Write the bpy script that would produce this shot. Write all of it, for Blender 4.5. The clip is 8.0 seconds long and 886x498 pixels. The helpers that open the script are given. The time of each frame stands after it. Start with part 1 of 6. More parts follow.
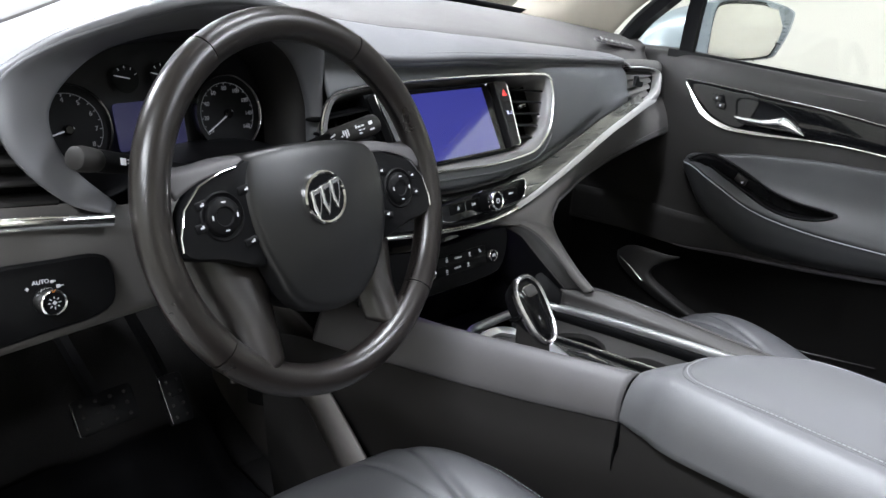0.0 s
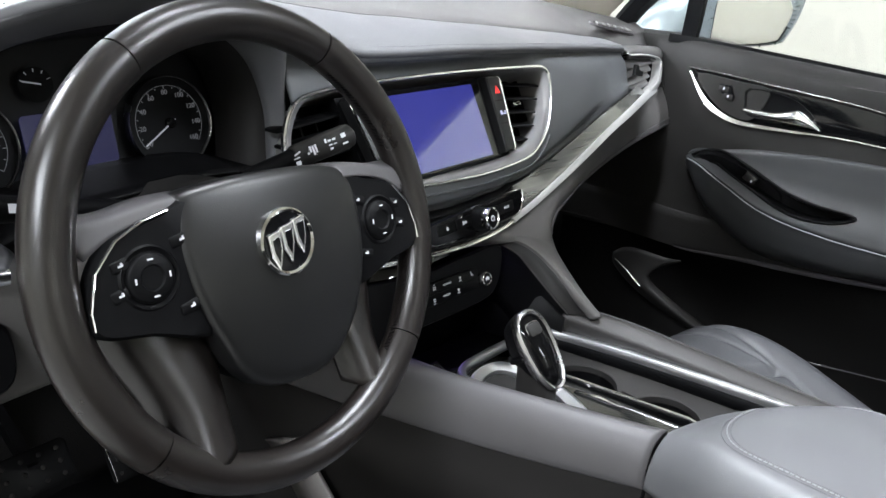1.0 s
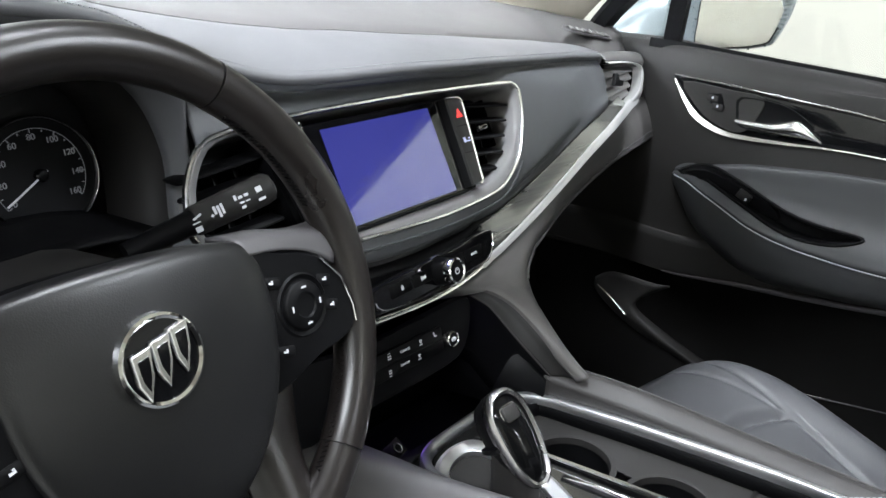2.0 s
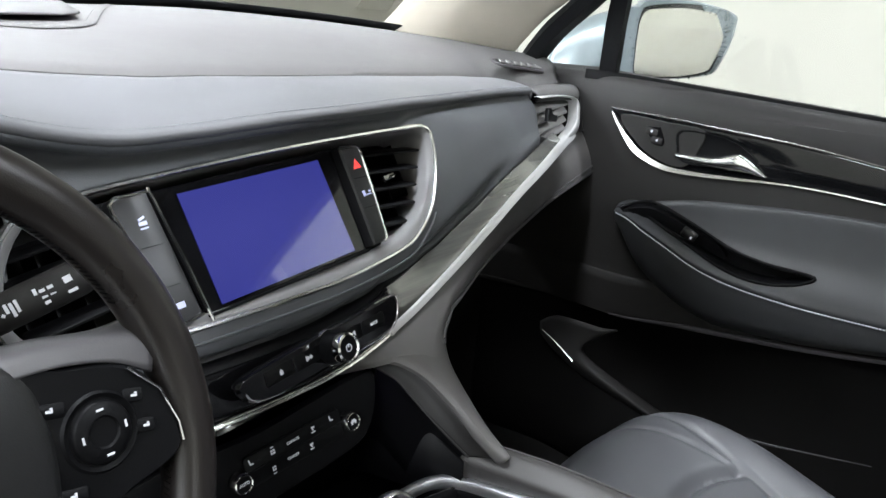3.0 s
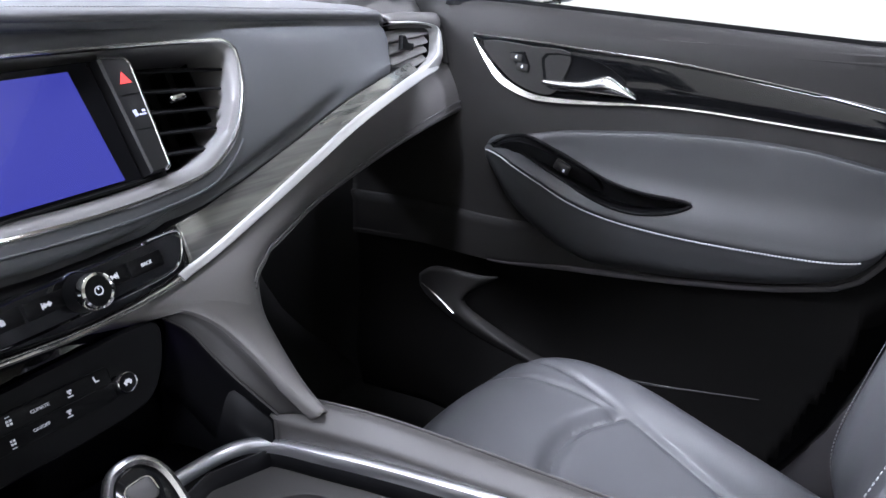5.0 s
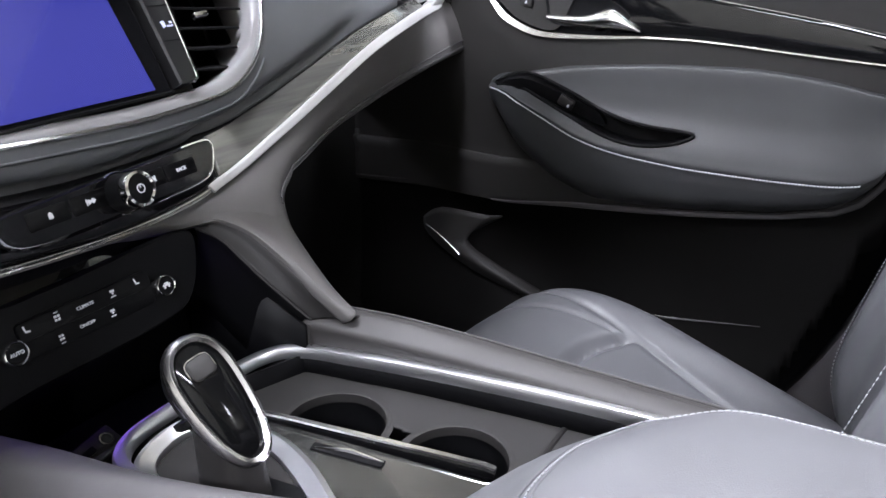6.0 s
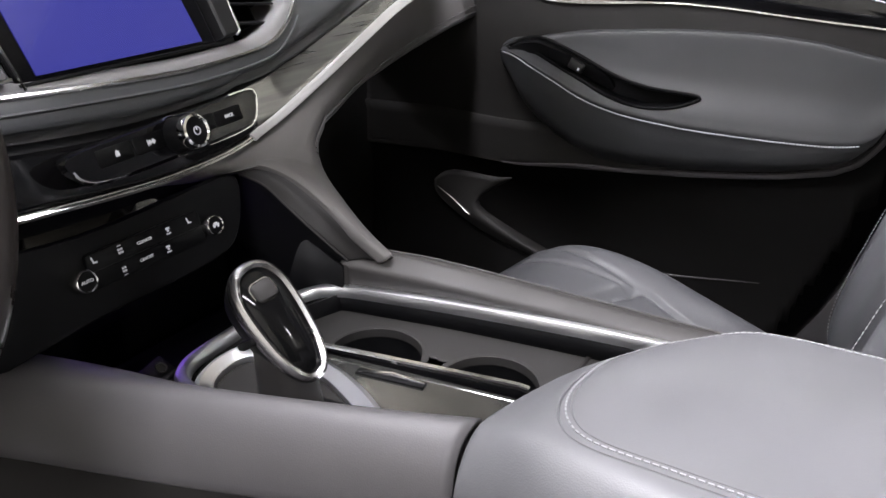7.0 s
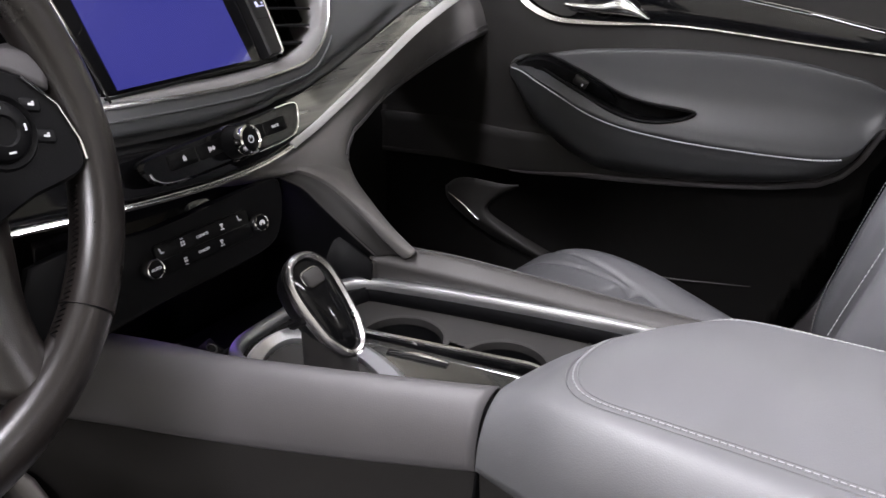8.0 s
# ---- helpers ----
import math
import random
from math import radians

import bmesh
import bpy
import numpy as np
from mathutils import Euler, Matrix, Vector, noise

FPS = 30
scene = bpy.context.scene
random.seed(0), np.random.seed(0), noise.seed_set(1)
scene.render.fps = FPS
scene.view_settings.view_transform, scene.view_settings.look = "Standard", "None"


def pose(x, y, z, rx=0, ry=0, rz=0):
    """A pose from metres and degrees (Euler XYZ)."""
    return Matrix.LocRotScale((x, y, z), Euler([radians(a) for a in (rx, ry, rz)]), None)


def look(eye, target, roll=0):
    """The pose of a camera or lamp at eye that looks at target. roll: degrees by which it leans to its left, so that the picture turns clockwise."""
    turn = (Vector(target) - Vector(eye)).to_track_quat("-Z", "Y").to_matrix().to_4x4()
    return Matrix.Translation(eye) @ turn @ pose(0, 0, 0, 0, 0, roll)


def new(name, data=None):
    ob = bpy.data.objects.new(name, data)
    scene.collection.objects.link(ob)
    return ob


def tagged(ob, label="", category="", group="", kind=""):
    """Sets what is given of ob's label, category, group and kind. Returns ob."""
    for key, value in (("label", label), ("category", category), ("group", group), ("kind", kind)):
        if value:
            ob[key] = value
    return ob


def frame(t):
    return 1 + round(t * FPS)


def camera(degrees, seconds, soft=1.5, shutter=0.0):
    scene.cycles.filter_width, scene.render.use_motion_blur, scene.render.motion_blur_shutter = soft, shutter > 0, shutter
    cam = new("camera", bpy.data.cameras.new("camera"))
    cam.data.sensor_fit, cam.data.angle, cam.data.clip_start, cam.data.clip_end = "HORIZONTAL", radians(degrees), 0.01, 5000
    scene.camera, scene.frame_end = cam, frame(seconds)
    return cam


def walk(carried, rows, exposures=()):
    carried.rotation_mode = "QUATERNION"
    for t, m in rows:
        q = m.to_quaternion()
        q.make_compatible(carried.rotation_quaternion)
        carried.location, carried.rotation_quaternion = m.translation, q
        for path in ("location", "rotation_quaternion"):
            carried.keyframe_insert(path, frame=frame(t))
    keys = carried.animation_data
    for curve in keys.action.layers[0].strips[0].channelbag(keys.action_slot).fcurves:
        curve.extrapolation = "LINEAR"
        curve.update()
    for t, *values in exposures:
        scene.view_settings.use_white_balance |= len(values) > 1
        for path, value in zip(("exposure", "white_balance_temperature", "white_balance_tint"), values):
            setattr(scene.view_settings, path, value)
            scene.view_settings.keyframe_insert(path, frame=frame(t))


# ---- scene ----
cam = camera(61.0, 8.0)
PATH = [
    (0, (-0.804, -0.711, 0.919), (0.513, 0.627, 0.23), 3.0),
    (0.5, (-0.76, -0.645, 0.922), (0.573, 0.663, 0.207), 3.0),
    (1, (-0.702, -0.582, 0.923), (0.65, 0.691, 0.18), 3.2),
    (1.2, (-0.671, -0.562, 0.92), (0.681, 0.709, 0.174), 2.7),
    (2.3, (-0.525, -0.466, 0.927), (0.885, 0.748, 0.192), 2.0),
    (2.5, (-0.497, -0.465, 0.931), (0.92, 0.747, 0.209), 1.7),
    (3, (-0.435, -0.468, 0.929), (1.023, 0.723, 0.252), 1.1),
    (3.5, (-0.383, -0.484, 0.931), (1.11, 0.672, 0.27), 0.8),
    (4, (-0.337, -0.502, 0.923), (1.18, 0.616, 0.253), 0.4),
    (4.5, (-0.296, -0.523, 0.889), (1.228, 0.569, 0.193), -0.0),
    (5, (-0.293, -0.516, 0.845), (1.245, 0.532, 0.113), -0.4),
    (5.2, (-0.299, -0.516, 0.829), (1.235, 0.526, 0.081), -0.9),
    (6.3, (-0.366, -0.501, 0.79), (1.176, 0.481, -0.021), -0.5),
    (6.5, (-0.376, -0.502, 0.789), (1.157, 0.478, -0.042), -0.4),
    (7, (-0.413, -0.501, 0.782), (1.123, 0.462, -0.061), -0.4),
    (7.5, (-0.453, -0.51, 0.786), (1.09, 0.45, -0.049), -0.1),
    (8, (-0.494, -0.528, 0.808), (1.051, 0.44, -0.015), 0.3),
]
EXPOSURES = [(0.0, 0.28, 6250, 12), (1.0, 0.3, 6250, 11), (2.5, 0.27, 6250, 10), (3.2, 0.17, 6250, 10), (4.5, 0.2, 6150, 13), (5.0, 0.68, 5900, 18), (5.7, 0.64, 6050, 18), (6.5, 0.54, 6400, 18), (7.0, 0.4, 6550, 18), (8.0, 0.2, 6600, 19)]
walk(cam, [(t, look(eye, target, roll)) for t, eye, target, roll in PATH], EXPOSURES)

# ---- light ----
EXPOSURE = 0.0
world = bpy.data.worlds.new("world")
scene.world = world
world.use_nodes = True
wn = world.node_tree
sky = wn.nodes.new("ShaderNodeTexSky")
sky.sky_type, sky.sun_disc = "NISHITA", False
sky.sun_elevation, sky.sun_rotation = radians(40), radians(20)
wn.links.new(sky.outputs[0], wn.nodes["Background"].inputs[0])
wn.nodes["Background"].inputs[1].default_value = 0.1
scene.view_settings.exposure = EXPOSURE


def area_lamp(name, m, sx, sy, watts, color):
    data = bpy.data.lights.new(name, "AREA")
    data.shape, data.size, data.size_y, data.energy, data.color = "RECTANGLE", sx, sy, watts, color
    ob = new(name, data)
    ob.matrix_world = m
    return ob


# ---- materials ----
def mat(name, color, rough=0.5, metal=0.0, spec=0.5, grain=0.0, grain_scale=900.0, vary=0.12, vary_scale=18.0,
        rough_vary=0.08, coat=0.0, emit=None, emit_strength=0.0, grain_kind="noise", sheen=0.0):
    m = bpy.data.materials.new(name)
    m.use_nodes = True
    nt = m.node_tree
    b = nt.nodes["Principled BSDF"]
    b.inputs["Base Color"].default_value = (*color, 1)
    b.inputs["Roughness"].default_value = rough
    b.inputs["Metallic"].default_value = metal
    b.inputs["Specular IOR Level"].default_value = spec
    b.inputs["Coat Weight"].default_value = coat
    b.inputs["Coat Roughness"].default_value = 0.04
    b.inputs["Sheen Weight"].default_value = sheen
    tc = nt.nodes.new("ShaderNodeTexCoord")
    if vary > 0:
        n1 = nt.nodes.new("ShaderNodeTexNoise")
        n1.inputs["Scale"].default_value, n1.inputs["Detail"].default_value = vary_scale, 5
        nt.links.new(tc.outputs["Object"], n1.inputs["Vector"])
        mix = nt.nodes.new("ShaderNodeMix")
        mix.data_type = "RGBA"
        mix.inputs["A"].default_value = (*[c * (1 - vary) for c in color], 1)
        mix.inputs["B"].default_value = (*[min(1, c * (1 + vary)) for c in color], 1)
        nt.links.new(n1.outputs["Fac"], mix.inputs["Factor"])
        nt.links.new(mix.outputs["Result"], b.inputs["Base Color"])
        mr = nt.nodes.new("ShaderNodeMapRange")
        mr.inputs["To Min"].default_value = max(0.0, rough - rough_vary)
        mr.inputs["To Max"].default_value = min(1.0, rough + rough_vary)
        nt.links.new(n1.outputs["Fac"], mr.inputs["Value"])
        nt.links.new(mr.outputs["Result"], b.inputs["Roughness"])
    if grain > 0:
        if grain_kind == "leather":
            n2 = nt.nodes.new("ShaderNodeTexVoronoi")
            out = n2.outputs["Distance"]
        else:
            n2 = nt.nodes.new("ShaderNodeTexNoise")
            out = n2.outputs["Fac"]
        n2.inputs["Scale"].default_value = grain_scale
        nt.links.new(tc.outputs["Object"], n2.inputs["Vector"])
        bump = nt.nodes.new("ShaderNodeBump")
        bump.inputs["Strength"].default_value, bump.inputs["Distance"].default_value = grain, 0.0006
        nt.links.new(out, bump.inputs["Height"])
        nt.links.new(bump.outputs["Normal"], b.inputs["Normal"])
    if emit:
        b.inputs["Emission Color"].default_value = (*emit, 1)
        b.inputs["Emission Strength"].default_value = emit_strength
    return m


def glass_mat(name, color, rough=0.0):
    m = bpy.data.materials.new(name)
    m.use_nodes = True
    b = m.node_tree.nodes["Principled BSDF"]
    b.inputs["Base Color"].default_value = (*color, 1)
    b.inputs["Roughness"].default_value = rough
    b.inputs["Transmission Weight"].default_value = 1.0
    b.inputs["IOR"].default_value = 1.45
    return m


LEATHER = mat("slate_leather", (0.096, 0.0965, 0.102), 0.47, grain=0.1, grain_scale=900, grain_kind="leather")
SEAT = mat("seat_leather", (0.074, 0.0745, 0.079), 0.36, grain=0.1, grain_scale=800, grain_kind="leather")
# pad leather darkened to a middle value for the shade round the screen
SHADED_FACE_LEATHER = mat("shaded_face_leather", (0.06, 0.0625, 0.067), 0.5, grain=0.1, grain_scale=900, grain_kind="leather")
TOP = mat("dash_top_plastic", (0.07, 0.067, 0.066), 0.68, spec=0.3, grain=0.15, grain_scale=900)
WHEEL = mat("wheel_leather", (0.0098, 0.0079, 0.0071), 0.3, spec=0.5, grain=0.1, grain_scale=1200, grain_kind="leather")
PLASTIC = mat("dark_grained_plastic", (0.016, 0.0149, 0.0142), 0.6, spec=0.25, grain=0.2, grain_scale=1100)
SOFT = mat("soft_touch_plastic", (0.044, 0.0405, 0.0425), 0.55, spec=0.4, grain=0.15, grain_scale=900)
BLACK = mat("black_plastic", (0.0032, 0.0032, 0.0036), 0.5, spec=0.1, grain=0.2)
GLOSS = mat("piano_black", (0.004, 0.004, 0.0045), 0.06, spec=0.35, vary=0.05, rough_vary=0.03)
STEEL = mat("dark_satin_chrome", (0.42, 0.41, 0.41), 0.26, metal=1.0, vary=0.05, rough_vary=0.05)
CHROME = mat("satin_chrome", (0.9, 0.9, 0.89), 0.2, metal=1.0, vary=0.05, rough_vary=0.06)
BRIGHT = mat("bright_chrome", (0.8, 0.8, 0.8), 0.08, metal=1.0, vary=0.03, rough_vary=0.03)
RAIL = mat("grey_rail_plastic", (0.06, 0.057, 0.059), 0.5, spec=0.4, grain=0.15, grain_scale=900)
LOWER = mat("lower_dash_plastic", (0.084, 0.0795, 0.077), 0.5, spec=0.35, grain=0.2, grain_scale=1000)
# carpet set near black: the footwell's shadow is put into its colour
SHADED_CARPET = mat("shaded_carpet", (0.0052, 0.0047, 0.0044), 0.95, grain=1.0, grain_scale=400, vary=0.4, vary_scale=120)
WOOD = mat("dark_gloss_trim", (0.062, 0.061, 0.056), 0.12, spec=0.8, vary=0.5, vary_scale=30, rough_vary=0.04, coat=1.0)
def streaked(m, dark, light, stretch):
    """Long fine streaks along x, as in dark wood veneer under lacquer."""
    nt = m.node_tree
    tc, mp, nz, rp = (nt.nodes.new(k) for k in ("ShaderNodeTexCoord", "ShaderNodeMapping", "ShaderNodeTexNoise", "ShaderNodeValToRGB"))
    mp.inputs["Scale"].default_value = stretch
    nz.inputs["Scale"].default_value, nz.inputs["Detail"].default_value, nz.inputs["Distortion"].default_value = 1.0, 6, 0.6
    rp.color_ramp.elements[0].position, rp.color_ramp.elements[1].position = 0.35, 0.68
    rp.color_ramp.elements[0].color, rp.color_ramp.elements[1].color = (*dark, 1), (*light, 1)
    nt.links.new(tc.outputs["Object"], mp.inputs["Vector"])
    nt.links.new(mp.outputs["Vector"], nz.inputs["Vector"])
    nt.links.new(nz.outputs["Fac"], rp.inputs["Fac"])
    nt.links.new(rp.outputs["Color"], nt.nodes["Principled BSDF"].inputs["Base Color"])


# veneer streaks, with base tones raised to stand for the ribbon's pale reflection
streaked(WOOD, (0.05, 0.05, 0.046), (0.105, 0.104, 0.092), (5.0, 50.0, 120.0))
DECK = mat("gloss_deck_veneer", (0.02, 0.02, 0.019), 0.08, spec=0.7, coat=1.0)
streaked(DECK, (0.017, 0.017, 0.016), (0.026, 0.026, 0.024), (60.0, 9.0, 160.0))
THREAD = mat("grey_thread", (0.25, 0.253, 0.26), 0.8, vary=0.1)
CREAM = mat("cream_headliner", (0.44, 0.405, 0.335), 0.9, grain=0.5, grain_scale=500)
WALL = mat("cream_wall_paint", (0.5, 0.491, 0.435), 0.85, vary=0.03, vary_scale=2.0, grain=0.3, grain_scale=60)
CONCRETE = mat("concrete_floor", (0.32, 0.31, 0.29), 0.7, vary=0.2, vary_scale=3)
PAINT = mat("silver_blue_car_paint", (0.2, 0.235, 0.25), 0.3, metal=0.5, coat=0.5)
DOOR_LEATHER = mat("door_leather", (0.03, 0.031, 0.0325), 0.5, grain=0.1, grain_scale=900, grain_kind="leather")
LEG = mat("dark_soft_plastic", (0.02, 0.0185, 0.0178), 0.6, spec=0.22, grain=0.15, grain_scale=900)
SATIN = mat("satin_silver_paint", (0.52, 0.52, 0.51), 0.36, metal=0.5, vary=0.05, rough_vary=0.06)
SILVER = mat("brushed_silver", (0.85, 0.86, 0.88), 0.3, metal=1.0, vary=0.05, rough_vary=0.06)
SLAT = mat("grey_slat_plastic", (0.13, 0.126, 0.122), 0.5, spec=0.4, grain=0.1)
# hard lower plastic, taken near black to include the shade low in the cabin
DARK = mat("dark_lower_plastic", (0.0042, 0.0039, 0.0037), 0.7, spec=0.06, grain=0.2, grain_scale=900)
HUB = mat("hub_black_vinyl", (0.0055, 0.0054, 0.0056), 0.36, spec=0.45, grain=0.1, grain_scale=900, grain_kind="leather")


# ---- mesh helpers ----
def catmull(pts, n, closed=False):
    p = [Vector(q) for q in pts]
    k = len(p)
    out = []
    segs = k if closed else k - 1
    for i in range(segs):
        if closed:
            a, b, c, d = p[(i - 1) % k], p[i], p[(i + 1) % k], p[(i + 2) % k]
        else:
            a, b, c, d = p[max(i - 1, 0)], p[i], p[i + 1], p[min(i + 2, k - 1)]
        for j in range(n):
            t = j / n
            out.append(0.5 * ((2 * b) + (c - a) * t + (2 * a - 5 * b + 4 * c - d) * t * t + (3 * b - a - 3 * c + d) * t ** 3))
    if not closed:
        out.append(p[-1].copy())
    return out


def resample(pts, n, closed=False):
    p = [Vector(q) for q in pts]
    if closed:
        p = p + [p[0]]
    s = [0.0]
    for a, b in zip(p, p[1:]):
        s.append(s[-1] + (b - a).length)
    out = []
    count = n if closed else n - 1
    for i in range(n):
        d = s[-1] * i / count
        k = min(max(int(np.searchsorted(s, d, side="right")) - 1, 0), len(p) - 2)
        f = (d - s[k]) / max(s[k + 1] - s[k], 1e-9)
        out.append(p[k].lerp(p[k + 1], min(max(f, 0), 1)))
    return out


def part(name, bm, material, parent=None, label="", m=None, smooth=True, solid=0.0, offset=-1.0, bevel=0.0):
    me = bpy.data.meshes.new(name)
    bmesh.ops.recalc_face_normals(bm, faces=bm.faces) if solid == 0 else None
    for f in bm.faces:
        f.smooth = smooth
    bm.to_mesh(me)
    bm.free()
    me.materials.append(material)
    ob = new(name, me)
    if parent is not None:
        ob.parent = parent
    if m is not None:
        ob.matrix_basis = m
    if label:
        ob["label"] = label
    if solid:
        mod = ob.modifiers.new("thickness", "SOLIDIFY")
        mod.thickness, mod.offset = solid, offset
    if bevel:
        mod = ob.modifiers.new("edge", "BEVEL")
        mod.width, mod.segments, mod.limit_method, mod.angle_limit = bevel, 2, "ANGLE", radians(40)
    if smooth:
        me.set_sharp_from_angle(angle=radians(42))
    return ob


def thing(name, label, category, m=None, group="", kind=""):
    ob = new(name)
    ob.empty_display_size = 0.05
    if m is not None:
        ob.matrix_basis = m
    return tagged(ob, label, category, group, kind)


def grid(rows, closed_u=False, keep=None):
    bm = bmesh.new()
    vs = [[bm.verts.new(p) for p in r] for r in rows]
    for a, b in zip(vs, vs[1:]):
        n = len(a)
        for j in range(n if closed_u else n - 1):
            k = (j + 1) % n
            c = (a[j].co + a[k].co + b[j].co + b[k].co) / 4
            if keep is None or keep(c):
                bm.faces.new((a[j], a[k], b[k], b[j]))
    loose = [v for v in bm.verts if not v.link_faces]
    bmesh.ops.delete(bm, geom=loose, context="VERTS")
    return bm


def loft(sections, nu=4, nv=4):
    """A smooth sheet through sections, each a short list of points."""
    rows = [catmull(s, nu) for s in sections]
    cols = [catmull([r[j] for r in rows], nv) for j in range(len(rows[0]))]
    return grid(cols)


def sweep(path, profile, closed=False, up=(0, 0, 1), scale=None, caps=True):
    """A profile, as points (side, up), carried along a path."""
    bm = bmesh.new()
    p = [Vector(q) for q in path]
    k = len(p)
    rings = []
    up = Vector(up)
    for i in range(k):
        a = p[(i - 1) % k] if closed or i else p[i]
        b = p[(i + 1) % k] if closed or i < k - 1 else p[i]
        t = (b - a).normalized()
        side = t.cross(up).normalized()
        top = side.cross(t).normalized()
        s = scale(i / max(k - 1, 1)) if scale else 1.0
        rings.append([bm.verts.new(p[i] + side * u * s + top * v * s) for u, v in profile])
    n = len(profile)
    for i in range(k if closed else k - 1):
        a, b = rings[i], rings[(i + 1) % k]
        for j in range(n):
            bm.faces.new((a[j], a[(j + 1) % n], b[(j + 1) % n], b[j]))
    if caps and not closed:
        bm.faces.new(rings[0][::-1])
        bm.faces.new(rings[-1])
    return bm


def circle(r, n=12, ry=None):
    ry = r if ry is None else ry
    return [(r * math.cos(2 * math.pi * i / n), ry * math.sin(2 * math.pi * i / n)) for i in range(n)]


def slab(outline, depth, bevel=0.0, z0=0.0):
    """A plate in its own xy plane, from an outline, depth thick upwards."""
    bm = bmesh.new()
    low = [bm.verts.new((x, y, z0)) for x, y in outline]
    if bevel > 0:
        cx = sum(x for x, y in outline) / len(outline)
        cy = sum(y for x, y in outline) / len(outline)
        wid = max(x for x, y in outline) - min(x for x, y in outline)
        hei = max(y for x, y in outline) - min(y for x, y in outline)
        mid = [bm.verts.new((x, y, z0 + depth - bevel)) for x, y in outline]
        top = [bm.verts.new((cx + (x - cx) * (1 - 2 * bevel / wid), cy + (y - cy) * (1 - 2 * bevel / hei), z0 + depth)) for x, y in outline]
        levels = [low, mid, top]
    else:
        levels = [low, [bm.verts.new((x, y, z0 + depth)) for x, y in outline]]
    n = len(outline)
    for a, b in zip(levels, levels[1:]):
        for j in range(n):
            bm.faces.new((a[j], a[(j + 1) % n], b[(j + 1) % n], b[j]))
    bm.faces.new(low[::-1])
    bm.faces.new(levels[-1])
    return bm


def rounded(w, h, r, n=4):
    out = []
    for cx, cy, a0 in ((w / 2 - r, h / 2 - r, 0), (-w / 2 + r, h / 2 - r, 90), (-w / 2 + r, -h / 2 + r, 180), (w / 2 - r, -h / 2 + r, 270)):
        for i in range(n + 1):
            a = radians(a0 + 90 * i / n)
            out.append((cx + r * math.cos(a), cy + r * math.sin(a)))
    return out


def box(x0, y0, z0, x1, y1, z1):
    bm = bmesh.new()
    bmesh.ops.create_cube(bm, size=1, matrix=Matrix.LocRotScale(((x0 + x1) / 2, (y0 + y1) / 2, (z0 + z1) / 2), None, (abs(x1 - x0), abs(y1 - y0), abs(z1 - z0))))
    return bm


def lathe(profile, n=32):
    """A turned shape round its own z axis: profile as (radius, z)."""
    rows = [[(r * math.cos(2 * math.pi * j / n), r * math.sin(2 * math.pi * j / n), z) for j in range(n)] for r, z in profile]
    bm = grid(rows, closed_u=True)
    bmesh.ops.remove_doubles(bm, verts=bm.verts, dist=1e-6)
    return bm


def facing(origin, right, up):
    """A frame whose x goes right, y goes up the face and z comes out of it towards the seats."""
    r = Vector(right).normalized()
    n = r.cross(Vector(up)).normalized()
    u = n.cross(r).normalized()
    m = Matrix((r, u, n)).transposed().to_4x4()
    m.translation = origin
    return m


def interp(table, x):
    xs = [r[0] for r in table]
    return [float(np.interp(x, xs, [r[c] for r in table])) for c in range(1, len(table[0]))]


def smooth_table(table, x):
    """The table's columns at x, by a smooth curve through its rows."""
    xs = [r[0] for r in table]
    i = min(max(int(np.searchsorted(xs, x, side="right")) - 1, 0), len(xs) - 2)
    t = min(max((x - xs[i]) / (xs[i + 1] - xs[i]), 0), 1)
    out = []
    for c in range(1, len(table[0])):
        v = [table[min(max(k, 0), len(xs) - 1)][c] for k in (i - 1, i, i + 1, i + 2)]
        out.append(0.5 * (2 * v[1] + (v[2] - v[0]) * t + (2 * v[0] - 5 * v[1] + 4 * v[2] - v[3]) * t * t + (3 * v[1] - v[0] - 3 * v[2] + v[3]) * t ** 3))
    return out
# ---- garage round the car ----
def wall_piece(name, bm, material, label):
    return tagged(part(name, bm, material, smooth=False), label, "wall", kind="structure")


tagged(part("ground", box(-4, -6, -0.52, 4, 6, -0.42), CONCRETE, smooth=False), "grey concrete garage floor under the car", "floor", kind="structure")
wall_piece("wall_east", box(3.0, -6, -0.42, 3.15, 3.3, 2.9), WALL, "cream painted garage wall beside the car")
wall_piece("wall_east_low", box(3.0, 3.3, -0.42, 3.15, 6, 0.45), WALL, "cream painted wall below the side window")
wall_piece("wall_east_high", box(3.0, 3.3, 2.2, 3.15, 6, 2.9), WALL, "cream painted wall above the side window")
wall_piece("wall_west", box(-4.15, -6, -0.42, -4, 6, 2.9), WALL, "cream painted garage wall beyond the open door")
wall_piece("wall_south", box(-4, -6.15, -0.42, 3, -6, 2.9), WALL, "cream painted garage wall behind the car")
wall_piece("wall_north_low", box(-4, 6, -0.42, 3, 6.15, 0.75), WALL, "cream painted wall below the garage windows")
wall_piece("wall_north_high", box(-4, 6, 2.3, 3, 6.15, 2.9), WALL, "cream painted wall above the garage windows")
FRAME = mat("dark_window_frame", (0.05, 0.055, 0.06), 0.4)
garage_window = thing("window_1", "long row of garage windows with dark frames", "window", kind="structure")
for k in range(9):
    x = -4 + 7 * k / 8
    part("window_frame", box(x - 0.04, 6.02, 0.75, x + 0.04, 6.1, 2.3), FRAME, garage_window, smooth=False)
for y in (3.34, 3.75, 4.3, 5.2, 5.96):
    part("window_frame", box(3.03, y - 0.035, 0.45, 3.1, y + 0.035, 2.2), FRAME, garage_window, smooth=False)
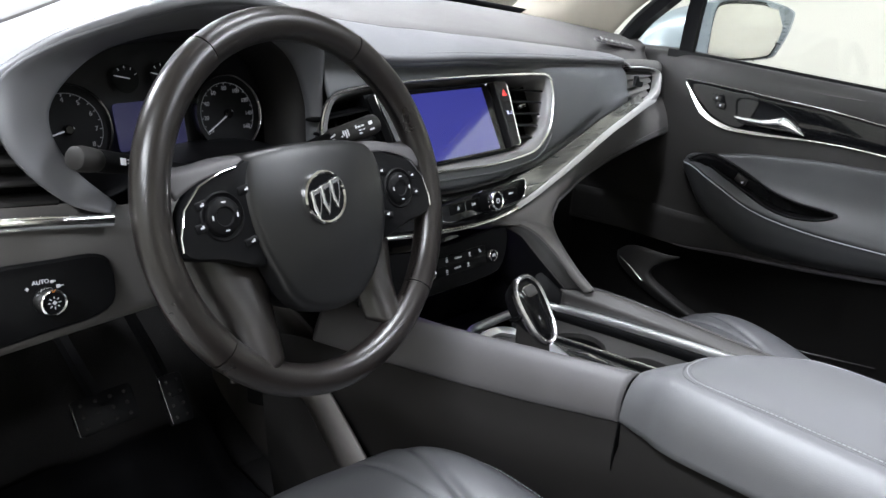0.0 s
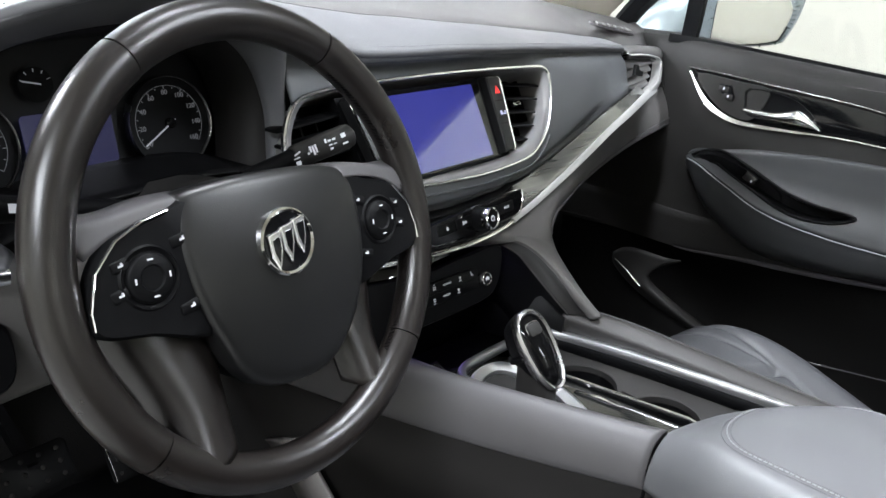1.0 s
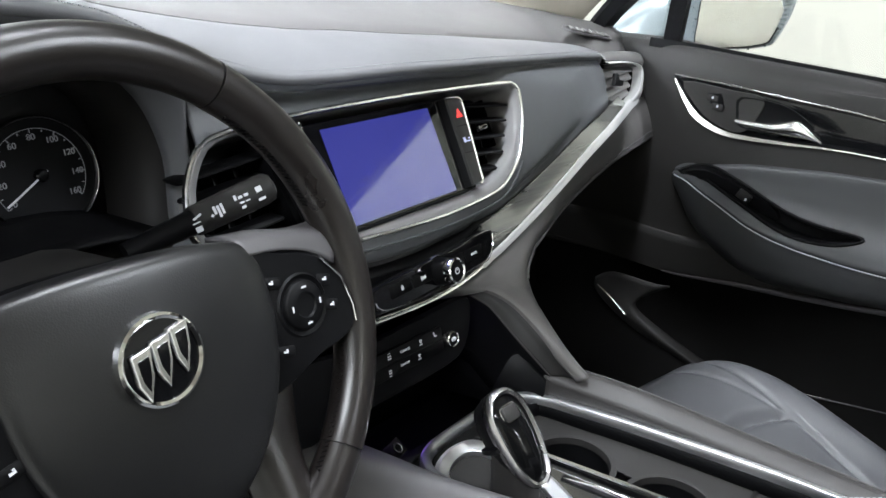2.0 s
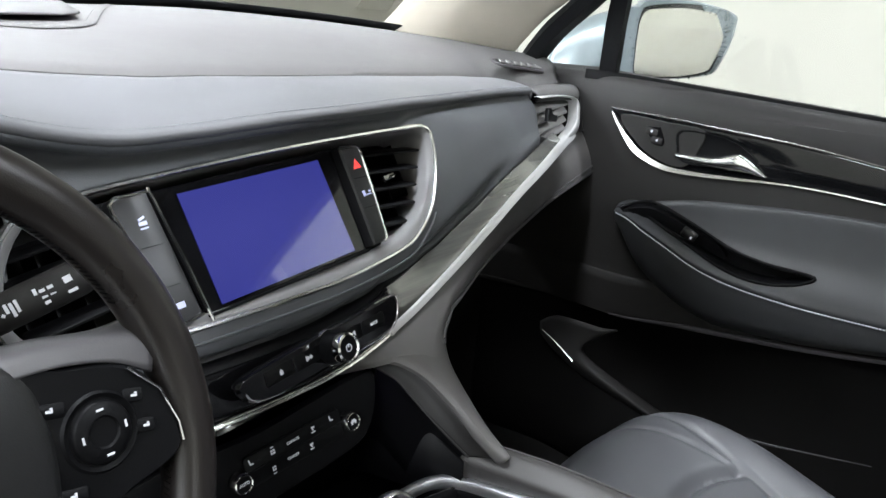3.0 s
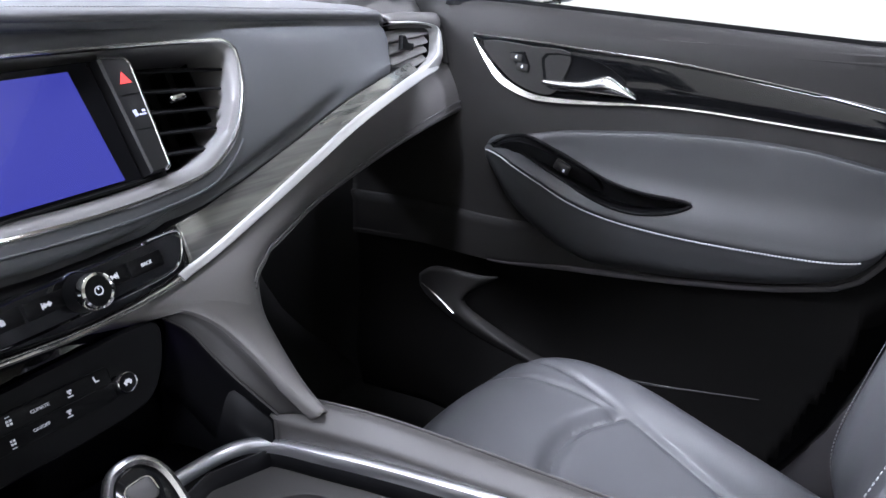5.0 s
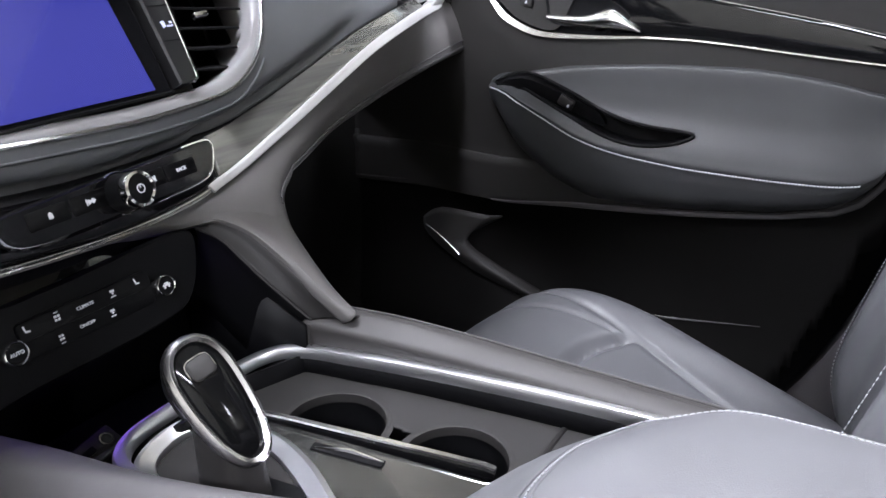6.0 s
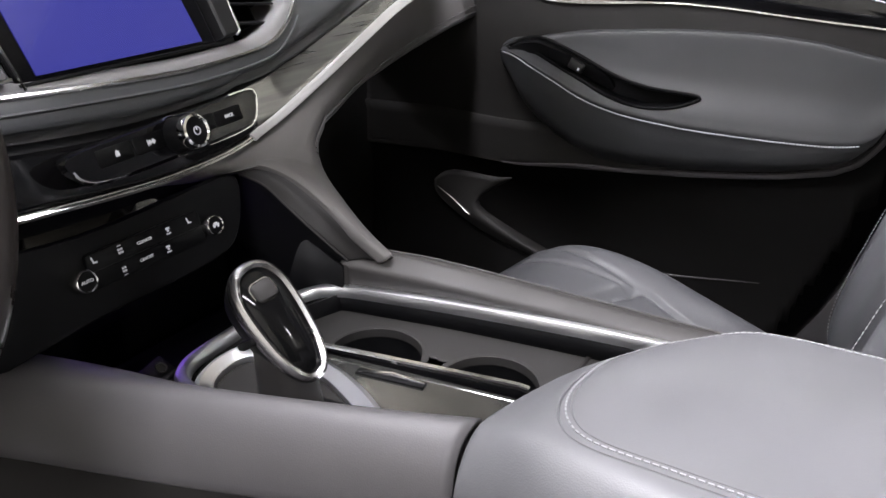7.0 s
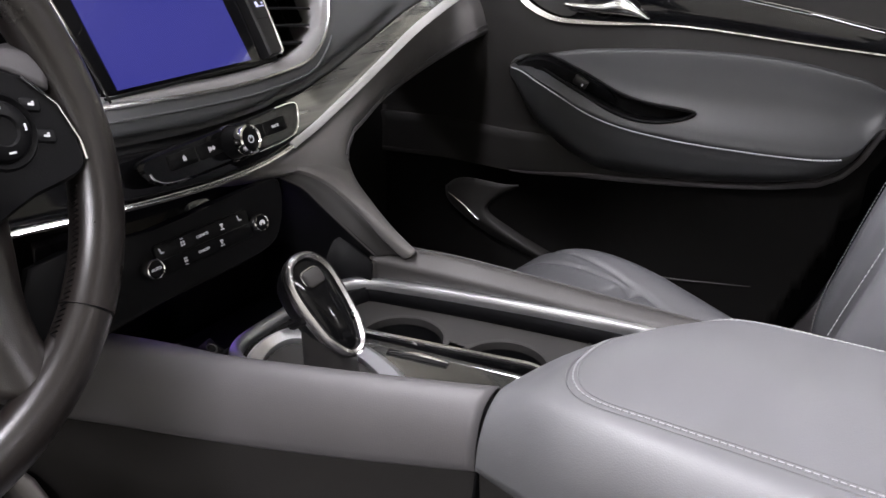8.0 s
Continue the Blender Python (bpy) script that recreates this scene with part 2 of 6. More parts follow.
part("window_sill", box(-4, 5.98, 0.75, 3, 6.14, 0.82), FRAME, garage_window, smooth=False)
tagged(part("ceiling", box(-4, -6, 2.9, 3, 6, 3.0), WALL, smooth=False), "plain cream garage ceiling", "ceiling", kind="structure")
TUBE = mat("lit_diffuser", (0.9, 0.9, 0.9), 0.5, vary=0, emit=(0.95, 0.97, 1.0), emit_strength=4.0)
lamp_body = mat("lamp_white_metal", (0.8, 0.8, 0.8), 0.4)
# added lights, all out of view, placed to balance brightness inside the car
for k, (lx, ly, watts) in enumerate(((1.5, -2.0, 110), (-0.2, -5.4, 130), (-2.7, -1.5, 160), (-1.8, 2.4, 200), (0.2, 3.6, 200), (-0.1, 0.02, 105))):
    lt = thing("added_ceiling_light", "unseen long ceiling light added to light the cabin", "lamp", pose(lx, ly, 2.9, 0, 0, 90 if k == 5 else 0), "ceiling lights")
    part("housing", box(-0.15, -0.75, -0.08, 0.15, 0.75, 0), lamp_body, lt, smooth=False)
    part("diffuser", box(-0.12, -0.72, -0.1, 0.12, 0.72, -0.081), TUBE, lt, smooth=False)
    area_lamp("lamp", pose(lx, ly, 2.78, 0, 0, 90 if k == 5 else 0), 0.3, 1.5, watts, (0.93, 0.965, 1.0))

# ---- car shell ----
tagged(part("floor", box(-0.82, -1.6, -0.06, 0.9, 0.8, 0.0), SHADED_CARPET, smooth=False), "carpeted car floor, near black for the footwell's shade", "car floor", kind="structure")
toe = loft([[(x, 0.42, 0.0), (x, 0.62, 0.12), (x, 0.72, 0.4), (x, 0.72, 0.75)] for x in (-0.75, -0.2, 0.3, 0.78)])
tagged(part("wall_firewall", toe, SHADED_CARPET, solid=0.03), "carpeted front wall of the footwell, coloured for its shade", "footwell wall", kind="structure")
roof = []
for i in range(26):
    x = -0.62 + 1.26 * i / 25
    roof.append([Vector((x, 0.05 - 1.65 * j / 33, 1.24 + 0.055 * math.sin(math.pi * (0.1 + 0.8 * j / 33)))) for j in range(34)])
# roof is out of view; an assumed opening lets lamp light onto the seats
roof = grid(roof, keep=lambda c: not (abs(c.x - 0.01) < 0.4 and -0.85 < c.y < -0.05))
tagged(part("ceiling_headliner", roof, CREAM, solid=0.03), "unseen cream headliner with an opening added for overhead light", "car roof", kind="structure")
tagged(part("wall_rear", box(-0.75, -1.66, 0.0, 0.78, -1.6, 0.75), PLASTIC, smooth=False), "dark rear bulkhead behind the seats", "car wall", kind="structure")
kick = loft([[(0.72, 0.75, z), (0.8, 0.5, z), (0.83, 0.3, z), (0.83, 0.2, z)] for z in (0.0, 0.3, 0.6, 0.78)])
tagged(part("wall_footwell_side", kick, SHADED_CARPET, solid=0.02), "footwell side ahead of the passenger door, coloured for its shade", "footwell wall", kind="structure")
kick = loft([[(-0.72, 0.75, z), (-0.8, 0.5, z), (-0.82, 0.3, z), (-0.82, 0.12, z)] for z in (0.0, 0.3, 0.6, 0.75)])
tagged(part("wall_footwell_left", kick, SHADED_CARPET, solid=0.02), "footwell side ahead of the open driver door, coloured for its shade", "footwell wall", kind="structure")
# left side and sill are out of view, added to hold back lamp light
side = box(-0.86, -1.62, 0.0, -0.8, -0.78, 0.78)
tagged(part("wall_rear_left", side, PLASTIC, smooth=False), "unseen rear side of the cabin, added to block light", "car wall", kind="structure")
tagged(part("wall_sill_left", box(-0.88, -0.78, -0.3, -0.8, 0.14, 0.06), PLASTIC, smooth=False), "unseen sill under the open driver door, added to block light", "car sill", kind="structure")
side = loft([[(0.86, -0.8, z), (0.80 - inward, -0.84, z), (0.795 - inward, -0.94, z), (0.86, -1.0, z)] for z, inward in ((0.0, 0.0), (0.4, 0.0), (0.7, 0.01), (0.95, 0.06), (1.25, 0.15))])
tagged(part("wall_pillar_right", side, SLAT, solid=0.01), "dark trim of the pillar behind the passenger door", "pillar", kind="structure")
tagged(part("wall_rear_right", box(0.8, -1.62, 0.0, 0.86, -1.0, 0.78), PLASTIC, smooth=False), "dark rear side of the cabin behind the passenger door", "car wall", kind="structure")
# out of view; dark in place of unlit cream, to deepen the screen's reflection
rail = grid([[(0.765, y, 1.03), (0.735, y, 1.03), (0.715, y, 1.06), (0.69, y, 1.13), (0.66, y, 1.2), (0.6, y, 1.255)] for y in (0.1, -0.02, -0.2, -0.5, -0.9, -1.3, -1.62)])
tagged(part("trim_roof_rail", rail, PLASTIC, solid=0.02), "unseen window frame and roof rail, dark for the screen's reflection", "roof rail", kind="structure")
def lettering(name, words, size, material, parent, m, depth=0.0004):
    cu = bpy.data.curves.new(name, "FONT")
    cu.body, cu.size, cu.align_x, cu.align_y, cu.extrude = words, size, "CENTER", "CENTER", depth
    tmp = new(name, cu)
    bpy.context.view_layer.update()
    me = bpy.data.meshes.new_from_object(tmp.evaluated_get(bpy.context.evaluated_depsgraph_get()))
    bpy.data.objects.remove(tmp)
    me.materials.clear()
    me.materials.append(material)
    ob = new(name, me)
    ob.parent, ob.matrix_basis = parent, m
    return ob


def bars(name, pieces, material, parent, m, depth=0.0006):
    """Small marks joined into one printed sign: pieces as (x, y, width, height, turn)."""
    bm = bmesh.new()
    for x, y, w, h, turn in pieces:
        bmesh.ops.create_cube(bm, size=1, matrix=Matrix.Translation((x, y, depth / 2)) @ Matrix.Rotation(radians(turn), 4, "Z") @ Matrix.Diagonal((w, h, depth, 1)))
    return part(name, bm, material, parent, m=m, smooth=False)


def dome(outline, height, rings=8, power=2.6, flat=0.0):
    """A cushion-like shell over an outline in the xy plane, rising along z."""
    cx = sum(p[0] for p in outline) / len(outline)
    cy = sum(p[1] for p in outline) / len(outline)
    rows = []
    for k in range(rings + 1):
        f = 1 - k / rings
        rows.append([(cx + (x - cx) * f, cy + (y - cy) * f, height * (1 - f ** power) + flat) for x, y in outline])
    rows.insert(0, [(x, y, flat - 0.012) for x, y in outline])
    bm = grid(rows, closed_u=True)
    bmesh.ops.remove_doubles(bm, verts=bm.verts, dist=1e-6)
    return bm


def flat_smooth(pts, n, closed=True):
    return [(p.x, p.y) for p in catmull([(x, y, 0) for x, y in pts], n, closed)]


# ---- dashboard ----
# x, then y and z of the pad's seam, the fold behind it, the top under the windscreen, the chrome line and the fold over the footwell
SEAM = [(-0.72, 0.03, 0.755), (-0.645, 0.005, 0.808), (-0.58, 0.005, 0.845), (-0.5, 0.0, 0.872), (-0.42, 0.005, 0.884), (-0.33, 0.03, 0.87), (-0.25, 0.055, 0.836), (-0.17, 0.07, 0.812),
        (-0.1, 0.075, 0.806), (0.0, 0.083, 0.803), (0.1, 0.098, 0.797), (0.2, 0.118, 0.791), (0.3, 0.143, 0.783), (0.4, 0.165, 0.776), (0.5, 0.187, 0.769), (0.6, 0.2, 0.761), (0.625, 0.215, 0.757)]
FOLD = [(-0.72, 0.22, 0.78), (-0.6, 0.18, 0.84), (-0.42, 0.16, 0.898), (-0.25, 0.165, 0.865), (-0.1, 0.172, 0.843), (0.0, 0.184, 0.834), (0.1, 0.202, 0.824), (0.2, 0.222, 0.815), (0.3, 0.24, 0.805),
        (0.4, 0.258, 0.795), (0.5, 0.28, 0.785), (0.6, 0.292, 0.774), (0.63, 0.295, 0.77)]
BASE = [(-0.74, 0.5, 0.8), (-0.4, 0.68, 0.875), (0.0, 0.74, 0.885), (0.3, 0.7, 0.876), (0.5, 0.6, 0.855), (0.64, 0.44, 0.83), (0.76, 0.3, 0.8)]
CHR = [(-0.25, 0.012, 0.59), (-0.15, 0.01, 0.58), (-0.05, 0.014, 0.571), (0.0, 0.018, 0.569), (0.05, 0.026, 0.569), (0.1, 0.036, 0.575), (0.2, 0.047, 0.602), (0.3, 0.064, 0.629),
       (0.4, 0.086, 0.652), (0.5, 0.112, 0.666), (0.6, 0.147, 0.672), (0.7, 0.183, 0.675), (0.757, 0.197, 0.682)]
FLD = [(-0.25, 0.056, 0.579), (-0.15, 0.056, 0.567), (-0.05, 0.051, 0.557), (0.0, 0.042, 0.553), (0.03, 0.031, 0.551), (0.06, 0.016, 0.552), (0.08, 0.006, 0.552), (0.097, -0.008, 0.544), (0.115, -0.016, 0.534), (0.13, -0.012, 0.531), (0.147, 0.004, 0.536), (0.168, 0.022, 0.547), (0.2, 0.04, 0.558), (0.3, 0.072, 0.572), (0.4, 0.103, 0.576), (0.5, 0.126, 0.583), (0.6, 0.146, 0.589), (0.7, 0.157, 0.598), (0.79, 0.17, 0.6)]
dash = thing("dashboard", "slate leather and black plastic dashboard with chrome trim lines", "dashboard")


def at(table, x, dy=0.0, dz=0.0):
    y, z = smooth_table(table, x)
    return Vector((x, y + dy, z + dz))


def trim_top(x):
    w = min(max((x - 0.08) / 0.1, 0), 1)
    rise = interp([(0.1, 0.04), (0.14, 0.034), (0.2, 0.027), (0.3, 0.0215), (0.4, 0.019), (0.5, 0.017), (0.6, 0.016), (0.76, 0.016)], x)[0]
    return at(CHR, x, 0.010 + 0.008 * w, rise)


pad = []
for i in range(109):
    x = -0.72 + 1.345 * i / 108
    s, f = at(SEAM, x), at(FOLD, x)
    droop = Vector((0, 0, -0.008 * max(0, (x - 0.598) / 0.027) ** 2))
    pad.append([q + droop for q in catmull([s + Vector((0, 0.012, -0.006)), s + Vector((0, 0.003, -0.004)), s, s + Vector((0, 0.001, 0.0032)), s + Vector((0, 0.003, 0.0046))], 3) + [(s + Vector((0, 0.004, 0.0046))).lerp(f, k / 12) + Vector((0, 0, 0.0045 * 4 * k / 12 * (1 - k / 12) * (1 - 0.4 * k / 12))) for k in range(1, 13)] + [f + Vector((0, 0.012, -0.006))]])
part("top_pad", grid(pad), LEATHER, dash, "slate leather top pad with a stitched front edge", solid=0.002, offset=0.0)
stitch = bmesh.new()
for i in range(330):
    x = -0.66 + 1.27 * i / 329
    a = at(SEAM, x, 0.0075, 0.0074)
    b = at(SEAM, x + 0.002, 0.0075, 0.0074)
    d = (b - a).normalized()
    bmesh.ops.create_cube(stitch, size=1, matrix=Matrix.Translation(a) @ d.to_track_quat("X", "Z").to_matrix().to_4x4() @ Matrix.Diagonal((0.0026, 0.0009, 0.0009, 1)))
part("pad_stitching", stitch, THREAD, dash, "pale grey seam stitching", smooth=False)
top = []
for i in range(75):
    x = -0.74 + 1.5 * i / 74
    f, b = at(FOLD, min(x, 0.63)), at(BASE, x)
    f.x = x
    if x > 0.63:
        f += Vector((0, -0.06 * min(1, (x - 0.63) / 0.04), -0.004))
    top.append(catmull([f + Vector((0, 0.008, -0.01)), f + Vector((0, 0.018, 0.006)), f.lerp(b, 0.3) + Vector((0, 0, 0.008)), f.lerp(b, 0.62) + Vector((0, 0, 0.01)), b, b + Vector((0, 0.06, -0.02))], 4))
part("upper_cover", grid(top), TOP, dash, "dark grey grained upper cover under the windscreen", solid=0.006, offset=1.0)

# defroster outlet at the foot of the pillar
DEF_M = facing((0.67, 0.276, 0.7885), (1, -0.3, -0.17), (0.3, 1, 0.3))
defrost = thing("defroster_vent", "small black defroster grille set in the dash top", "air vent", DEF_M)
part("frame", slab(rounded(0.112, 0.03, 0.012), 0.004, 0.001), SOFT, defrost)
part("opening", slab(rounded(0.1, 0.02, 0.009), 0.0046), BLACK, defrost)
for k in range(6):
    part("slat", slab([(-0.007, -0.009), (0.007, -0.009), (0.0, 0.009)], 0.006, 0.001), SLAT, defrost, m=pose(-0.04 + 0.016 * k, 0, 0.001))

# screen surround
RING_M = facing((-0.018, 0.070, 0.7084), (1, 0.10, 0), (0, 0.42, 0.9))
RING = flat_smooth([(-0.26, -0.009), (-0.258, 0.01), (-0.25, 0.033), (-0.23, 0.058), (-0.205, 0.068), (-0.14, 0.0718), (0.0, 0.0712), (0.14, 0.067), (0.245, 0.0615), (0.268, 0.056), (0.273, 0.044),
                    (0.262, 0.012), (0.232, -0.03), (0.19, -0.056), (0.15, -0.066), (0.066, -0.069), (0.0, -0.066), (-0.09, -0.059), (-0.15, -0.053), (-0.215, -0.046), (-0.248, -0.03)], 3)
RING = [(p.x, p.y) for p in resample([(x, y, 0) for x, y in RING], 120, True)]
RING_INV = RING_M.inverted()


def inside_ring(c):
    q = RING_INV @ c
    hit = False
    k = len(RING)
    for i in range(k):
        (x1, y1), (x2, y2) = RING[i], RING[(i + 1) % k]
        if (y1 > q.y) != (y2 > q.y) and q.x < (x2 - x1) * (q.y - y1) / (y2 - y1) + x1:
            hit = not hit
    return hit


def ring_plane(x, z):
    return Vector((x, 0.070 + 0.1 * (x + 0.018) + 0.462 * (z - 0.7084), z))


face = []
for i in range(216):
    x = -0.245 + 0.86 * i / 215
    s, c = at(SEAM, x, 0.0015, -0.002), trim_top(x)
    w = min(max((x - 0.3) / 0.22, 0), 1)
    w = w * w * (3 - 2 * w)
    p1 = ring_plane(x, s.z - 0.028).lerp(s.lerp(c, 0.3) + Vector((0, 0.003, 0)), w)
    p2 = ring_plane(x, max(c.z + 0.03, 0.63)).lerp(s.lerp(c, 0.7) + Vector((0, 0.002, 0)), w)
    back = Vector((0, 0.003 + 0.015 * (1 - min(1, max(0, (x - 0.04) / 0.12))), 0.002))
    p2 = p2 + Vector((0, -0.001 * (1 - w), 0))
    sheet = (resample(catmull([s, s + Vector((0, 0.0025, -0.008)), p1, p2, c + back + Vector((0, 0.003, 0.01)), c + back], 8), 62))
    face.append(sheet)
ends = []
for i in range(216):
    lean = max(0, (i - 174) / 41) ** 2
    column = []
    for j in range(62):
        k = i - 14.2 * lean * (j / 61) ** 1.8
        a = min(int(k), 214)
        column.append(face[a][j].lerp(face[a + 1][j], k - a))
    ends.append(column)
face = ends
part("face_panel", grid(face, keep=lambda c: not inside_ring(c)), SHADED_FACE_LEATHER, dash, "slate leather face panel", solid=0.004)


def ring_at(scale, w, dy=0.0):
    return [RING_M @ Vector((0.006 + (x - 0.006) * scale, y * scale + dy, w)) for x, y in RING]


part("screen_ring", sweep(ring_at(1.0, 0.002), [(-0.0024, -0.003), (-0.0022, 0.0008), (-0.0008, 0.0018), (0.0014, 0.0015), (0.0022, 0.0005), (0.0025, -0.003)], True, up=(0.09, -0.9, 0.42)), CHROME, dash, "satin chrome ring round screen and vents")


def lip_at(k, w):
    return [RING_M @ Vector((0.006 + (x - 0.006) * (1 - 0.05 * k), y * (1 - 0.05 * k) + (0.011 * k * -y / 0.07 if y < 0 else 0.0), w)) for x, y in RING]


tunnel = grid([lip_at(0, 0.0), lip_at(0.3, 0.0015), lip_at(0.8, -0.001), lip_at(1.0, -0.006), lip_at(1.1, -0.03), lip_at(1.15, -0.06)], closed_u=True)
part("ring_lip", tunnel, mat("satin_grey_lip", (0.185, 0.181, 0.183), 0.36, spec=0.45, grain=0.06, grain_scale=1100), dash, "satin grey inner lip")
part("ring_back", slab([(0.006 + (x - 0.006) * 0.95, y * 0.95) for x, y in RING], 0.003), BLACK, dash, m=RING_M @ pose(0, 0, -0.062))
# twin ribs under the ring
for k, off in enumerate((0.0125,)):
    rib = [RING_M @ Vector((x, y - off, 0.0012 - 0.004 * k)) for x, y in RING if y < -0.025 and -0.24 < x < 0.235]
    part("rib", sweep(rib, circle(0.0012, 6, 0.002), up=(0.09, -0.9, 0.42)), SHADED_FACE_LEATHER, dash)

# sweeping trim: a gloss ribbon over a chrome line
ribbon = []
for i in range(121):
    x = 0.105 + 0.545 * i / 120
    c, t = at(CHR, x), trim_top(x)
    ribbon.append(catmull([t + Vector((0, 0.004, 0.0)), t + Vector((0, 0.0015, 0.0012)), t, t.lerp(c, 0.5) + Vector((0, -0.001 - 0.003 * min(1, (x - 0.105) / 0.1), 0)), c + Vector((0, 0.0, 0.004)), c + Vector((0, 0.006, 0))], 3))
part("trim_ribbon", grid(ribbon), WOOD, dash, "glossy dark wood-look trim ribbon", solid=0.003)
ribbon = []
for i in range(61):
    x = -0.25 + 0.352 * i / 60
    c, t = at(CHR, x), trim_top(x)
    ribbon.append(catmull([t + Vector((0, 0.004, 0.0)), t + Vector((0, 0.0015, 0.0012)), t, t.lerp(c, 0.5) + Vector((0, -0.001, 0)), c + Vector((0, 0.0, 0.004)), c + Vector((0, 0.006, 0))], 3))
part("trim_centre", grid(ribbon), GLOSS, dash, "piano black trim centre", solid=0.003)
# closing strip, black to stand for the shadow under the leather's edge
ledge = [trim_top(-0.25 + 0.85 * i / 80) for i in range(81)]
part("shaded_trim_ledge", grid([[t + Vector((0, 0.0035, 0.0)), t + Vector((0, 0.03, 0.004))] for t in ledge]), BLACK, dash, solid=0.002)
line = [at(CHR, -0.25 + 1.007 * i / 110, -0.003, 0.001) for i in range(111)]
cut = 38
BAND = [(-0.004, -0.0034), (0.0026, -0.0036), (0.0034, -0.0024), (0.0009, 0.0012), (-0.0016, 0.0034), (-0.004, 0.0034)]
part("trim_line", sweep(line[:cut], [(u * 0.5, v * 0.5) for u, v in BAND]), CHROME, dash, "satin chrome line")
part("trim_line", sweep([line[cut - 1] + (line[cut] - line[cut - 1]) * 0.12] + line[cut:107], BAND, scale=lambda f: 0.95 + 0.85 * f), SATIN, dash, "satin chrome line")

# end vent
END_M = facing((0.69, 0.192, 0.717), (1, 0.06, -0.08), (0, 0.25, 1))
vent = thing("air_vent", "black slatted end vent in a chrome frame", "air vent", END_M, "dashboard vents")
OUT = flat_smooth([(-0.085, 0.0305), (-0.022, 0.0325), (0.025, 0.0295), (0.055, 0.0235), (0.068, 0.016), (0.0725, 0.006), (0.07, -0.0126), (0.0645, -0.028), (0.047, -0.0405), (0.0, -0.057)], 5, False)
INN = flat_smooth([(-0.085, 0.0255), (-0.022, 0.0272), (0.024, 0.0245), (0.04, 0.0205), (0.0455, 0.014), (0.044, 0.005), (0.0394, -0.006), (0.031, -0.0195), (0.0086, -0.0325), (-0.026, -0.047)], 5, False)
part("frame", grid([[(b[0], b[1], -0.012), (b[0], b[1], 0.006), (b[0] * 0.9 + a[0] * 0.1, b[1] * 0.9 + a[1] * 0.1, 0.0075), (b[0] * 0.6 + a[0] * 0.4, b[1] * 0.6 + a[1] * 0.4, 0.0055), (b[0] * 0.25 + a[0] * 0.75, b[1] * 0.25 + a[1] * 0.75, 0.0), (a[0], a[1], -0.007), (a[0], a[1], -0.016)] for a, b in zip(OUT, INN)]), SATIN, vent, "broad satin silver frame")
part("cavity", slab([(-0.095, -0.05), (0.07, -0.035), (0.072, 0.02), (0.055, 0.03), (-0.095, 0.045)], 0.004), BLACK, vent, m=pose(0, 0, -0.045))
part("side_wall", box(0.069, -0.035, -0.045, 0.074, 0.022, 0.0), PLASTIC, vent, smooth=False)
for k in range(4):
    part("slat", slab(rounded(0.15, 0.019, 0.003), 0.003, 0.001), SLAT, vent, m=pose(-0.032 - 0.007 * k, 0.0135 - 0.0165 * k, -0.016, -32, 0, 6 + 2 * k))
part("thumb_tab", slab([(-0.02, -0.005), (0.012, -0.007), (0.016, 0.002), (0.0, 0.004), (-0.004, 0.016), (-0.012, 0.016)], 0.007, 0.0015), BLACK, vent, m=pose(-0.045, -0.006, -0.002))
end_panel = grid([[q + Vector((du, dv, 0)) for q in face[-1]] for du, dv in ((-0.001, 0.001), (0.003, 0.003), (0.005, 0.008), (0.006, 0.05))])
part("end_cheek", end_panel, SHADED_FACE_LEATHER, dash, solid=0.003)
cheek = loft([[(0.622, 0.206, 0.742), (0.68, 0.204, 0.74), (0.752, 0.204, 0.732)], [(0.622, 0.203, 0.751), (0.68, 0.202, 0.75), (0.754, 0.203, 0.7415)], [(0.628, 0.222, 0.7555), (0.69, 0.222, 0.756), (0.77, 0.222, 0.75)], [(0.632, 0.26, 0.752), (0.7, 0.26, 0.753), (0.785, 0.26, 0.748)]])
part("corner_cover", cheek, TOP, dash, solid=0.004)

# soft panel under the chrome line and the fold over the footwell
under = []
for i in range(105):
    x = -0.25 + 1.04 * i / 104
    c, f = at(CHR, min(x, 0.757)), at(FLD, x)
    c.x = x
    c += Vector((0, 0.0, -0.004))
    out = min(1, max(0.0, (x - 0.0) / 0.08))
    under.append(catmull([c + Vector((0, 0.004, 0.004)), c, c.lerp(f, 0.45) + Vector((0, -0.008 * out, 0)), c.lerp(f, 0.86) + Vector((0, -0.005 * out, 0)), f, f + Vector((0, 0.02, -0.008)), f + Vector((0, 0.08, -0.012)), f + Vector((0, 0.32, -0.03))], 4))
part("knee_panel", grid(under), LOWER, dash, "soft dark grey panel with twin-stitched fold", solid=0.004)
for off in (0.8, 0.92):
    pts = []
    for i in range(70):
        x = 0.155 + 0.615 * i / 69
        c, f = at(CHR, min(x, 0.757)), at(FLD, x)
        c.x = x
        pts.append(c.lerp(f, off) + Vector((0, -0.0075 if off < 0.9 else -0.005, 0)))
    part("fold_piping", sweep(pts, circle(0.0011, 6)), RAIL, dash)
# leg that runs from the dash down to the console
RIDGE = catmull([(0.068, 0.018, 0.556), (0.08, 0.002, 0.553), (0.091, -0.022, 0.54), (0.096, -0.055, 0.518), (0.099, -0.087, 0.494), (0.106, -0.113, 0.471)], 6)
EDGE = catmull([(0.172, 0.03, 0.546), (0.156, 0.012, 0.538), (0.142, -0.01, 0.524), (0.131, -0.042, 0.504), (0.121, -0.076, 0.484), (0.111, -0.111, 0.47)], 6)
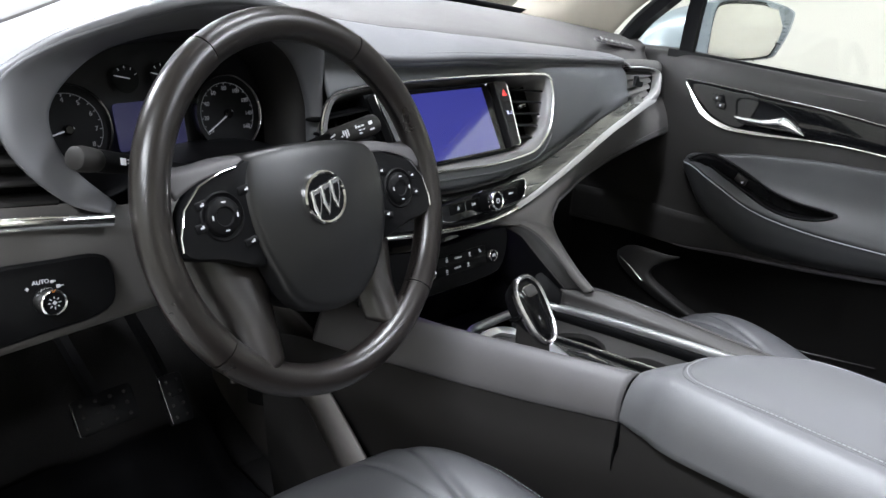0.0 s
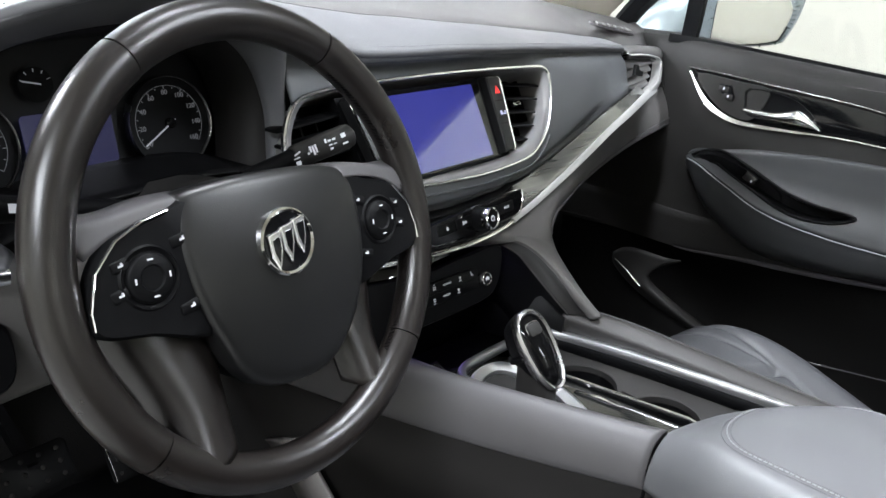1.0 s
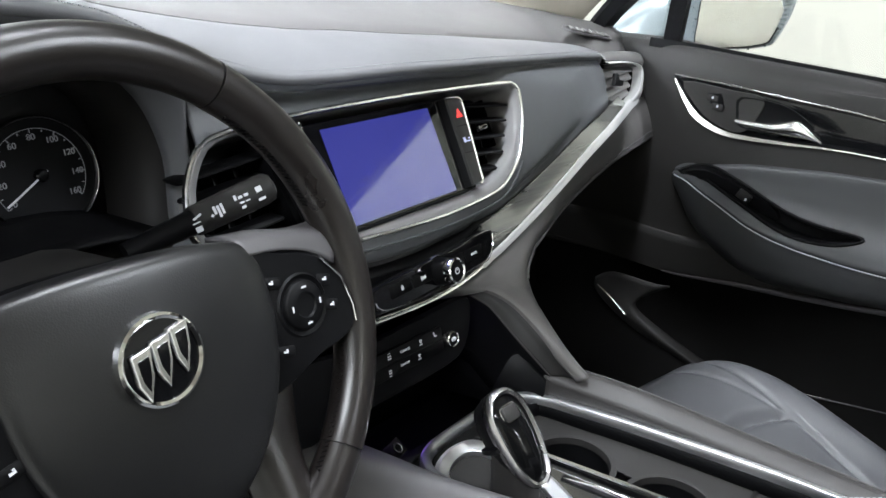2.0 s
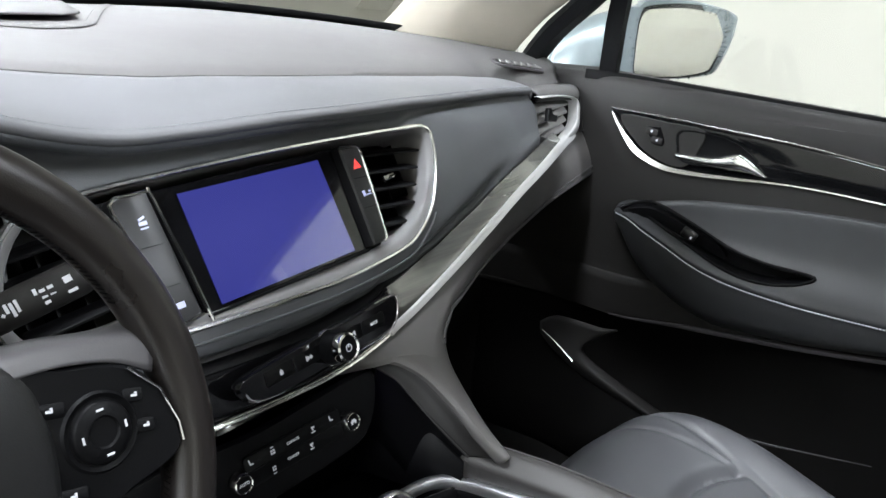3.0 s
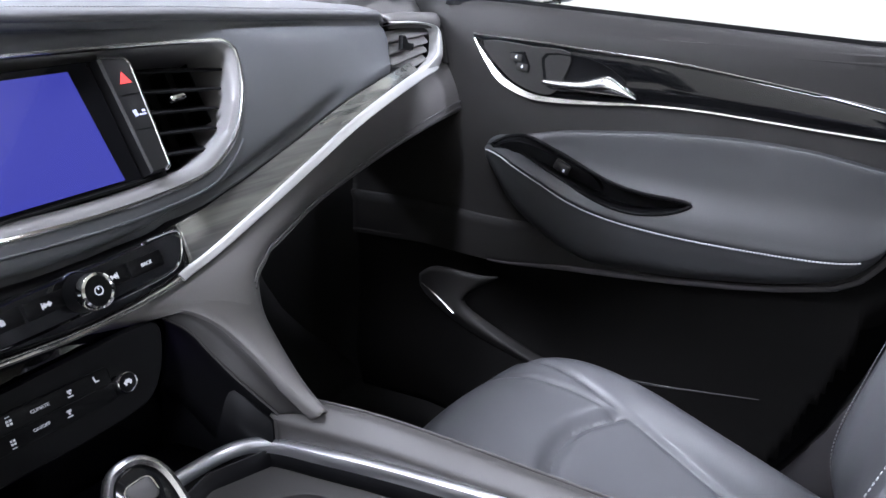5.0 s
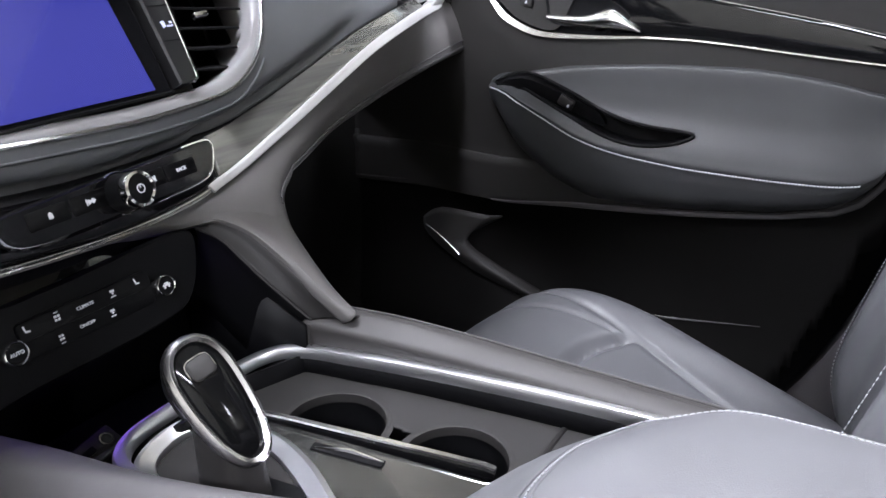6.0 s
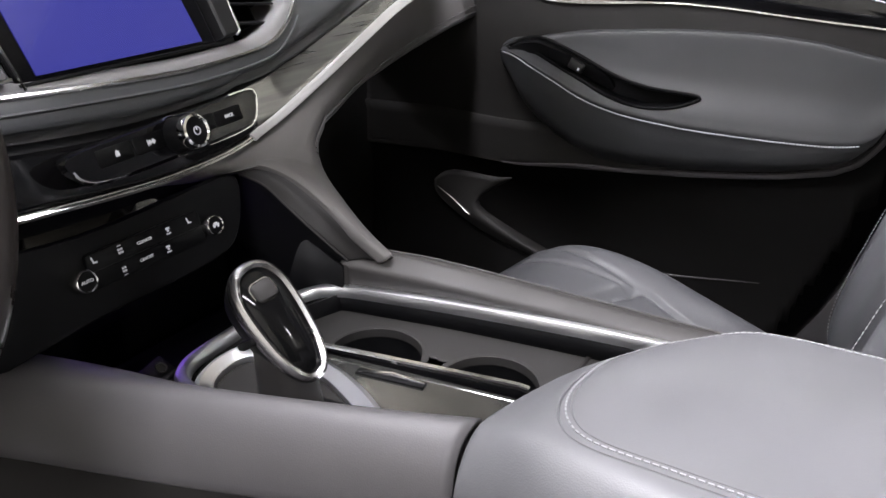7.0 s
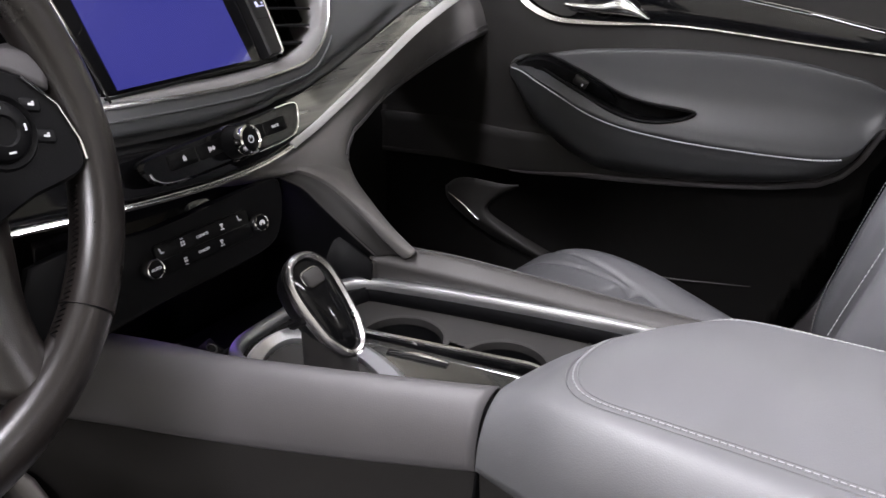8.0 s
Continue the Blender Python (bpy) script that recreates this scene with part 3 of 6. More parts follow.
CREASE = catmull([(0.062, 0.028, 0.545), (0.068, 0.002, 0.537), (0.071, -0.018, 0.522), (0.075, -0.04, 0.504), (0.084, -0.06, 0.483), (0.092, -0.076, 0.466)], 6)
OUTER = catmull([(0.2, 0.12, 0.54), (0.18, 0.1, 0.515), (0.162, 0.08, 0.49), (0.15, 0.04, 0.465), (0.136, -0.02, 0.455), (0.118, -0.1, 0.452)], 6)
part("leg", grid([catmull([r + Vector((-0.002, 0.008, -0.004)), r, r.lerp(e, 0.5) + Vector((0, -0.003, 0.003)), e, e.lerp(o, 0.25) + Vector((0.003, -0.003, 0)), o], 4) for r, e, o in zip(RIDGE, EDGE, OUTER)]), LOWER, dash, "soft dark grey leg running down to the console", solid=0.003)
# inner cheek and the side below use darker plastics in place of shade
part("leg_inner", grid([catmull([r + Vector((0.002, 0.003, 0.0)), r.lerp(c, 0.15) + Vector((-0.002, 0.002, 0)), r.lerp(c, 0.55) + Vector((0.001, 0.003, 0)), c], 3) for r, c in zip(RIDGE, CREASE)]), PLASTIC, dash, "inner cheek of the leg, darker for its shade", solid=0.003)
part("leg_crease", sweep(CREASE, circle(0.0012, 6)), LEG, dash)
part("leg_lower", grid([catmull([c, c + Vector((0.003, 0.004, -0.02)), c + Vector((0.004, 0.03, -0.09))], 3) for c in CREASE]), BLACK, dash, solid=0.003)

# ---- cluster and its hood ----
A = [(-0.551, -0.01, 0.7), (-0.586, 0.0, 0.742), (-0.59, 0.02, 0.785), (-0.55, 0.04, 0.822), (-0.5, 0.046, 0.842), (-0.42, 0.052, 0.852), (-0.34, 0.072, 0.842), (-0.287, 0.092, 0.81), (-0.262, 0.1, 0.757), (-0.266, 0.09, 0.705), (-0.28, 0.06, 0.68)]
B = [(-0.55, 0.1, 0.69), (-0.59, 0.115, 0.74), (-0.58, 0.125, 0.785), (-0.545, 0.135, 0.812), (-0.5, 0.14, 0.824), (-0.42, 0.15, 0.83), (-0.35, 0.16, 0.824), (-0.308, 0.165, 0.8), (-0.29, 0.165, 0.757), (-0.292, 0.155, 0.705), (-0.3, 0.145, 0.68)]
OUT = [(-0.564, -0.026, 0.694), (-0.604, -0.028, 0.716), (-0.64, -0.022, 0.77), (-0.624, 0.0, 0.824), (-0.51, 0.0, 0.868), (-0.42, 0.007, 0.881), (-0.33, 0.032, 0.866), (-0.264, 0.062, 0.832), (-0.246, 0.088, 0.775), (-0.25, 0.08, 0.71), (-0.266, 0.05, 0.672)]
a, b, o = catmull(A, 6), catmull(B, 6), catmull(OUT, 6)
part("hood_band", grid([catmull([q, q.lerp(p, 0.25) + Vector((0, -0.005, 0)), q.lerp(p, 0.8) + Vector((0, -0.004, 0)), p, p + Vector((0, 0.012, 0.0))], 4) for p, q in zip(a, o)]), LEATHER, dash, "slate leather cluster hood", solid=0.004)
# tunnel greyer than black, for haze on a cover lens that isn't modelled
part("hood_tunnel", grid([[p + Vector((0, 0.006, 0)), p.lerp(q, 0.5), q] for p, q in zip(a, b)]), PLASTIC, dash, solid=0.002)
CLM = facing((-0.447, 0.150, 0.748), (1, 0.13, 0), (0, 0.18, 0.98))
# plate and dial blacks are lifted towards blue to imitate the lens reflection
CLUSTER_HAZED = mat("hazed_cluster_black", (0.0115, 0.012, 0.0145), 0.45, spec=0.3, vary=0.05)
cluster = thing("instrument_cluster", "dark instrument cluster with two chrome-ringed round gauges", "gauge cluster", CLM)
part("back_plate", slab(rounded(0.36, 0.19, 0.06), 0.003), CLUSTER_HAZED, cluster, m=pose(0, -0.005, -0.012))
DIAL = mat("hazed_dial_black", (0.0085, 0.0087, 0.0098), 0.5, spec=0.12, vary=0.05)
DIAL_PRINT = mat("dim_dial_print", (0.22, 0.22, 0.23), 0.5, vary=0, emit=(0.8, 0.82, 0.9), emit_strength=0.05)
PRINT_LIT = mat("lit_print", (0.5, 0.5, 0.52), 0.5, vary=0, emit=(0.8, 0.82, 0.9), emit_strength=0.14)
INFO = mat("info_display", (0.01, 0.01, 0.02), 0.2, vary=0, emit=(0.10, 0.10, 0.26), emit_strength=0.16)


def gauge(name, m, r, first, step, count, start, sweep_deg, needle, size, label):
    g = part(name, lathe([(0, 0), (r, 0)], 40), DIAL, cluster, label, m=m)
    part("bezel", lathe([(r + 0.0002, 0.0), (r + 0.0008, 0.005), (r + 0.0018, 0.006), (r + 0.0027, 0.0045), (r + 0.003, -0.004)], 48), STEEL, g, "dark chrome ring")
    part("dial_arc", sweep([((r - 0.0075) * math.cos(radians(start - sweep_deg * k / 40)), (r - 0.0075) * math.sin(radians(start - sweep_deg * k / 40)), 0.0006) for k in range(41)], circle(0.0003, 5)), DIAL_PRINT, g)
    marks = []
    n = (count - 1) * 2 + 1
    for k in range(n):
        an = radians(start - sweep_deg * k / (n - 1))
        long = 0.003 if k % 2 == 0 else 0.0018
        marks.append((math.cos(an) * (r - 0.0095), math.sin(an) * (r - 0.0095), long, 0.0008, math.degrees(an)))
    bars("tick_marks", marks, DIAL_PRINT, g, pose(0, 0, 0.0006))
    for k in range(count):
        an = radians(start - sweep_deg * k / (count - 1))
        lettering("numeral", str(first + step * k), size, DIAL_PRINT, g, pose(math.cos(an) * (r - 0.0145), math.sin(an) * (r - 0.0145), 0.0008))
    an = radians(start - sweep_deg * needle)
    part("needle", sweep([(-0.006 * math.cos(an), -0.006 * math.sin(an), 0.004), (0.5 * r * math.cos(an), 0.5 * r * math.sin(an), 0.004), ((r - 0.008) * math.cos(an), (r - 0.008) * math.sin(an), 0.003)], circle(0.0009, 6)), PRINT_LIT, g, "pale needle")
    part("needle_cap", lathe([(0, 0.006), (0.004, 0.006), (0.0055, 0.0045), (0.0055, 0)], 16), GLOSS, g)
    return g


gauge("speedometer", pose(0.108, -0.010, 0.0), 0.046, 0, 20, 9, 216, 252, 0.02, 0.0072, "black speedometer dial with white numerals")
gauge("tachometer", pose(-0.094, -0.006, 0.0), 0.046, 0, 1, 9, 216, 252, 0.09, 0.0072, "black rev counter dial with white numerals")
part("info_screen", slab(rounded(0.086, 0.054, 0.004), 0.002), INFO, cluster, "dim violet information display", m=pose(0.003, -0.011, -0.002))
for k in (-1, 1):
    g = part("small_gauge", lathe([(0, 0), (0.016, 0)], 24), DIAL, cluster, "small black sub gauge", m=pose(0.004 + 0.0225 * k, 0.042, 0.0))
    bars("tick_marks", [(0.013 * math.cos(radians(t)), 0.013 * math.sin(radians(t)), 0.003, 0.0007, t) for t in (20, 55, 90, 125, 160)], PRINT_LIT, g, pose(0, 0, 0.0006))
    part("needle", sweep([(0.004, 0, 0.002), (-0.012, 0.004, 0.002)], circle(0.0007, 6)), PRINT_LIT, g, "pale needle")

# ---- left end of the dash ----
LEFT_M = facing((-0.64, -0.012, 0.74), (1, 0.13, -0.12), (0, 0.22, 1))
lvent = thing("air_vent", "black slatted outer vent beside the cluster", "air vent", LEFT_M, "dashboard vents")
part("cavity", slab(rounded(0.16, 0.1, 0.02), 0.003), BLACK, lvent, m=pose(-0.02, 0.005, -0.05))
for k in range(4):
    part("slat", slab(rounded(0.15, 0.02, 0.004), 0.003, 0.001), PLASTIC, lvent, m=pose(-0.03, 0.03 - 0.018 * k, -0.012, -60, 0, 0))
part("trim_line", sweep([(-0.76, -0.045, 0.716), (-0.7, -0.034, 0.708), (-0.63, -0.027, 0.698), (-0.56, -0.024, 0.688)], circle(0.004, 8, 0.0065)), CHROME, dash, "satin chrome line")
side = []
for i in range(31):
    x = -0.76 + 0.5 * i / 30
    k = (x + 0.76) * 0.13
    zt = 0.71 - 0.15 * (x + 0.7) if x < -0.55 else 0.682
    side.append(catmull([(x, -0.03 + k, zt + 0.012), (x, -0.04 + k, zt - 0.006), (x, -0.046 + k, 0.655), (x, -0.046 + k, 0.605), (x, -0.034 + k, 0.582), (x, 0.02 + k, 0.558), (x, 0.13 + k, 0.52), (x, 0.4, 0.47)], 4))
part("lower_panel", grid(side), LOWER, dash, "dark grained lower dash panel", solid=0.004)
SW_M = facing((-0.632, -0.032, 0.63), (1, 0.13, -0.08), (0, 0.18, 1))
switch = thing("headlight_switch", "round black headlight knob with chrome rim on a dark panel", "switch", SW_M)
part("panel", slab(flat_smooth([(-0.07, 0.028), (0.02, 0.034), (0.058, 0.03), (0.066, 0.005), (0.056, -0.022), (0.0, -0.03), (-0.07, -0.03)], 4), 0.012, 0.003), BLACK, switch, m=pose(0, 0, -0.004))
part("knob", lathe([(0, 0.02), (0.009, 0.02), (0.0105, 0.018), (0.0115, 0.008), (0.012, 0.0)], 32), BLACK, switch, m=pose(0, 0, 0.006))
part("knob_rim", lathe([(0.0095, 0.02), (0.0105, 0.0215), (0.0118, 0.02), (0.0122, 0.006)], 32), BRIGHT, switch, "bright chrome rim", m=pose(0, 0, 0.006))
AMBER = mat("amber_marker", (0.9, 0.35, 0.05), 0.5, vary=0, emit=(1.0, 0.35, 0.05), emit_strength=1.2)
bars("marker", [(0, 0.0085, 0.004, 0.0012, 0)], AMBER, switch, pose(0, 0.002, 0.0262))
lettering("mode_print", "AUTO", 0.0052, PRINT_LIT, switch, pose(-0.002, 0.0165, 0.0085))
bars("mode_symbol", [(-0.014, 0.0125, 0.0028, 0.0009, 0), (-0.014, 0.0125, 0.0009, 0.0032, 0), (0.0075, 0.0155, 0.0026, 0.0022, 0), (0.0095, 0.0155, 0.0026, 0.0008, 0), (0.0125, 0.0105, 0.0034, 0.003, 0), (0.0155, 0.0105, 0.0034, 0.0008, 0)], PRINT_LIT, switch, pose(0, 0, 0.0085))
bars("knob_symbol", [(0, 0, 0.003, 0.003, 45)] + [(0.0045 * math.cos(radians(t)), 0.0045 * math.sin(radians(t)), 0.002, 0.0007, t) for t in range(0, 360, 45)], PRINT_LIT, switch, pose(0, 0, 0.0262))
# ---- screen block ----
GREY_BTN = mat("grey_black_button", (0.009, 0.009, 0.0095), 0.4, spec=0.3)
DISPLAY = mat("lit_blue_display", (0.008, 0.008, 0.02), 0.09, vary=0.02, rough_vary=0.01, emit=(0.04, 0.044, 0.28), emit_strength=0.85)
RED = mat("red_print", (0.8, 0.05, 0.04), 0.5, vary=0, emit=(0.9, 0.03, 0.03), emit_strength=0.5)
BLUE_PRINT = mat("pale_blue_print", (0.4, 0.42, 0.6), 0.5, vary=0, emit=(0.5, 0.52, 0.8), emit_strength=0.4)
info = thing("infotainment_screen", "wide black touch screen lit plain blue", "screen", RING_M)
DISPLAY.node_tree.nodes["Principled BSDF"].inputs["Specular IOR Level"].default_value = 1.0
DISPLAY.node_tree.nodes["Principled BSDF"].inputs["Coat Weight"].default_value = 1.0
DISPLAY.node_tree.nodes["Principled BSDF"].inputs["Coat IOR"].default_value = 1.6
part("glass_bezel", slab([(-0.117, 0.061), (0.103, 0.0585), (0.103, -0.051), (-0.104, -0.05)], 0.008, 0.0015), GLOSS, info, "piano black bezel", m=pose(0, 0, -0.009))
part("display", slab([(-0.09, 0.0535), (0.078, 0.0515), (0.084, -0.047), (-0.087, -0.0455)], 0.001), DISPLAY, info, "plain blue lit display", m=pose(0, 0, -0.0008))
part("lower_edge", sweep([(-0.104, -0.0505, 0.0005), (0.0, -0.0515, 0.0005), (0.103, -0.0525, 0.0005)], circle(0.0014, 6)), BLACK, info)
part("block", slab([(-0.16, 0.062), (0.14, 0.06), (0.135, -0.06), (-0.14, -0.058)], 0.045), BLACK, info, m=pose(0, 0, -0.055))
cols = {"r": [(0.105, 0.057), (0.131, 0.055), (0.135, 0.05), (0.1285, -0.046), (0.123, -0.049), (0.107, -0.049)],
        "l": [(-0.156, 0.056), (-0.15, 0.061), (-0.121, 0.0605), (-0.112, -0.046), (-0.13, -0.048), (-0.137, -0.043)]}
for key, pts in cols.items():
    c = part("button_column", slab(pts, 0.016, 0.002), GREY_BTN, info, "dark button column with chrome edge", m=pose(0, 0, -0.008))
    rim = [Vector((x, y, 0.0155)) for x, y in (pts[:5] if key == "r" else pts[3:] + pts[:3])]
    part("chrome_edge", sweep(resample(rim, 24), circle(0.0016, 6), up=(0, 0, 1)), BRIGHT, c, "bright chrome edge")
    mid = sum(p[0] for p in pts) / 6
    for q in ((0.018, -0.016) if key == "l" else (0.022, -0.01)):
        bars("button_gap", [(mid, q, 0.023, 0.0007, -2)], BLACK, c, pose(0, 0, 0.0158))
    if key == "r":
        part("hazard_print", slab([(-0.006, -0.005), (0.006, -0.005), (0, 0.0055)], 0.0006), RED, c, "red warning triangle", m=pose(mid, 0.037, 0.0159))
        bars("button_print", [(mid - 0.004, 0.005, 0.004, 0.006, 10), (mid + 0.003, 0.003, 0.007, 0.0015, 0), (mid + 0.005, 0.006, 0.003, 0.002, 0)], BLUE_PRINT, c, pose(0, 0, 0.0159))
    else:
        bars("button_print", [(mid, 0.041, 0.006, 0.002, 20), (mid, 0.037, 0.007, 0.003, 0), (mid, 0.033, 0.007, 0.0012, 0)], BLUE_PRINT, c, pose(0, 0, 0.0159))
        bars("button_print", [(mid + 0.004, -0.033, 0.01, 0.005, 0)], BLUE_PRINT, c, pose(0, 0, 0.0159))
part("silver_post", sweep([(-0.118, 0.064, 0.006), (-0.11, 0.0, 0.007), (-0.103, -0.055, 0.004)], circle(0.0013, 6)), BRIGHT, info, "thin bright chrome post")

for side in (1, -1):
    v = thing("air_vent", "black slatted centre vent beside the screen", "air vent", RING_M, "dashboard vents")
    x0, x1 = (0.14, 0.262) if side > 0 else (-0.25, -0.155)
    for k in range(5):
        y = 0.043 - 0.0195 * k
        w = (x1 - x0) - (0.014 * k if side > 0 else 0.006 * k)
        xm = x0 + w / 2 if side > 0 else x1 - w / 2
        part("slat", slab(rounded(w, 0.022, 0.004), 0.0026, 0.0008), BLACK, v, m=pose(xm, y, -0.022, -66, 0, -6 if side > 0 else 4))
    if side > 0:
        part("thumb_tab", slab(rounded(0.018, 0.006, 0.002), 0.006, 0.001), BRIGHT, v, "bright chrome thumb tab", m=pose(0.186, 0.014, -0.014, -10, 0, 4))
    for k in range(3):
        part("vane", box(-0.0008, -0.05, -0.012, 0.0008, 0.05, 0.012), BLACK, v, m=pose(x0 + (x1 - x0) * (k + 1) / 4, 0.0, -0.042), smooth=False)

# ---- audio panel ----
PAN_M = facing((-0.02, 0.007, 0.61), (1, 0.08, 0), (0, 0.3, 0.95))
# the panel lies on the trim
audio = thing("audio_panel", "piano black audio panel with a chrome-ringed volume knob", "control panel", PAN_M)
part("plate", slab(flat_smooth([(-0.104, 0.006), (-0.04, 0.011), (0.04, 0.013), (0.098, 0.0155), (0.105, 0.008), (0.095, -0.012), (0.075, -0.019), (0.0, -0.021), (-0.07, -0.021), (-0.098, -0.013)], 4), 0.009, 0.003), GLOSS, audio, m=pose(0, 0, -0.006))
part("chrome_bow", sweep(catmull([(0.07, 0.0145, 0.0025), (0.098, 0.0145, 0.0025), (0.1035, 0.007, 0.003), (0.094, -0.012, 0.003), (0.075, -0.0185, 0.003), (0.03, -0.0205, 0.003)], 6), circle(0.0013, 6), up=(0, 0, 1), scale=lambda f: 1 - 0.75 * f), BRIGHT, audio, "bright chrome bow")
part("chrome_bow", sweep(catmull([(-0.1, -0.005, 0.0022), (-0.096, -0.012, 0.0025), (-0.085, -0.017, 0.0025), (-0.06, -0.02, 0.0022)], 6), circle(0.0011, 6), up=(0, 0, 1), scale=lambda f: 1.3 - 1.1 * f), BRIGHT, audio, "bright chrome bow")
for x, w in ((-0.062, 0.034), (-0.027, 0.034), (0.03, 0.03), (0.062, 0.034)):
    part("button", slab(rounded(w - 0.001, 0.0135, 0.002), 0.003, 0.0006), BLACK, audio, m=pose(x, -0.002, 0.0009, 0, 0, 0.6))
bars("home_print", [(-0.061, -0.003, 0.0034, 0.0026, 0), (-0.061, -0.001, 0.0026, 0.0026, 45)], PRINT_LIT, audio, pose(0, 0, 0.0041))
bars("skip_print", [(-0.031, -0.002, 0.0008, 0.005, 0), (-0.029, -0.002, 0.003, 0.003, 45), (-0.0255, -0.002, 0.003, 0.003, 45)], PRINT_LIT, audio, pose(0, 0, 0.0041))
bars("skip_print", [(0.0335, -0.002, 0.0008, 0.005, 0), (0.0315, -0.002, 0.003, 0.003, 45), (0.028, -0.002, 0.003, 0.003, 45)], PRINT_LIT, audio, pose(0, 0, 0.0041))
lettering("back_print", "BACK", 0.0042, PRINT_LIT, audio, pose(0.062, -0.002, 0.0042))
knob = part("knob", lathe([(0, 0.026), (0.0115, 0.026), (0.0135, 0.0245), (0.014, 0.014), (0.0152, 0.004), (0.0156, 0.0)], 40), BLACK, audio, m=pose(0.001, -0.004, 0.0))
part("knob_ring", lathe([(0.0108, 0.026), (0.0118, 0.0275), (0.0136, 0.0265), (0.0144, 0.021), (0.0138, 0.018)], 40), BRIGHT, knob, "bright chrome knob ring")
part("knob_base_ring", lathe([(0.0158, 0.001), (0.0166, 0.0022), (0.0174, 0.001), (0.0174, -0.002)], 40), BRIGHT, knob, "thin chrome base ring")
bars("power_print", [(0, 0.002, 0.0009, 0.003, 0)] + [(0.0032 * math.cos(radians(t)), 0.0032 * math.sin(radians(t)), 0.0016, 0.0007, t + 90) for t in range(-240, 61, 30)], PRINT_LIT, knob, pose(0, 0, 0.0262))

# ---- climate panel ----
CL_M = facing((-0.062, 0.007, 0.52), (1, 0, 0), (0, 0.25, 0.97))
clim = thing("climate_panel", "black climate panel with lit symbols and two round knobs", "control panel", CL_M)
part("plate", slab(flat_smooth([(-0.16, 0.036), (-0.05, 0.03), (0.06, 0.034), (0.105, 0.034), (0.112, 0.018), (0.095, -0.02), (0.06, -0.034), (-0.06, -0.036), (-0.16, -0.036)], 3), 0.01, 0.002), BLACK, clim, m=pose(0, 0, -0.012))
part("key_bar", slab(rounded(0.112, 0.029, 0.004), 0.0035, 0.001), BLACK, clim, m=pose(0.0, 0.001, -0.002))
part("key_gap", box(-0.055, 0.0006, 0, 0.055, 0.0012, 0.0024), BLACK, clim, smooth=False)
for k, x in enumerate((-0.064, 0.064)):
    kn = part("knob", lathe([(0, 0.011), (0.0072, 0.011), (0.0082, 0.0095), (0.0086, 0.0)], 28), BLACK, clim, m=pose(x, -0.002, -0.002))
    part("knob_ring", lathe([(0.0074, 0.0108), (0.0082, 0.012), (0.0094, 0.0105), (0.0096, 0.002)], 28), BRIGHT, kn, "bright chrome knob ring")
    if k == 0:
        lettering("knob_print", "AUTO", 0.0037, PRINT_LIT, kn, pose(0, 0, 0.0113))
    else:
        bars("knob_print", [(0, 0.0005, 0.007, 0.0016, 0), (0, 0.002, 0.004, 0.0014, 0), (-0.002, -0.0012, 0.0016, 0.0016, 0), (0.002, -0.0012, 0.0016, 0.0016, 0)], PRINT_LIT, kn, pose(0, 0, 0.0113))
lettering("climate_print", "CLIMATE", 0.0036, PRINT_LIT, clim, pose(-0.003, 0.0085, 0.0022))
lettering("climate_print", "ON/OFF", 0.0036, PRINT_LIT, clim, pose(-0.006, -0.0055, 0.0022))
SEATSYM = [(-0.001, 0.001, 0.0014, 0.006, 12), (0.0012, -0.002, 0.0045, 0.0016, -6)]
for x, y, sym in ((-0.05, 0.0095, SEATSYM), (0.043, 0.0095, SEATSYM),
                  (-0.026, 0.0085, [(sx * 0.0016, sy * 0.0016, 0.0022, 0.0022, 0) for sx in (-1, 1) for sy in (-1, 1)] + [(0, 0.0055, 0.004, 0.0009, 0)]),
                  (-0.028, -0.0065, [(sx * 0.0013, sy * 0.0016, 0.0018, 0.002, 0) for sx in (-1, 1) for sy in (-1, 1)] + [(0, -0.0055, 0.004, 0.0009, 0)]),
                  (0.021, 0.0085, [(0, 0.0026, 0.0045, 0.0022, 0), (0, 0, 0.002, 0.002, 45), (0, -0.003, 0.0055, 0.0012, 0)]),
                  (0.016, -0.006, [(0, 0.0026, 0.0045, 0.0022, 0), (0, 0, 0.002, 0.002, 45), (0, -0.003, 0.0055, 0.0012, 0)])):
    bars("key_print", [(a * 0.8, b * 0.8, c * 0.8, d * 0.8, e) for a, b, c, d, e in sym], PRINT_LIT, clim, pose(x, y, 0.0018))

# ---- steering column and stalks ----
col = thing("steering_column", "dark plastic steering column cover", "steering column")
part("shroud", sweep(catmull([(-0.387, -0.055, 0.683), (-0.392, 0.0, 0.675), (-0.4, 0.08, 0.662), (-0.41, 0.2, 0.63)], 5), [(p[0] * 0.056, p[1] * 0.046) for p in rounded(2, 2, 0.7)]), PLASTIC, col)
part("collar", lathe([(0.03, 0.0), (0.046, 0.002), (0.05, 0.02), (0.05, 0.05)], 32), BLACK, col, m=facing((-0.391, -0.04, 0.679), (1, 0.13, 0), (0, 0.3, 0.95)) @ pose(0, 0, -0.05))
tunnel_cover = loft([[(-0.56, 0.02, 0.69), (-0.5, 0.03, 0.705), (-0.42, 0.04, 0.71), (-0.34, 0.06, 0.706), (-0.27, 0.08, 0.69)], [(-0.56, 0.13, 0.695), (-0.5, 0.14, 0.705), (-0.42, 0.15, 0.708), (-0.34, 0.16, 0.705), (-0.28, 0.16, 0.69)]])
part("upper_cover", tunnel_cover, BLACK, col, solid=0.003)
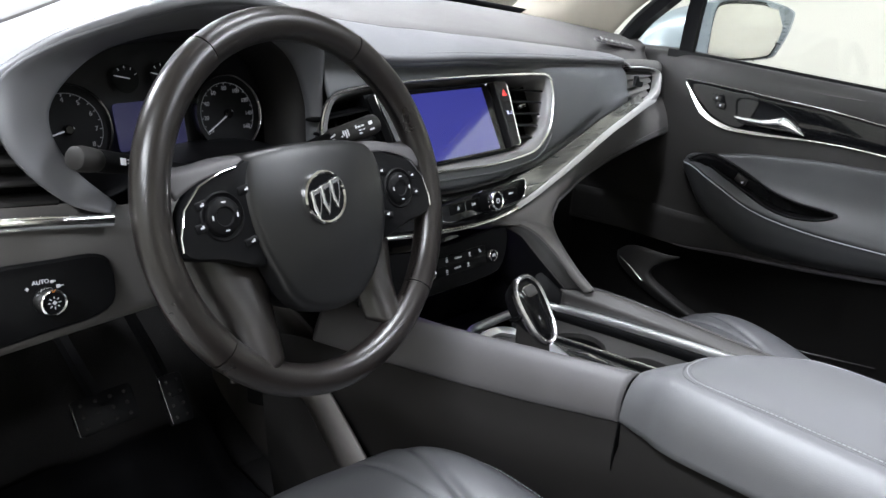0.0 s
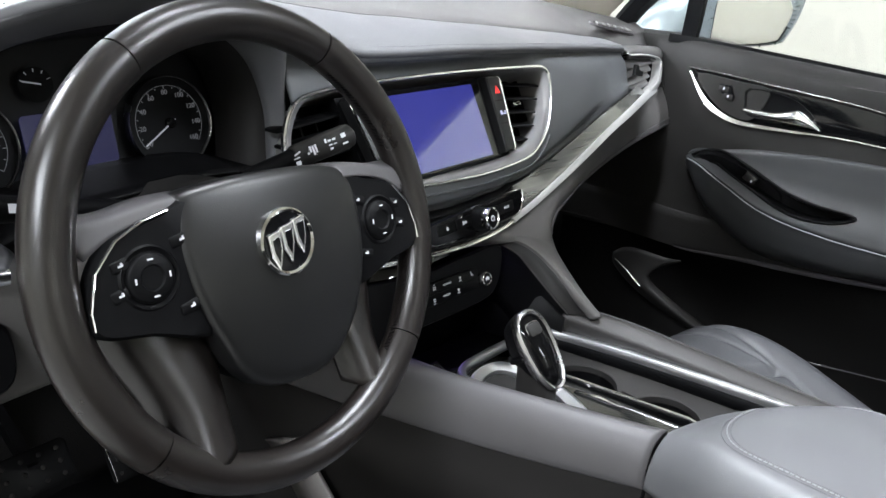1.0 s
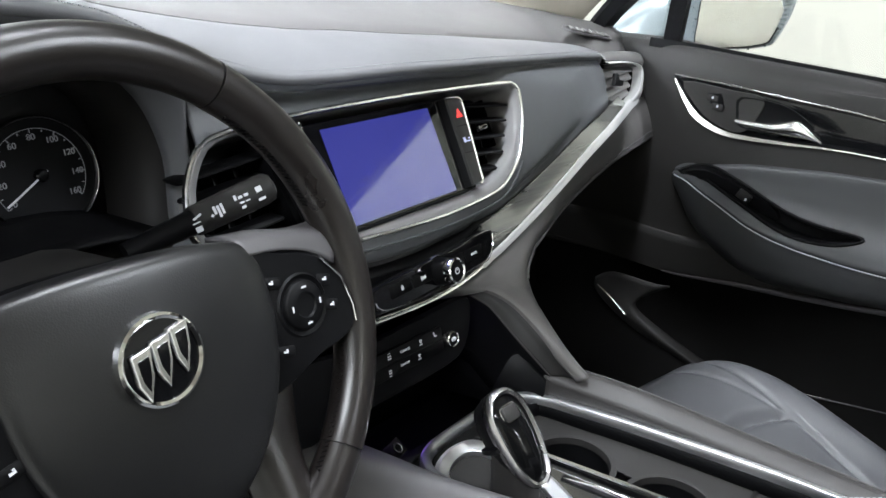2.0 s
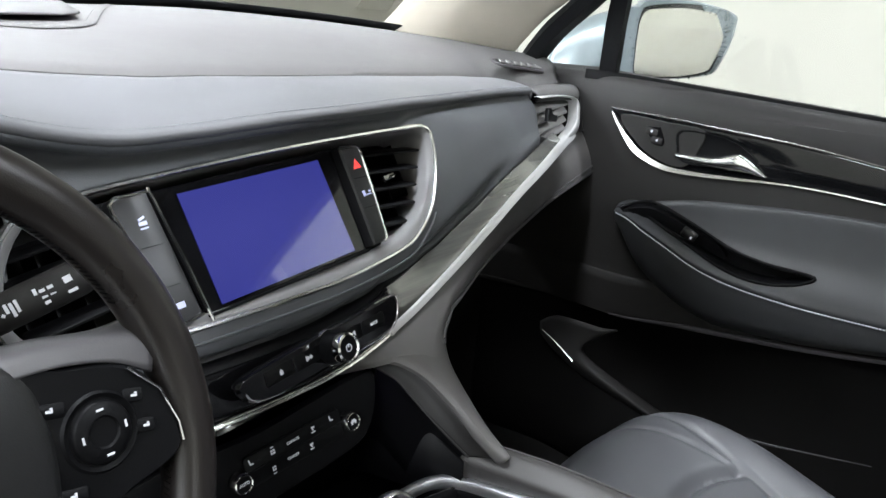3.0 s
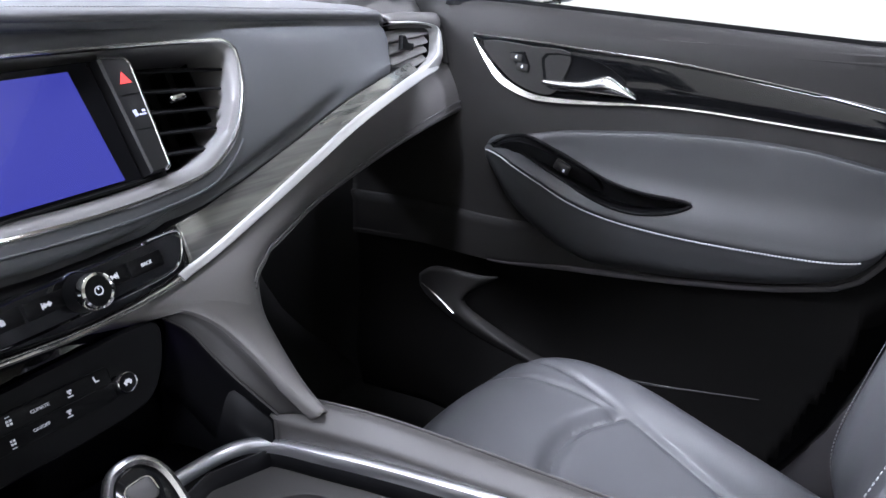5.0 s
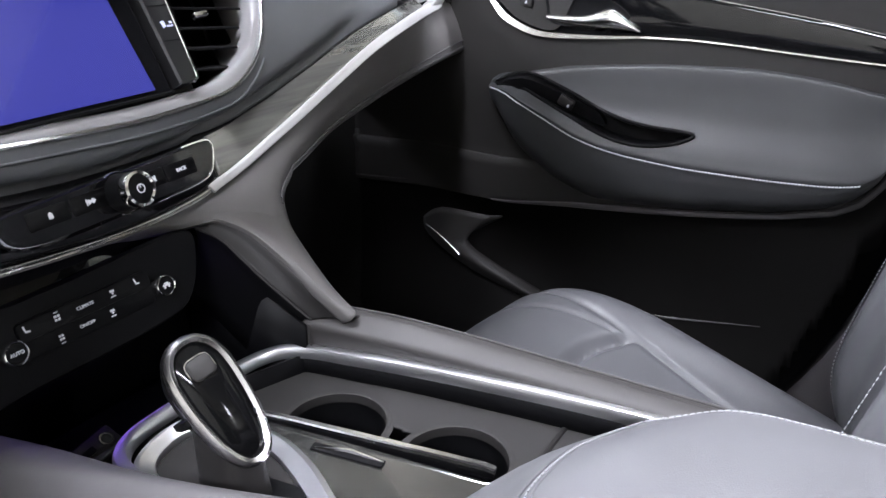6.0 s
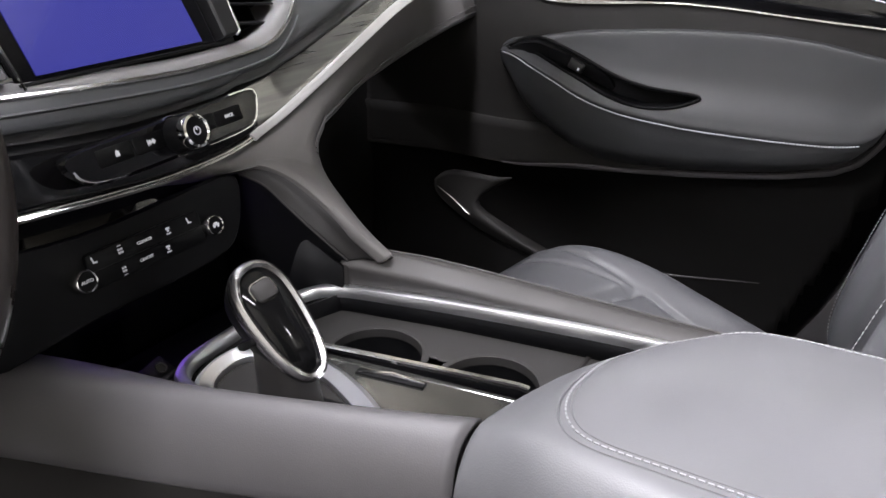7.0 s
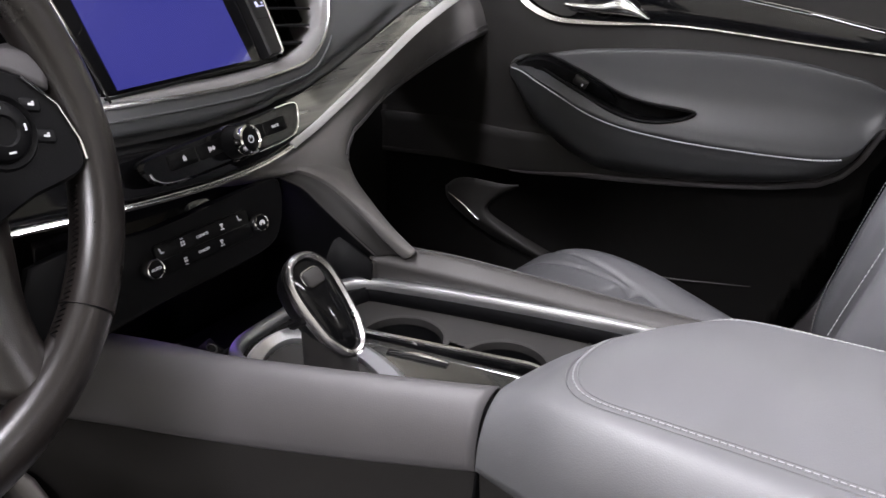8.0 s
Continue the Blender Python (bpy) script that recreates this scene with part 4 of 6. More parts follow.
st = thing("wiper_stalk", "black wiper stalk with pale symbols", "control stalk")
P0, P1 = Vector((-0.345, 0.012, 0.715)), Vector((-0.228, 0.0, 0.744))
part("arm", sweep([P0, P0.lerp(P1, 0.45)], circle(0.011, 12, 0.009), scale=lambda f: 0.8 + 0.25 * f), BLACK, st)
part("grip", sweep([P0.lerp(P1, f) for f in (0.44, 0.46, 0.7, 0.71, 0.94, 0.98, 1.0)], circle(0.0125, 16, 0.0118), scale=lambda f: (0.95, 1.0, 1.03, 1.03, 1.05, 0.95, 0.7)[round(f * 6)]), PLASTIC, st)
ST_M = facing(P0.lerp(P1, 0.5) + Vector((0.001, -0.0118, 0.004)), P1 - P0, (0.0, 0.3, 1))
bars("stalk_print", [(-0.012, 0.0, 0.006, 0.001, 0), (-0.01, 0.004, 0.007, 0.0016, 15), (-0.012, -0.005, 0.005, 0.004, 0), (0.004, 0.003, 0.002, 0.006, 0), (0.007, 0.001, 0.002, 0.009, 0), (0.010, 0.002, 0.0018, 0.008, 0), (0.001, 0.0, 0.002, 0.002, 45),
                    (0.022, 0.005, 0.002, 0.004, 0), (0.026, 0.004, 0.0035, 0.002, 0), (0.031, 0.004, 0.0035, 0.002, 0), (0.026, 0.0, 0.0035, 0.002, 0), (0.031, 0.0, 0.0035, 0.002, 0), (0.026, -0.004, 0.0035, 0.002, 0), (0.042, 0.003, 0.005, 0.006, 0), (0.042, -0.004, 0.006, 0.002, 0)], PRINT_LIT, st, ST_M)
st = thing("indicator_stalk", "black indicator stalk with a rounded grey tip", "control stalk")
P0, P1 = Vector((-0.47, -0.02, 0.72)), Vector((-0.606, -0.078, 0.764))
part("arm", sweep([P0, P0.lerp(P1, 0.55), P0.lerp(P1, 0.84)], circle(0.0095, 12, 0.0085), scale=lambda f: 0.85 + 0.35 * f), BLACK, st)
part("grip", sweep([P0.lerp(P1, f) for f in (0.83, 0.84, 0.88, 0.95, 0.985, 1.0)], circle(0.0132, 16, 0.0122), scale=lambda f: (0.7, 0.8, 0.87, 0.9, 0.82, 0.55)[round(f * 5)]), PLASTIC, st)
bars("stalk_print", [(0, 0, 0.006, 0.006, 0), (0.007, 0.002, 0.004, 0.001, 0), (0.007, -0.001, 0.004, 0.001, 0), (0.014, 0.0, 0.005, 0.005, 45)], PRINT_LIT, st, facing(P0.lerp(P1, 0.7) + Vector((0.002, -0.0105, 0.003)), P0 - P1, (0, 0.3, 1)))

# ---- steering wheel ----
WM = pose(-0.393, -0.105, 0.697, 0, 0, 7.8) @ pose(0, 0, 0, -17, 0, 0) @ pose(0, 0, 0, 0, 4, 0)
FACE = pose(0, 0, 0, 90, 0, 0)
wheel = thing("steering_wheel", "dark brown-black leather steering wheel with chrome accents", "steering wheel", WM)


def arc(a0, a1, n):
    return [(0.173 * math.cos(radians(a0 + (a1 - a0) * i / n)), 0, 0.176 * math.sin(radians(a0 + (a1 - a0) * i / n))) for i in range(n + 1)]


cuts = (61, 124, 222, 320, 421)
for k, (a0, a1) in enumerate(zip(cuts, cuts[1:])):
    smoothish = k in (0, 2)
    part("rim_section", sweep(arc(a0 + 0.25, a1 - 0.25, 40), circle(0.0163, 18, 0.0158) if smoothish else circle(0.0167, 18, 0.0162), up=(0, -1, 0)), WHEEL, wheel, "smooth dark leather rim section" if smoothish else "perforated dark leather grip section")
core = sweep([(0.173 * math.cos(2 * math.pi * i / 80), 0, 0.176 * math.sin(2 * math.pi * i / 80)) for i in range(80)], circle(0.0145, 10), True, up=(0, -1, 0))
part("rim_core", core, BLACK, wheel)
for a0, a1 in ((24, 56), (-48, -14)):
    zig = []
    for i in range(53):
        an = radians(a0 + (a1 - a0) * i / 52)
        zig.append(((0.173 - 0.0166) * math.cos(an), -0.002 + (0.0026 if i % 2 else -0.0026), (0.176 - 0.0166) * math.sin(an)))
    part("grip_lacing", sweep(zig, circle(0.0007, 5), up=(0, -1, 0.2)), BLACK, wheel, smooth=False)

hub = flat_smooth([(-0.089, 0.032), (-0.085, 0.049), (-0.076, 0.0545), (-0.04, 0.0585), (0.0, 0.0595), (0.04, 0.0585), (0.074, 0.053), (0.084, 0.043), (0.087, 0.028), (0.087, 0.0), (0.08, -0.035), (0.065, -0.068), (0.042, -0.095), (0.018, -0.107), (-0.018, -0.107), (-0.042, -0.1), (-0.059, -0.083), (-0.07, -0.06), (-0.082, -0.03), (-0.089, 0.008)], 4)
rows = [[(x, y, -0.012) for x, y in hub]]
for f, lift in [(1.0, 0.0), (0.99, 0.0025), (0.975, 0.0042), (0.95, 0.0056), (0.92, 0.0063)] + [(0.88 * (1 - k / 10), 0.0066) for k in range(10)]:
    rows.append([(x * f, -0.015 + (y + 0.015) * f, lift + 0.0185 * (1 - (x * f / 0.125) ** 2 - ((y + 0.015) * f / 0.125 + 0.05) ** 2) - 0.004) for x, y in hub])
cover = grid(rows, closed_u=True)
bmesh.ops.contextual_create(cover, geom=[e for e in cover.edges if e.is_boundary and e.calc_length() < 0.004])
part("airbag_cover", cover, HUB, wheel, "smooth dark airbag cover", m=FACE @ pose(0, 0, 0.006))
part("hub_back", slab([(x * 0.97, y * 0.97) for x, y in hub], 0.03, 0.004), BLACK, wheel, m=FACE @ pose(0, 0, -0.034))
badge = part("badge", lathe([(0, 0.0), (0.0235, 0.0)], 40), GLOSS, wheel, "round chrome emblem with three slanted shields", m=FACE @ pose(-0.007, 0.004, 0.0282))
part("badge_ring", lathe([(0.0225, -0.003), (0.0228, 0.001), (0.0245, 0.0022), (0.0262, 0.001), (0.0268, -0.004)], 48), BRIGHT, badge, "bright chrome ring")
for k in range(3):
    x, y = -0.0125 + 0.0125 * k, -0.004 + 0.0042 * k
    shield = [(-0.0068, 0.0115), (0.0066, 0.0142), (0.0056, -0.002), (0.0006, -0.0165), (-0.005, -0.006)]
    part("shield", slab(shield, 0.002, 0.0012), CHROME, badge, "bright chrome shield", m=pose(x, y, 0.0004))
    part("inlay", slab([(u * 0.5 + 0.0004, v * 0.62 + 0.0004) for u, v in shield], 0.0006), GLOSS, badge, m=pose(x, y, 0.0022))
bars("embossed_mark", [(-0.006 + 0.003 * k, 0, 0.002, 0.005, 0) for k in range(5)], BLACK, wheel, FACE @ pose(0.004, -0.04, 0.0256))
for s in (-1, 1):
    outline = flat_smooth([(s * 0.07, 0.043), (s * 0.1, 0.041), (s * 0.134, 0.031), (s * 0.152, 0.012), (s * 0.1585, -0.012), (s * 0.155, -0.03), (s * 0.12, -0.038), (s * 0.068, -0.046)][::s], 4)
    part("spoke_plate", slab(outline, 0.014, 0.003), BLACK, wheel, "black switch plate", m=FACE @ pose(0, 0, 0.0))
    part("spoke_chrome", sweep([Vector((s * x, -0.014, z)) for x, z in ((0.094, 0.043), (0.112, 0.039), (0.134, 0.029), (0.151, 0.011), (0.158, -0.012), (0.158, -0.024)) if s < 0 or x > 0.12], circle(0.0011, 8, 0.0022), up=(0, -1, 0)), BRIGHT, wheel, "bright chrome accent")
    part("spoke_top", loft([[(s * 0.07, -0.012, 0.043), (s * 0.1, -0.0115, 0.041), (s * 0.13, -0.009, 0.033), (s * 0.152, -0.006, 0.02)], [(s * 0.07, -0.007, 0.052), (s * 0.1, -0.006, 0.0505), (s * 0.135, -0.003, 0.044), (s * 0.163, 0.0, 0.04)], [(s * 0.07, 0.02, 0.055), (s * 0.1, 0.018, 0.054), (s * 0.135, 0.014, 0.049), (s * 0.165, 0.01, 0.052)]]), RAIL, wheel, "dark grey upper spoke cover", solid=0.003)
    # lower spokes
    secs = []
    for f, cx, cz, w in ((0.0, 0.098, -0.026, 0.05), (0.35, 0.094, -0.06, 0.04), (0.7, 0.089, -0.1, 0.029), (1.0, 0.091, -0.148, 0.028)):
        r = 0.026 * (1 - f) ** 0.8
        secs.append([(s * (cx - w), 0.018 + r, cz + 0.012), (s * (cx - w * 0.7), 0.0 + r, cz + 0.006), (s * (cx - w * 0.1), -0.009 + r, cz), (s * (cx + w * 0.45), -0.003 + r, cz - 0.004), (s * (cx + w * 0.75), 0.016 + r, cz - 0.004)])
    part("lower_spoke", loft(secs, 4, 5), WHEEL, wheel, "dark leather lower spoke", solid=0.006)
    bx = s * (0.115 if s < 0 else 0.111)
    pad_m = FACE @ pose(bx, 0.001, 0.0135)
    ring = part("button_dial", lathe([(0, 0.0035), (0.008, 0.0035), (0.009, 0.005), (0.0155, 0.0045), (0.017, 0.003), (0.0175, 0.0)], 36), BLACK, wheel, "round black thumb dial", m=pad_m)
    part("dial_seat", lathe([(0.0185, 0.0006), (0.021, 0.0022), (0.0225, 0.0006)], 36), BLACK, ring)
    for t in (0, 90, 180, 270):
        bars("dial_mark", [(0.0125 * math.cos(radians(t)), 0.0125 * math.sin(radians(t)), 0.0012, 0.004, t), ], PRINT_LIT, ring, pose(0, 0, 0.005))
    for kx, ky, w, h in ((s * 0.134, 0.013, 0.013, 0.008), (s * 0.137, -0.006, 0.013, 0.008), (s * 0.087, 0.022, 0.018, 0.008), (s * 0.088, -0.025, 0.018, 0.008)):
        b = part("button", slab(rounded(w, h, 0.002), 0.003, 0.0008), BLACK, wheel, m=FACE @ pose(kx, ky, 0.0122, 0, 0, -12 * s))
        bars("button_print", [(0, 0, 0.0036, 0.0014, 0), (0.001, 0.0014, 0.0014, 0.001, 0)], PRINT_LIT, b, pose(0, 0, 0.003))
# ---- centre console ----
con = thing("centre_console", "grey soft-touch centre console with chrome rails and leather lid", "console")
# left rail: ridge line, and the lower edge of its outer face
ridge = catmull([(-0.21, 0.13, 0.456), (-0.196, 0.03, 0.469), (-0.182, -0.03, 0.4715), (-0.156, -0.11, 0.475), (-0.127, -0.203, 0.4795), (-0.091, -0.3145, 0.4835)], 8)
lower = catmull([(-0.235, 0.13, 0.398), (-0.216, 0.03, 0.407), (-0.203, -0.02, 0.411), (-0.174, -0.119, 0.416), (-0.145, -0.214, 0.423), (-0.112, -0.318, 0.433)], 8)
inner = catmull([(-0.165, 0.13, 0.444), (-0.15, 0.03, 0.456), (-0.135, -0.03, 0.457), (-0.118, -0.11, 0.458), (-0.098, -0.203, 0.464), (-0.066, -0.312, 0.477)], 8)
part("left_rail", grid([catmull([i + Vector((0.006, 0, -0.05)), i + Vector((0.004, 0, -0.012)), i, r + Vector((0.012, 0, 0.0015)), r + Vector((-0.006, 0, -0.006)), r.lerp(l, 0.45) + Vector((-0.008, 0, 0)), l + Vector((-0.002, 0, 0.003)), l + Vector((0.006, 0, -0.003))], 4) for i, r, l in zip(inner, ridge, lower)]), RAIL, con, "soft grey left rail", solid=0.004)
part("left_side", grid([[l + Vector((0.004, 0, -0.002)), l + Vector((0.012, 0, -0.1)), l + Vector((0.02, 0, -0.25)), Vector((l.x + 0.03, l.y, 0.0))] for l in [Vector((-0.24, 0.3, 0.35))] + lower + [Vector((-0.1, -0.5, 0.448)), Vector((-0.06, -0.9, 0.45))]]), mat("console_side_plastic", (0.01, 0.009, 0.0084), 0.75, spec=0.2, grain=0.3, grain_scale=900), con, "dark grained console side", solid=0.004)
# right rail
r_in = catmull([(0.089, -0.069, 0.4645), (0.106, -0.13, 0.459), (0.121, -0.2, 0.453), (0.14, -0.33, 0.446), (0.15, -0.46, 0.443)], 8)
r_out = catmull([(0.118, -0.07, 0.4665), (0.137, -0.14, 0.463), (0.152, -0.21, 0.456), (0.168, -0.335, 0.447), (0.178, -0.465, 0.442)], 8)
# same plastic as the left rail, darkened because this side lies in shade
RAIL_SHADED = mat("shaded_rail_plastic", (0.034, 0.0318, 0.0305), 0.55, spec=0.3, grain=0.15, grain_scale=900)
part("right_rail", grid([catmull([i + Vector((0.004, 0, -0.045)), i + Vector((0.001, 0, -0.012)), i + Vector((0.0, 0, -0.003)), i + Vector((0.004, 0, 0.001)), i.lerp(o, 0.55) + Vector((0, 0, 0.004)), o + Vector((-0.006, 0, 0.002)), o, o + Vector((0.006, 0, -0.01)), o + Vector((0.022, 0, -0.12)), Vector((o.x + 0.04, o.y, 0.0))], 4) for i, o in zip(r_in, r_out)]), RAIL_SHADED, con, "soft grey right rail, darkened for the shade it lies in", solid=0.002)
part("rail_toe", grid([catmull([(0.089, y, z - 0.03), (0.088, y, z - 0.004), (0.092, y, z), (0.104, y, z + 0.003), (0.118, y, z + 0.001), (0.13, y, z - 0.03)], 3) for y, z in ((-0.064, 0.456), (-0.066, 0.4625), (-0.07, 0.465), (-0.078, 0.4635))]), RAIL_SHADED, con)
# chrome loop round the front and down the right
loop = catmull([(-0.118, -0.15, 0.448), (-0.116, -0.105, 0.447), (-0.106, -0.068, 0.443), (-0.08, -0.045, 0.438), (-0.035, -0.0385, 0.436), (0.02, -0.038, 0.436), (0.064, -0.045, 0.436), (0.086, -0.068, 0.437), (0.099, -0.12, 0.438), (0.116, -0.2, 0.439), (0.137, -0.335, 0.441), (0.147, -0.45, 0.441)], 8)
part("chrome_rail", sweep(loop, [(-0.0062, -0.007), (-0.006, -0.001), (-0.0042, 0.0028), (0.0, 0.0042), (0.004, 0.0028), (0.0058, -0.001), (0.006, -0.007)]), SILVER, con, "satin chrome loop rail")
# silver band round the shifter
band_l = catmull([(-0.112, -0.14, 0.434), (-0.108, -0.09, 0.434), (-0.094, -0.066, 0.434), (-0.06, -0.055, 0.434), (-0.03, -0.063, 0.434), (-0.02, -0.095, 0.434), (-0.017, -0.14, 0.434), (-0.03, -0.185, 0.434), (-0.052, -0.226, 0.434)], 6)
band_r = catmull([(-0.101, -0.14, 0.431), (-0.097, -0.098, 0.431), (-0.085, -0.078, 0.431), (-0.06, -0.07, 0.431), (-0.042, -0.076, 0.431), (-0.034, -0.1, 0.431), (-0.032, -0.14, 0.431), (-0.046, -0.18, 0.431), (-0.068, -0.222, 0.431)], 6)
part("shifter_band", grid([[p + Vector((0, 0, -0.006)), p, p.lerp(q, 0.3) + Vector((0, 0, 0.003)), q + Vector((0, 0, 0.001)), q + Vector((0, 0, -0.008))] for p, q in zip(band_l, band_r)]), SILVER, con, "brushed silver band", solid=0.0015)
part("shifter_well", slab(flat_smooth([(-0.115, -0.15), (-0.1, -0.075), (-0.06, -0.06), (-0.03, -0.07), (-0.02, -0.14), (-0.05, -0.24), (-0.09, -0.26)][::-1], 3), 0.004), PLASTIC, con, m=pose(0, 0, 0.422))
deck = [(-0.03, -0.062), (-0.006, -0.1), (0.026, -0.31), (-0.01, -0.36), (-0.075, -0.36), (-0.06, -0.24), (-0.03, -0.19), (-0.014, -0.14)]
part("gloss_deck", slab(deck, 0.004, 0.001), DECK, con, "glossy dark trim deck", m=pose(0, 0, 0.4265))
part("front_bin", grid([[(-0.16, 0.12, 0.36), (-0.1, 0.12, 0.36), (0.0, 0.12, 0.36), (0.1, 0.12, 0.36)], [(-0.16, 0.06, 0.385), (-0.1, 0.06, 0.385), (0.0, 0.06, 0.385), (0.1, 0.06, 0.385)], [(-0.15, 0.0, 0.398), (-0.1, 0.0, 0.398), (0.0, 0.0, 0.398), (0.09, 0.0, 0.398)], [(-0.13, -0.045, 0.425), (-0.09, -0.04, 0.43), (0.0, -0.036, 0.43), (0.085, -0.05, 0.43)]]), BLACK, con, "black front storage bin", solid=0.004)
part("bin_back", grid([[(-0.2, 0.1, 0.34), (-0.2, 0.05, 0.56)], [(0.09, 0.1, 0.34), (0.09, 0.05, 0.56)]]), GLOSS, con, "glossy black bin back", solid=0.004)
# added emitter, tucked out of sight, to give the bin a violet glow
part("glow_emitter", box(-0.11, 0.052, 0.469, 0.0, 0.056, 0.472), mat("violet_glow_emission", (0.1, 0.05, 0.2), 0.5, vary=0, emit=(0.3, 0.13, 1.0), emit_strength=4.0), con, "hidden violet emitter added for the glow in the bin", smooth=False)
part("bin_side", grid([[(0.088, -0.074, 0.462), (0.088, -0.07, 0.38)], [(0.081, -0.03, 0.49), (0.084, -0.03, 0.375)], [(0.08, 0.0, 0.5), (0.082, 0.0, 0.37)], [(0.08, 0.1, 0.55), (0.084, 0.1, 0.34)]]), BLACK, con, solid=0.004)
usb = part("port_panel", slab(rounded(0.05, 0.022, 0.003), 0.01, 0.002), PLASTIC, con, m=pose(-0.085, 0.012, 0.398, 35, 0, 14))
part("port", slab(rounded(0.013, 0.006, 0.001), 0.004), BLACK, usb, m=pose(-0.008, 0, 0.0085))
part("socket_rim", lathe([(0.004, 0.0), (0.0045, 0.002), (0.006, 0.002), (0.0062, -0.001)], 20), BRIGHT, usb, "bright chrome socket rim", m=pose(0.012, 0, 0.0102))
# cup tray
TRAY_Z = 0.413
cups = ((0.036, -0.147, 0.044), (0.047, -0.256, 0.044))


def in_cups(c):
    for x, y, r in cups:
        if (c.x - x) ** 2 + (c.y - y) ** 2 < r * r:
            return True
    return abs(c.x - 0.047) < 0.011 and -0.225 < c.y < -0.165


tray = []
for i in range(131):
    y = -0.045 - 0.3 * i / 130
    left, right = 0.006 - 0.16 * (y + 0.1), 0.094 - 0.172 * (y + 0.07)
    tray.append([Vector((left + (right - left) * j / 56, y, TRAY_Z)) for j in range(57)])
part("cup_tray", grid(tray, keep=lambda c: not in_cups(c)), PLASTIC, con, "dark grey cup tray with two round wells", solid=0.002)
part("tray_wall", grid([[p + Vector((-0.004, 0, -0.002)), Vector((p.x - 0.006, p.y, TRAY_Z - 0.004))] for p in loop[44:]]), BLACK, con, solid=0.002)
part("tray_front", grid([[(-0.012, -0.06, 0.432), (0.03, -0.05, 0.432), (0.088, -0.07, 0.432)], [(-0.012, -0.062, 0.39), (0.03, -0.054, 0.39), (0.088, -0.074, 0.39)]]), BLACK, con, solid=0.002)
part("tray_rear", grid([[(0.02, -0.31, 0.4165), (0.134, -0.31, 0.4165)], [(0.02, -0.308, 0.39), (0.134, -0.308, 0.39)]]), PLASTIC, con, solid=0.004)
for x, y, r in cups:
    part("cup_well", lathe([(r + 0.001, 0.0), (r, -0.004), (r - 0.003, -0.06), (0, -0.062)], 36), BLACK, con, "black round cup well", m=pose(x, y, TRAY_Z))
    part("well_edge", lathe([(r - 0.0025, -0.006), (r - 0.0015, 0.0018), (r + 0.0, 0.0024), (r + 0.005, 0.0012)], 36), PLASTIC, con, m=pose(x, y, TRAY_Z + 0.0005))
strip = [(-0.005, -0.1, 0.433), (0.0, -0.125, 0.434), (0.016, -0.21, 0.435), (0.031, -0.292, 0.436), (0.033, -0.3, 0.434)]
part("divider", sweep(strip, [(-0.004, -0.05), (-0.004, 0.0), (-0.002, 0.002), (0.002, 0.002), (0.004, 0.0), (0.004, -0.05)]), GLOSS, con, "glossy black divider with a thin silver top")
part("divider_cap", sweep([Vector(p) + Vector((0, 0, 0.0022)) for p in strip], [(-0.0026, -0.001), (-0.002, 0.0008), (0.002, 0.0008), (0.0026, -0.001)]), CHROME, con, "satin chrome cap")
part("phone_slot", box(-0.004, -0.03, -0.0005, 0.004, 0.03, 0.0008), BLACK, con, m=pose(-0.006, -0.195, 0.4312, 0, 0, 10), smooth=False)
part("slot_rim", sweep([(-0.0125, -0.168, 0.432), (-0.003, -0.195, 0.433), (0.001, -0.224, 0.432)], circle(0.0016, 6), scale=lambda f: 0.3 + 2.0 * f * (1 - f) * 2), BRIGHT, con, "bright chrome slot rim")


# leather lid, stations from its front lip to the rear
def lid_section(y, ztop, shrink=0.0):
    ax = -0.15 * (y + 0.318)
    k = min(1, max(0, (-0.318 - y) / 0.1))
    xl, xr = -0.098 - 0.03 * k, 0.142 + ax * 0.4
    zl = 0.435 + 0.014 * min(1, max(0, (-0.318 - y) / 0.22))
    b = 0.012 * (1 - k)
    return [(xl - 0.016, y, zl), (xl - 0.012, y, zl + (ztop - zl) * 0.6), (xl + 0.004, y, ztop - 0.007 + b), (xl + 0.03, y, ztop + b * 0.7), ((xl + xr) / 2 - 0.01, y, ztop + 0.003 * (1 - shrink)), (xr - 0.045, y, ztop - 0.008 - 0.012 * k), (xr - 0.016, y, ztop - 0.018 - 0.018 * k), (xr + 0.008, y, ztop - 0.03 - 0.03 * k), (xr + 0.018, y, zl)]


def lid_warp(p):
    """The front of the lid draws back towards the passenger's side."""
    x, y, z = p
    back = interp([(-0.1, 0.0), (-0.07, 0.004), (-0.03, 0.014), (0.0, 0.021), (0.04, 0.036), (0.08, 0.058), (0.12, 0.088), (0.16, 0.12)], x)[0]
    return (x, y - back * min(1, max(0, (y + 0.75) / 0.4)), z)


secs = [[lid_warp(p) for p in lid_section(y, z, s)] for y, z, s in ((-0.3185, 0.472, 1.0), (-0.3205, 0.482, 0.8), (-0.335, 0.491, 0.5), (-0.36, 0.506, 0.2), (-0.4, 0.515, 0), (-0.5, 0.517, 0), (-0.65, 0.517, 0), (-0.85, 0.512, 0))]
part("lid", loft(secs, 4, 5), LEATHER, con, "grey leather armrest lid with stitched seam", solid=0.006)
lip = [Vector(lid_warp(p)) for p in lid_section(-0.3185, 0.472, 1.0)]
part("lid_front", grid([catmull(lip, 4), [p + Vector((0, 0.002, -0.03)) for p in catmull(lip, 4)], [p + Vector((0, 0.002, -0.07)) for p in catmull(lip, 4)]]), BLACK, con, solid=0.002)


LID = bpy.data.objects["lid"]
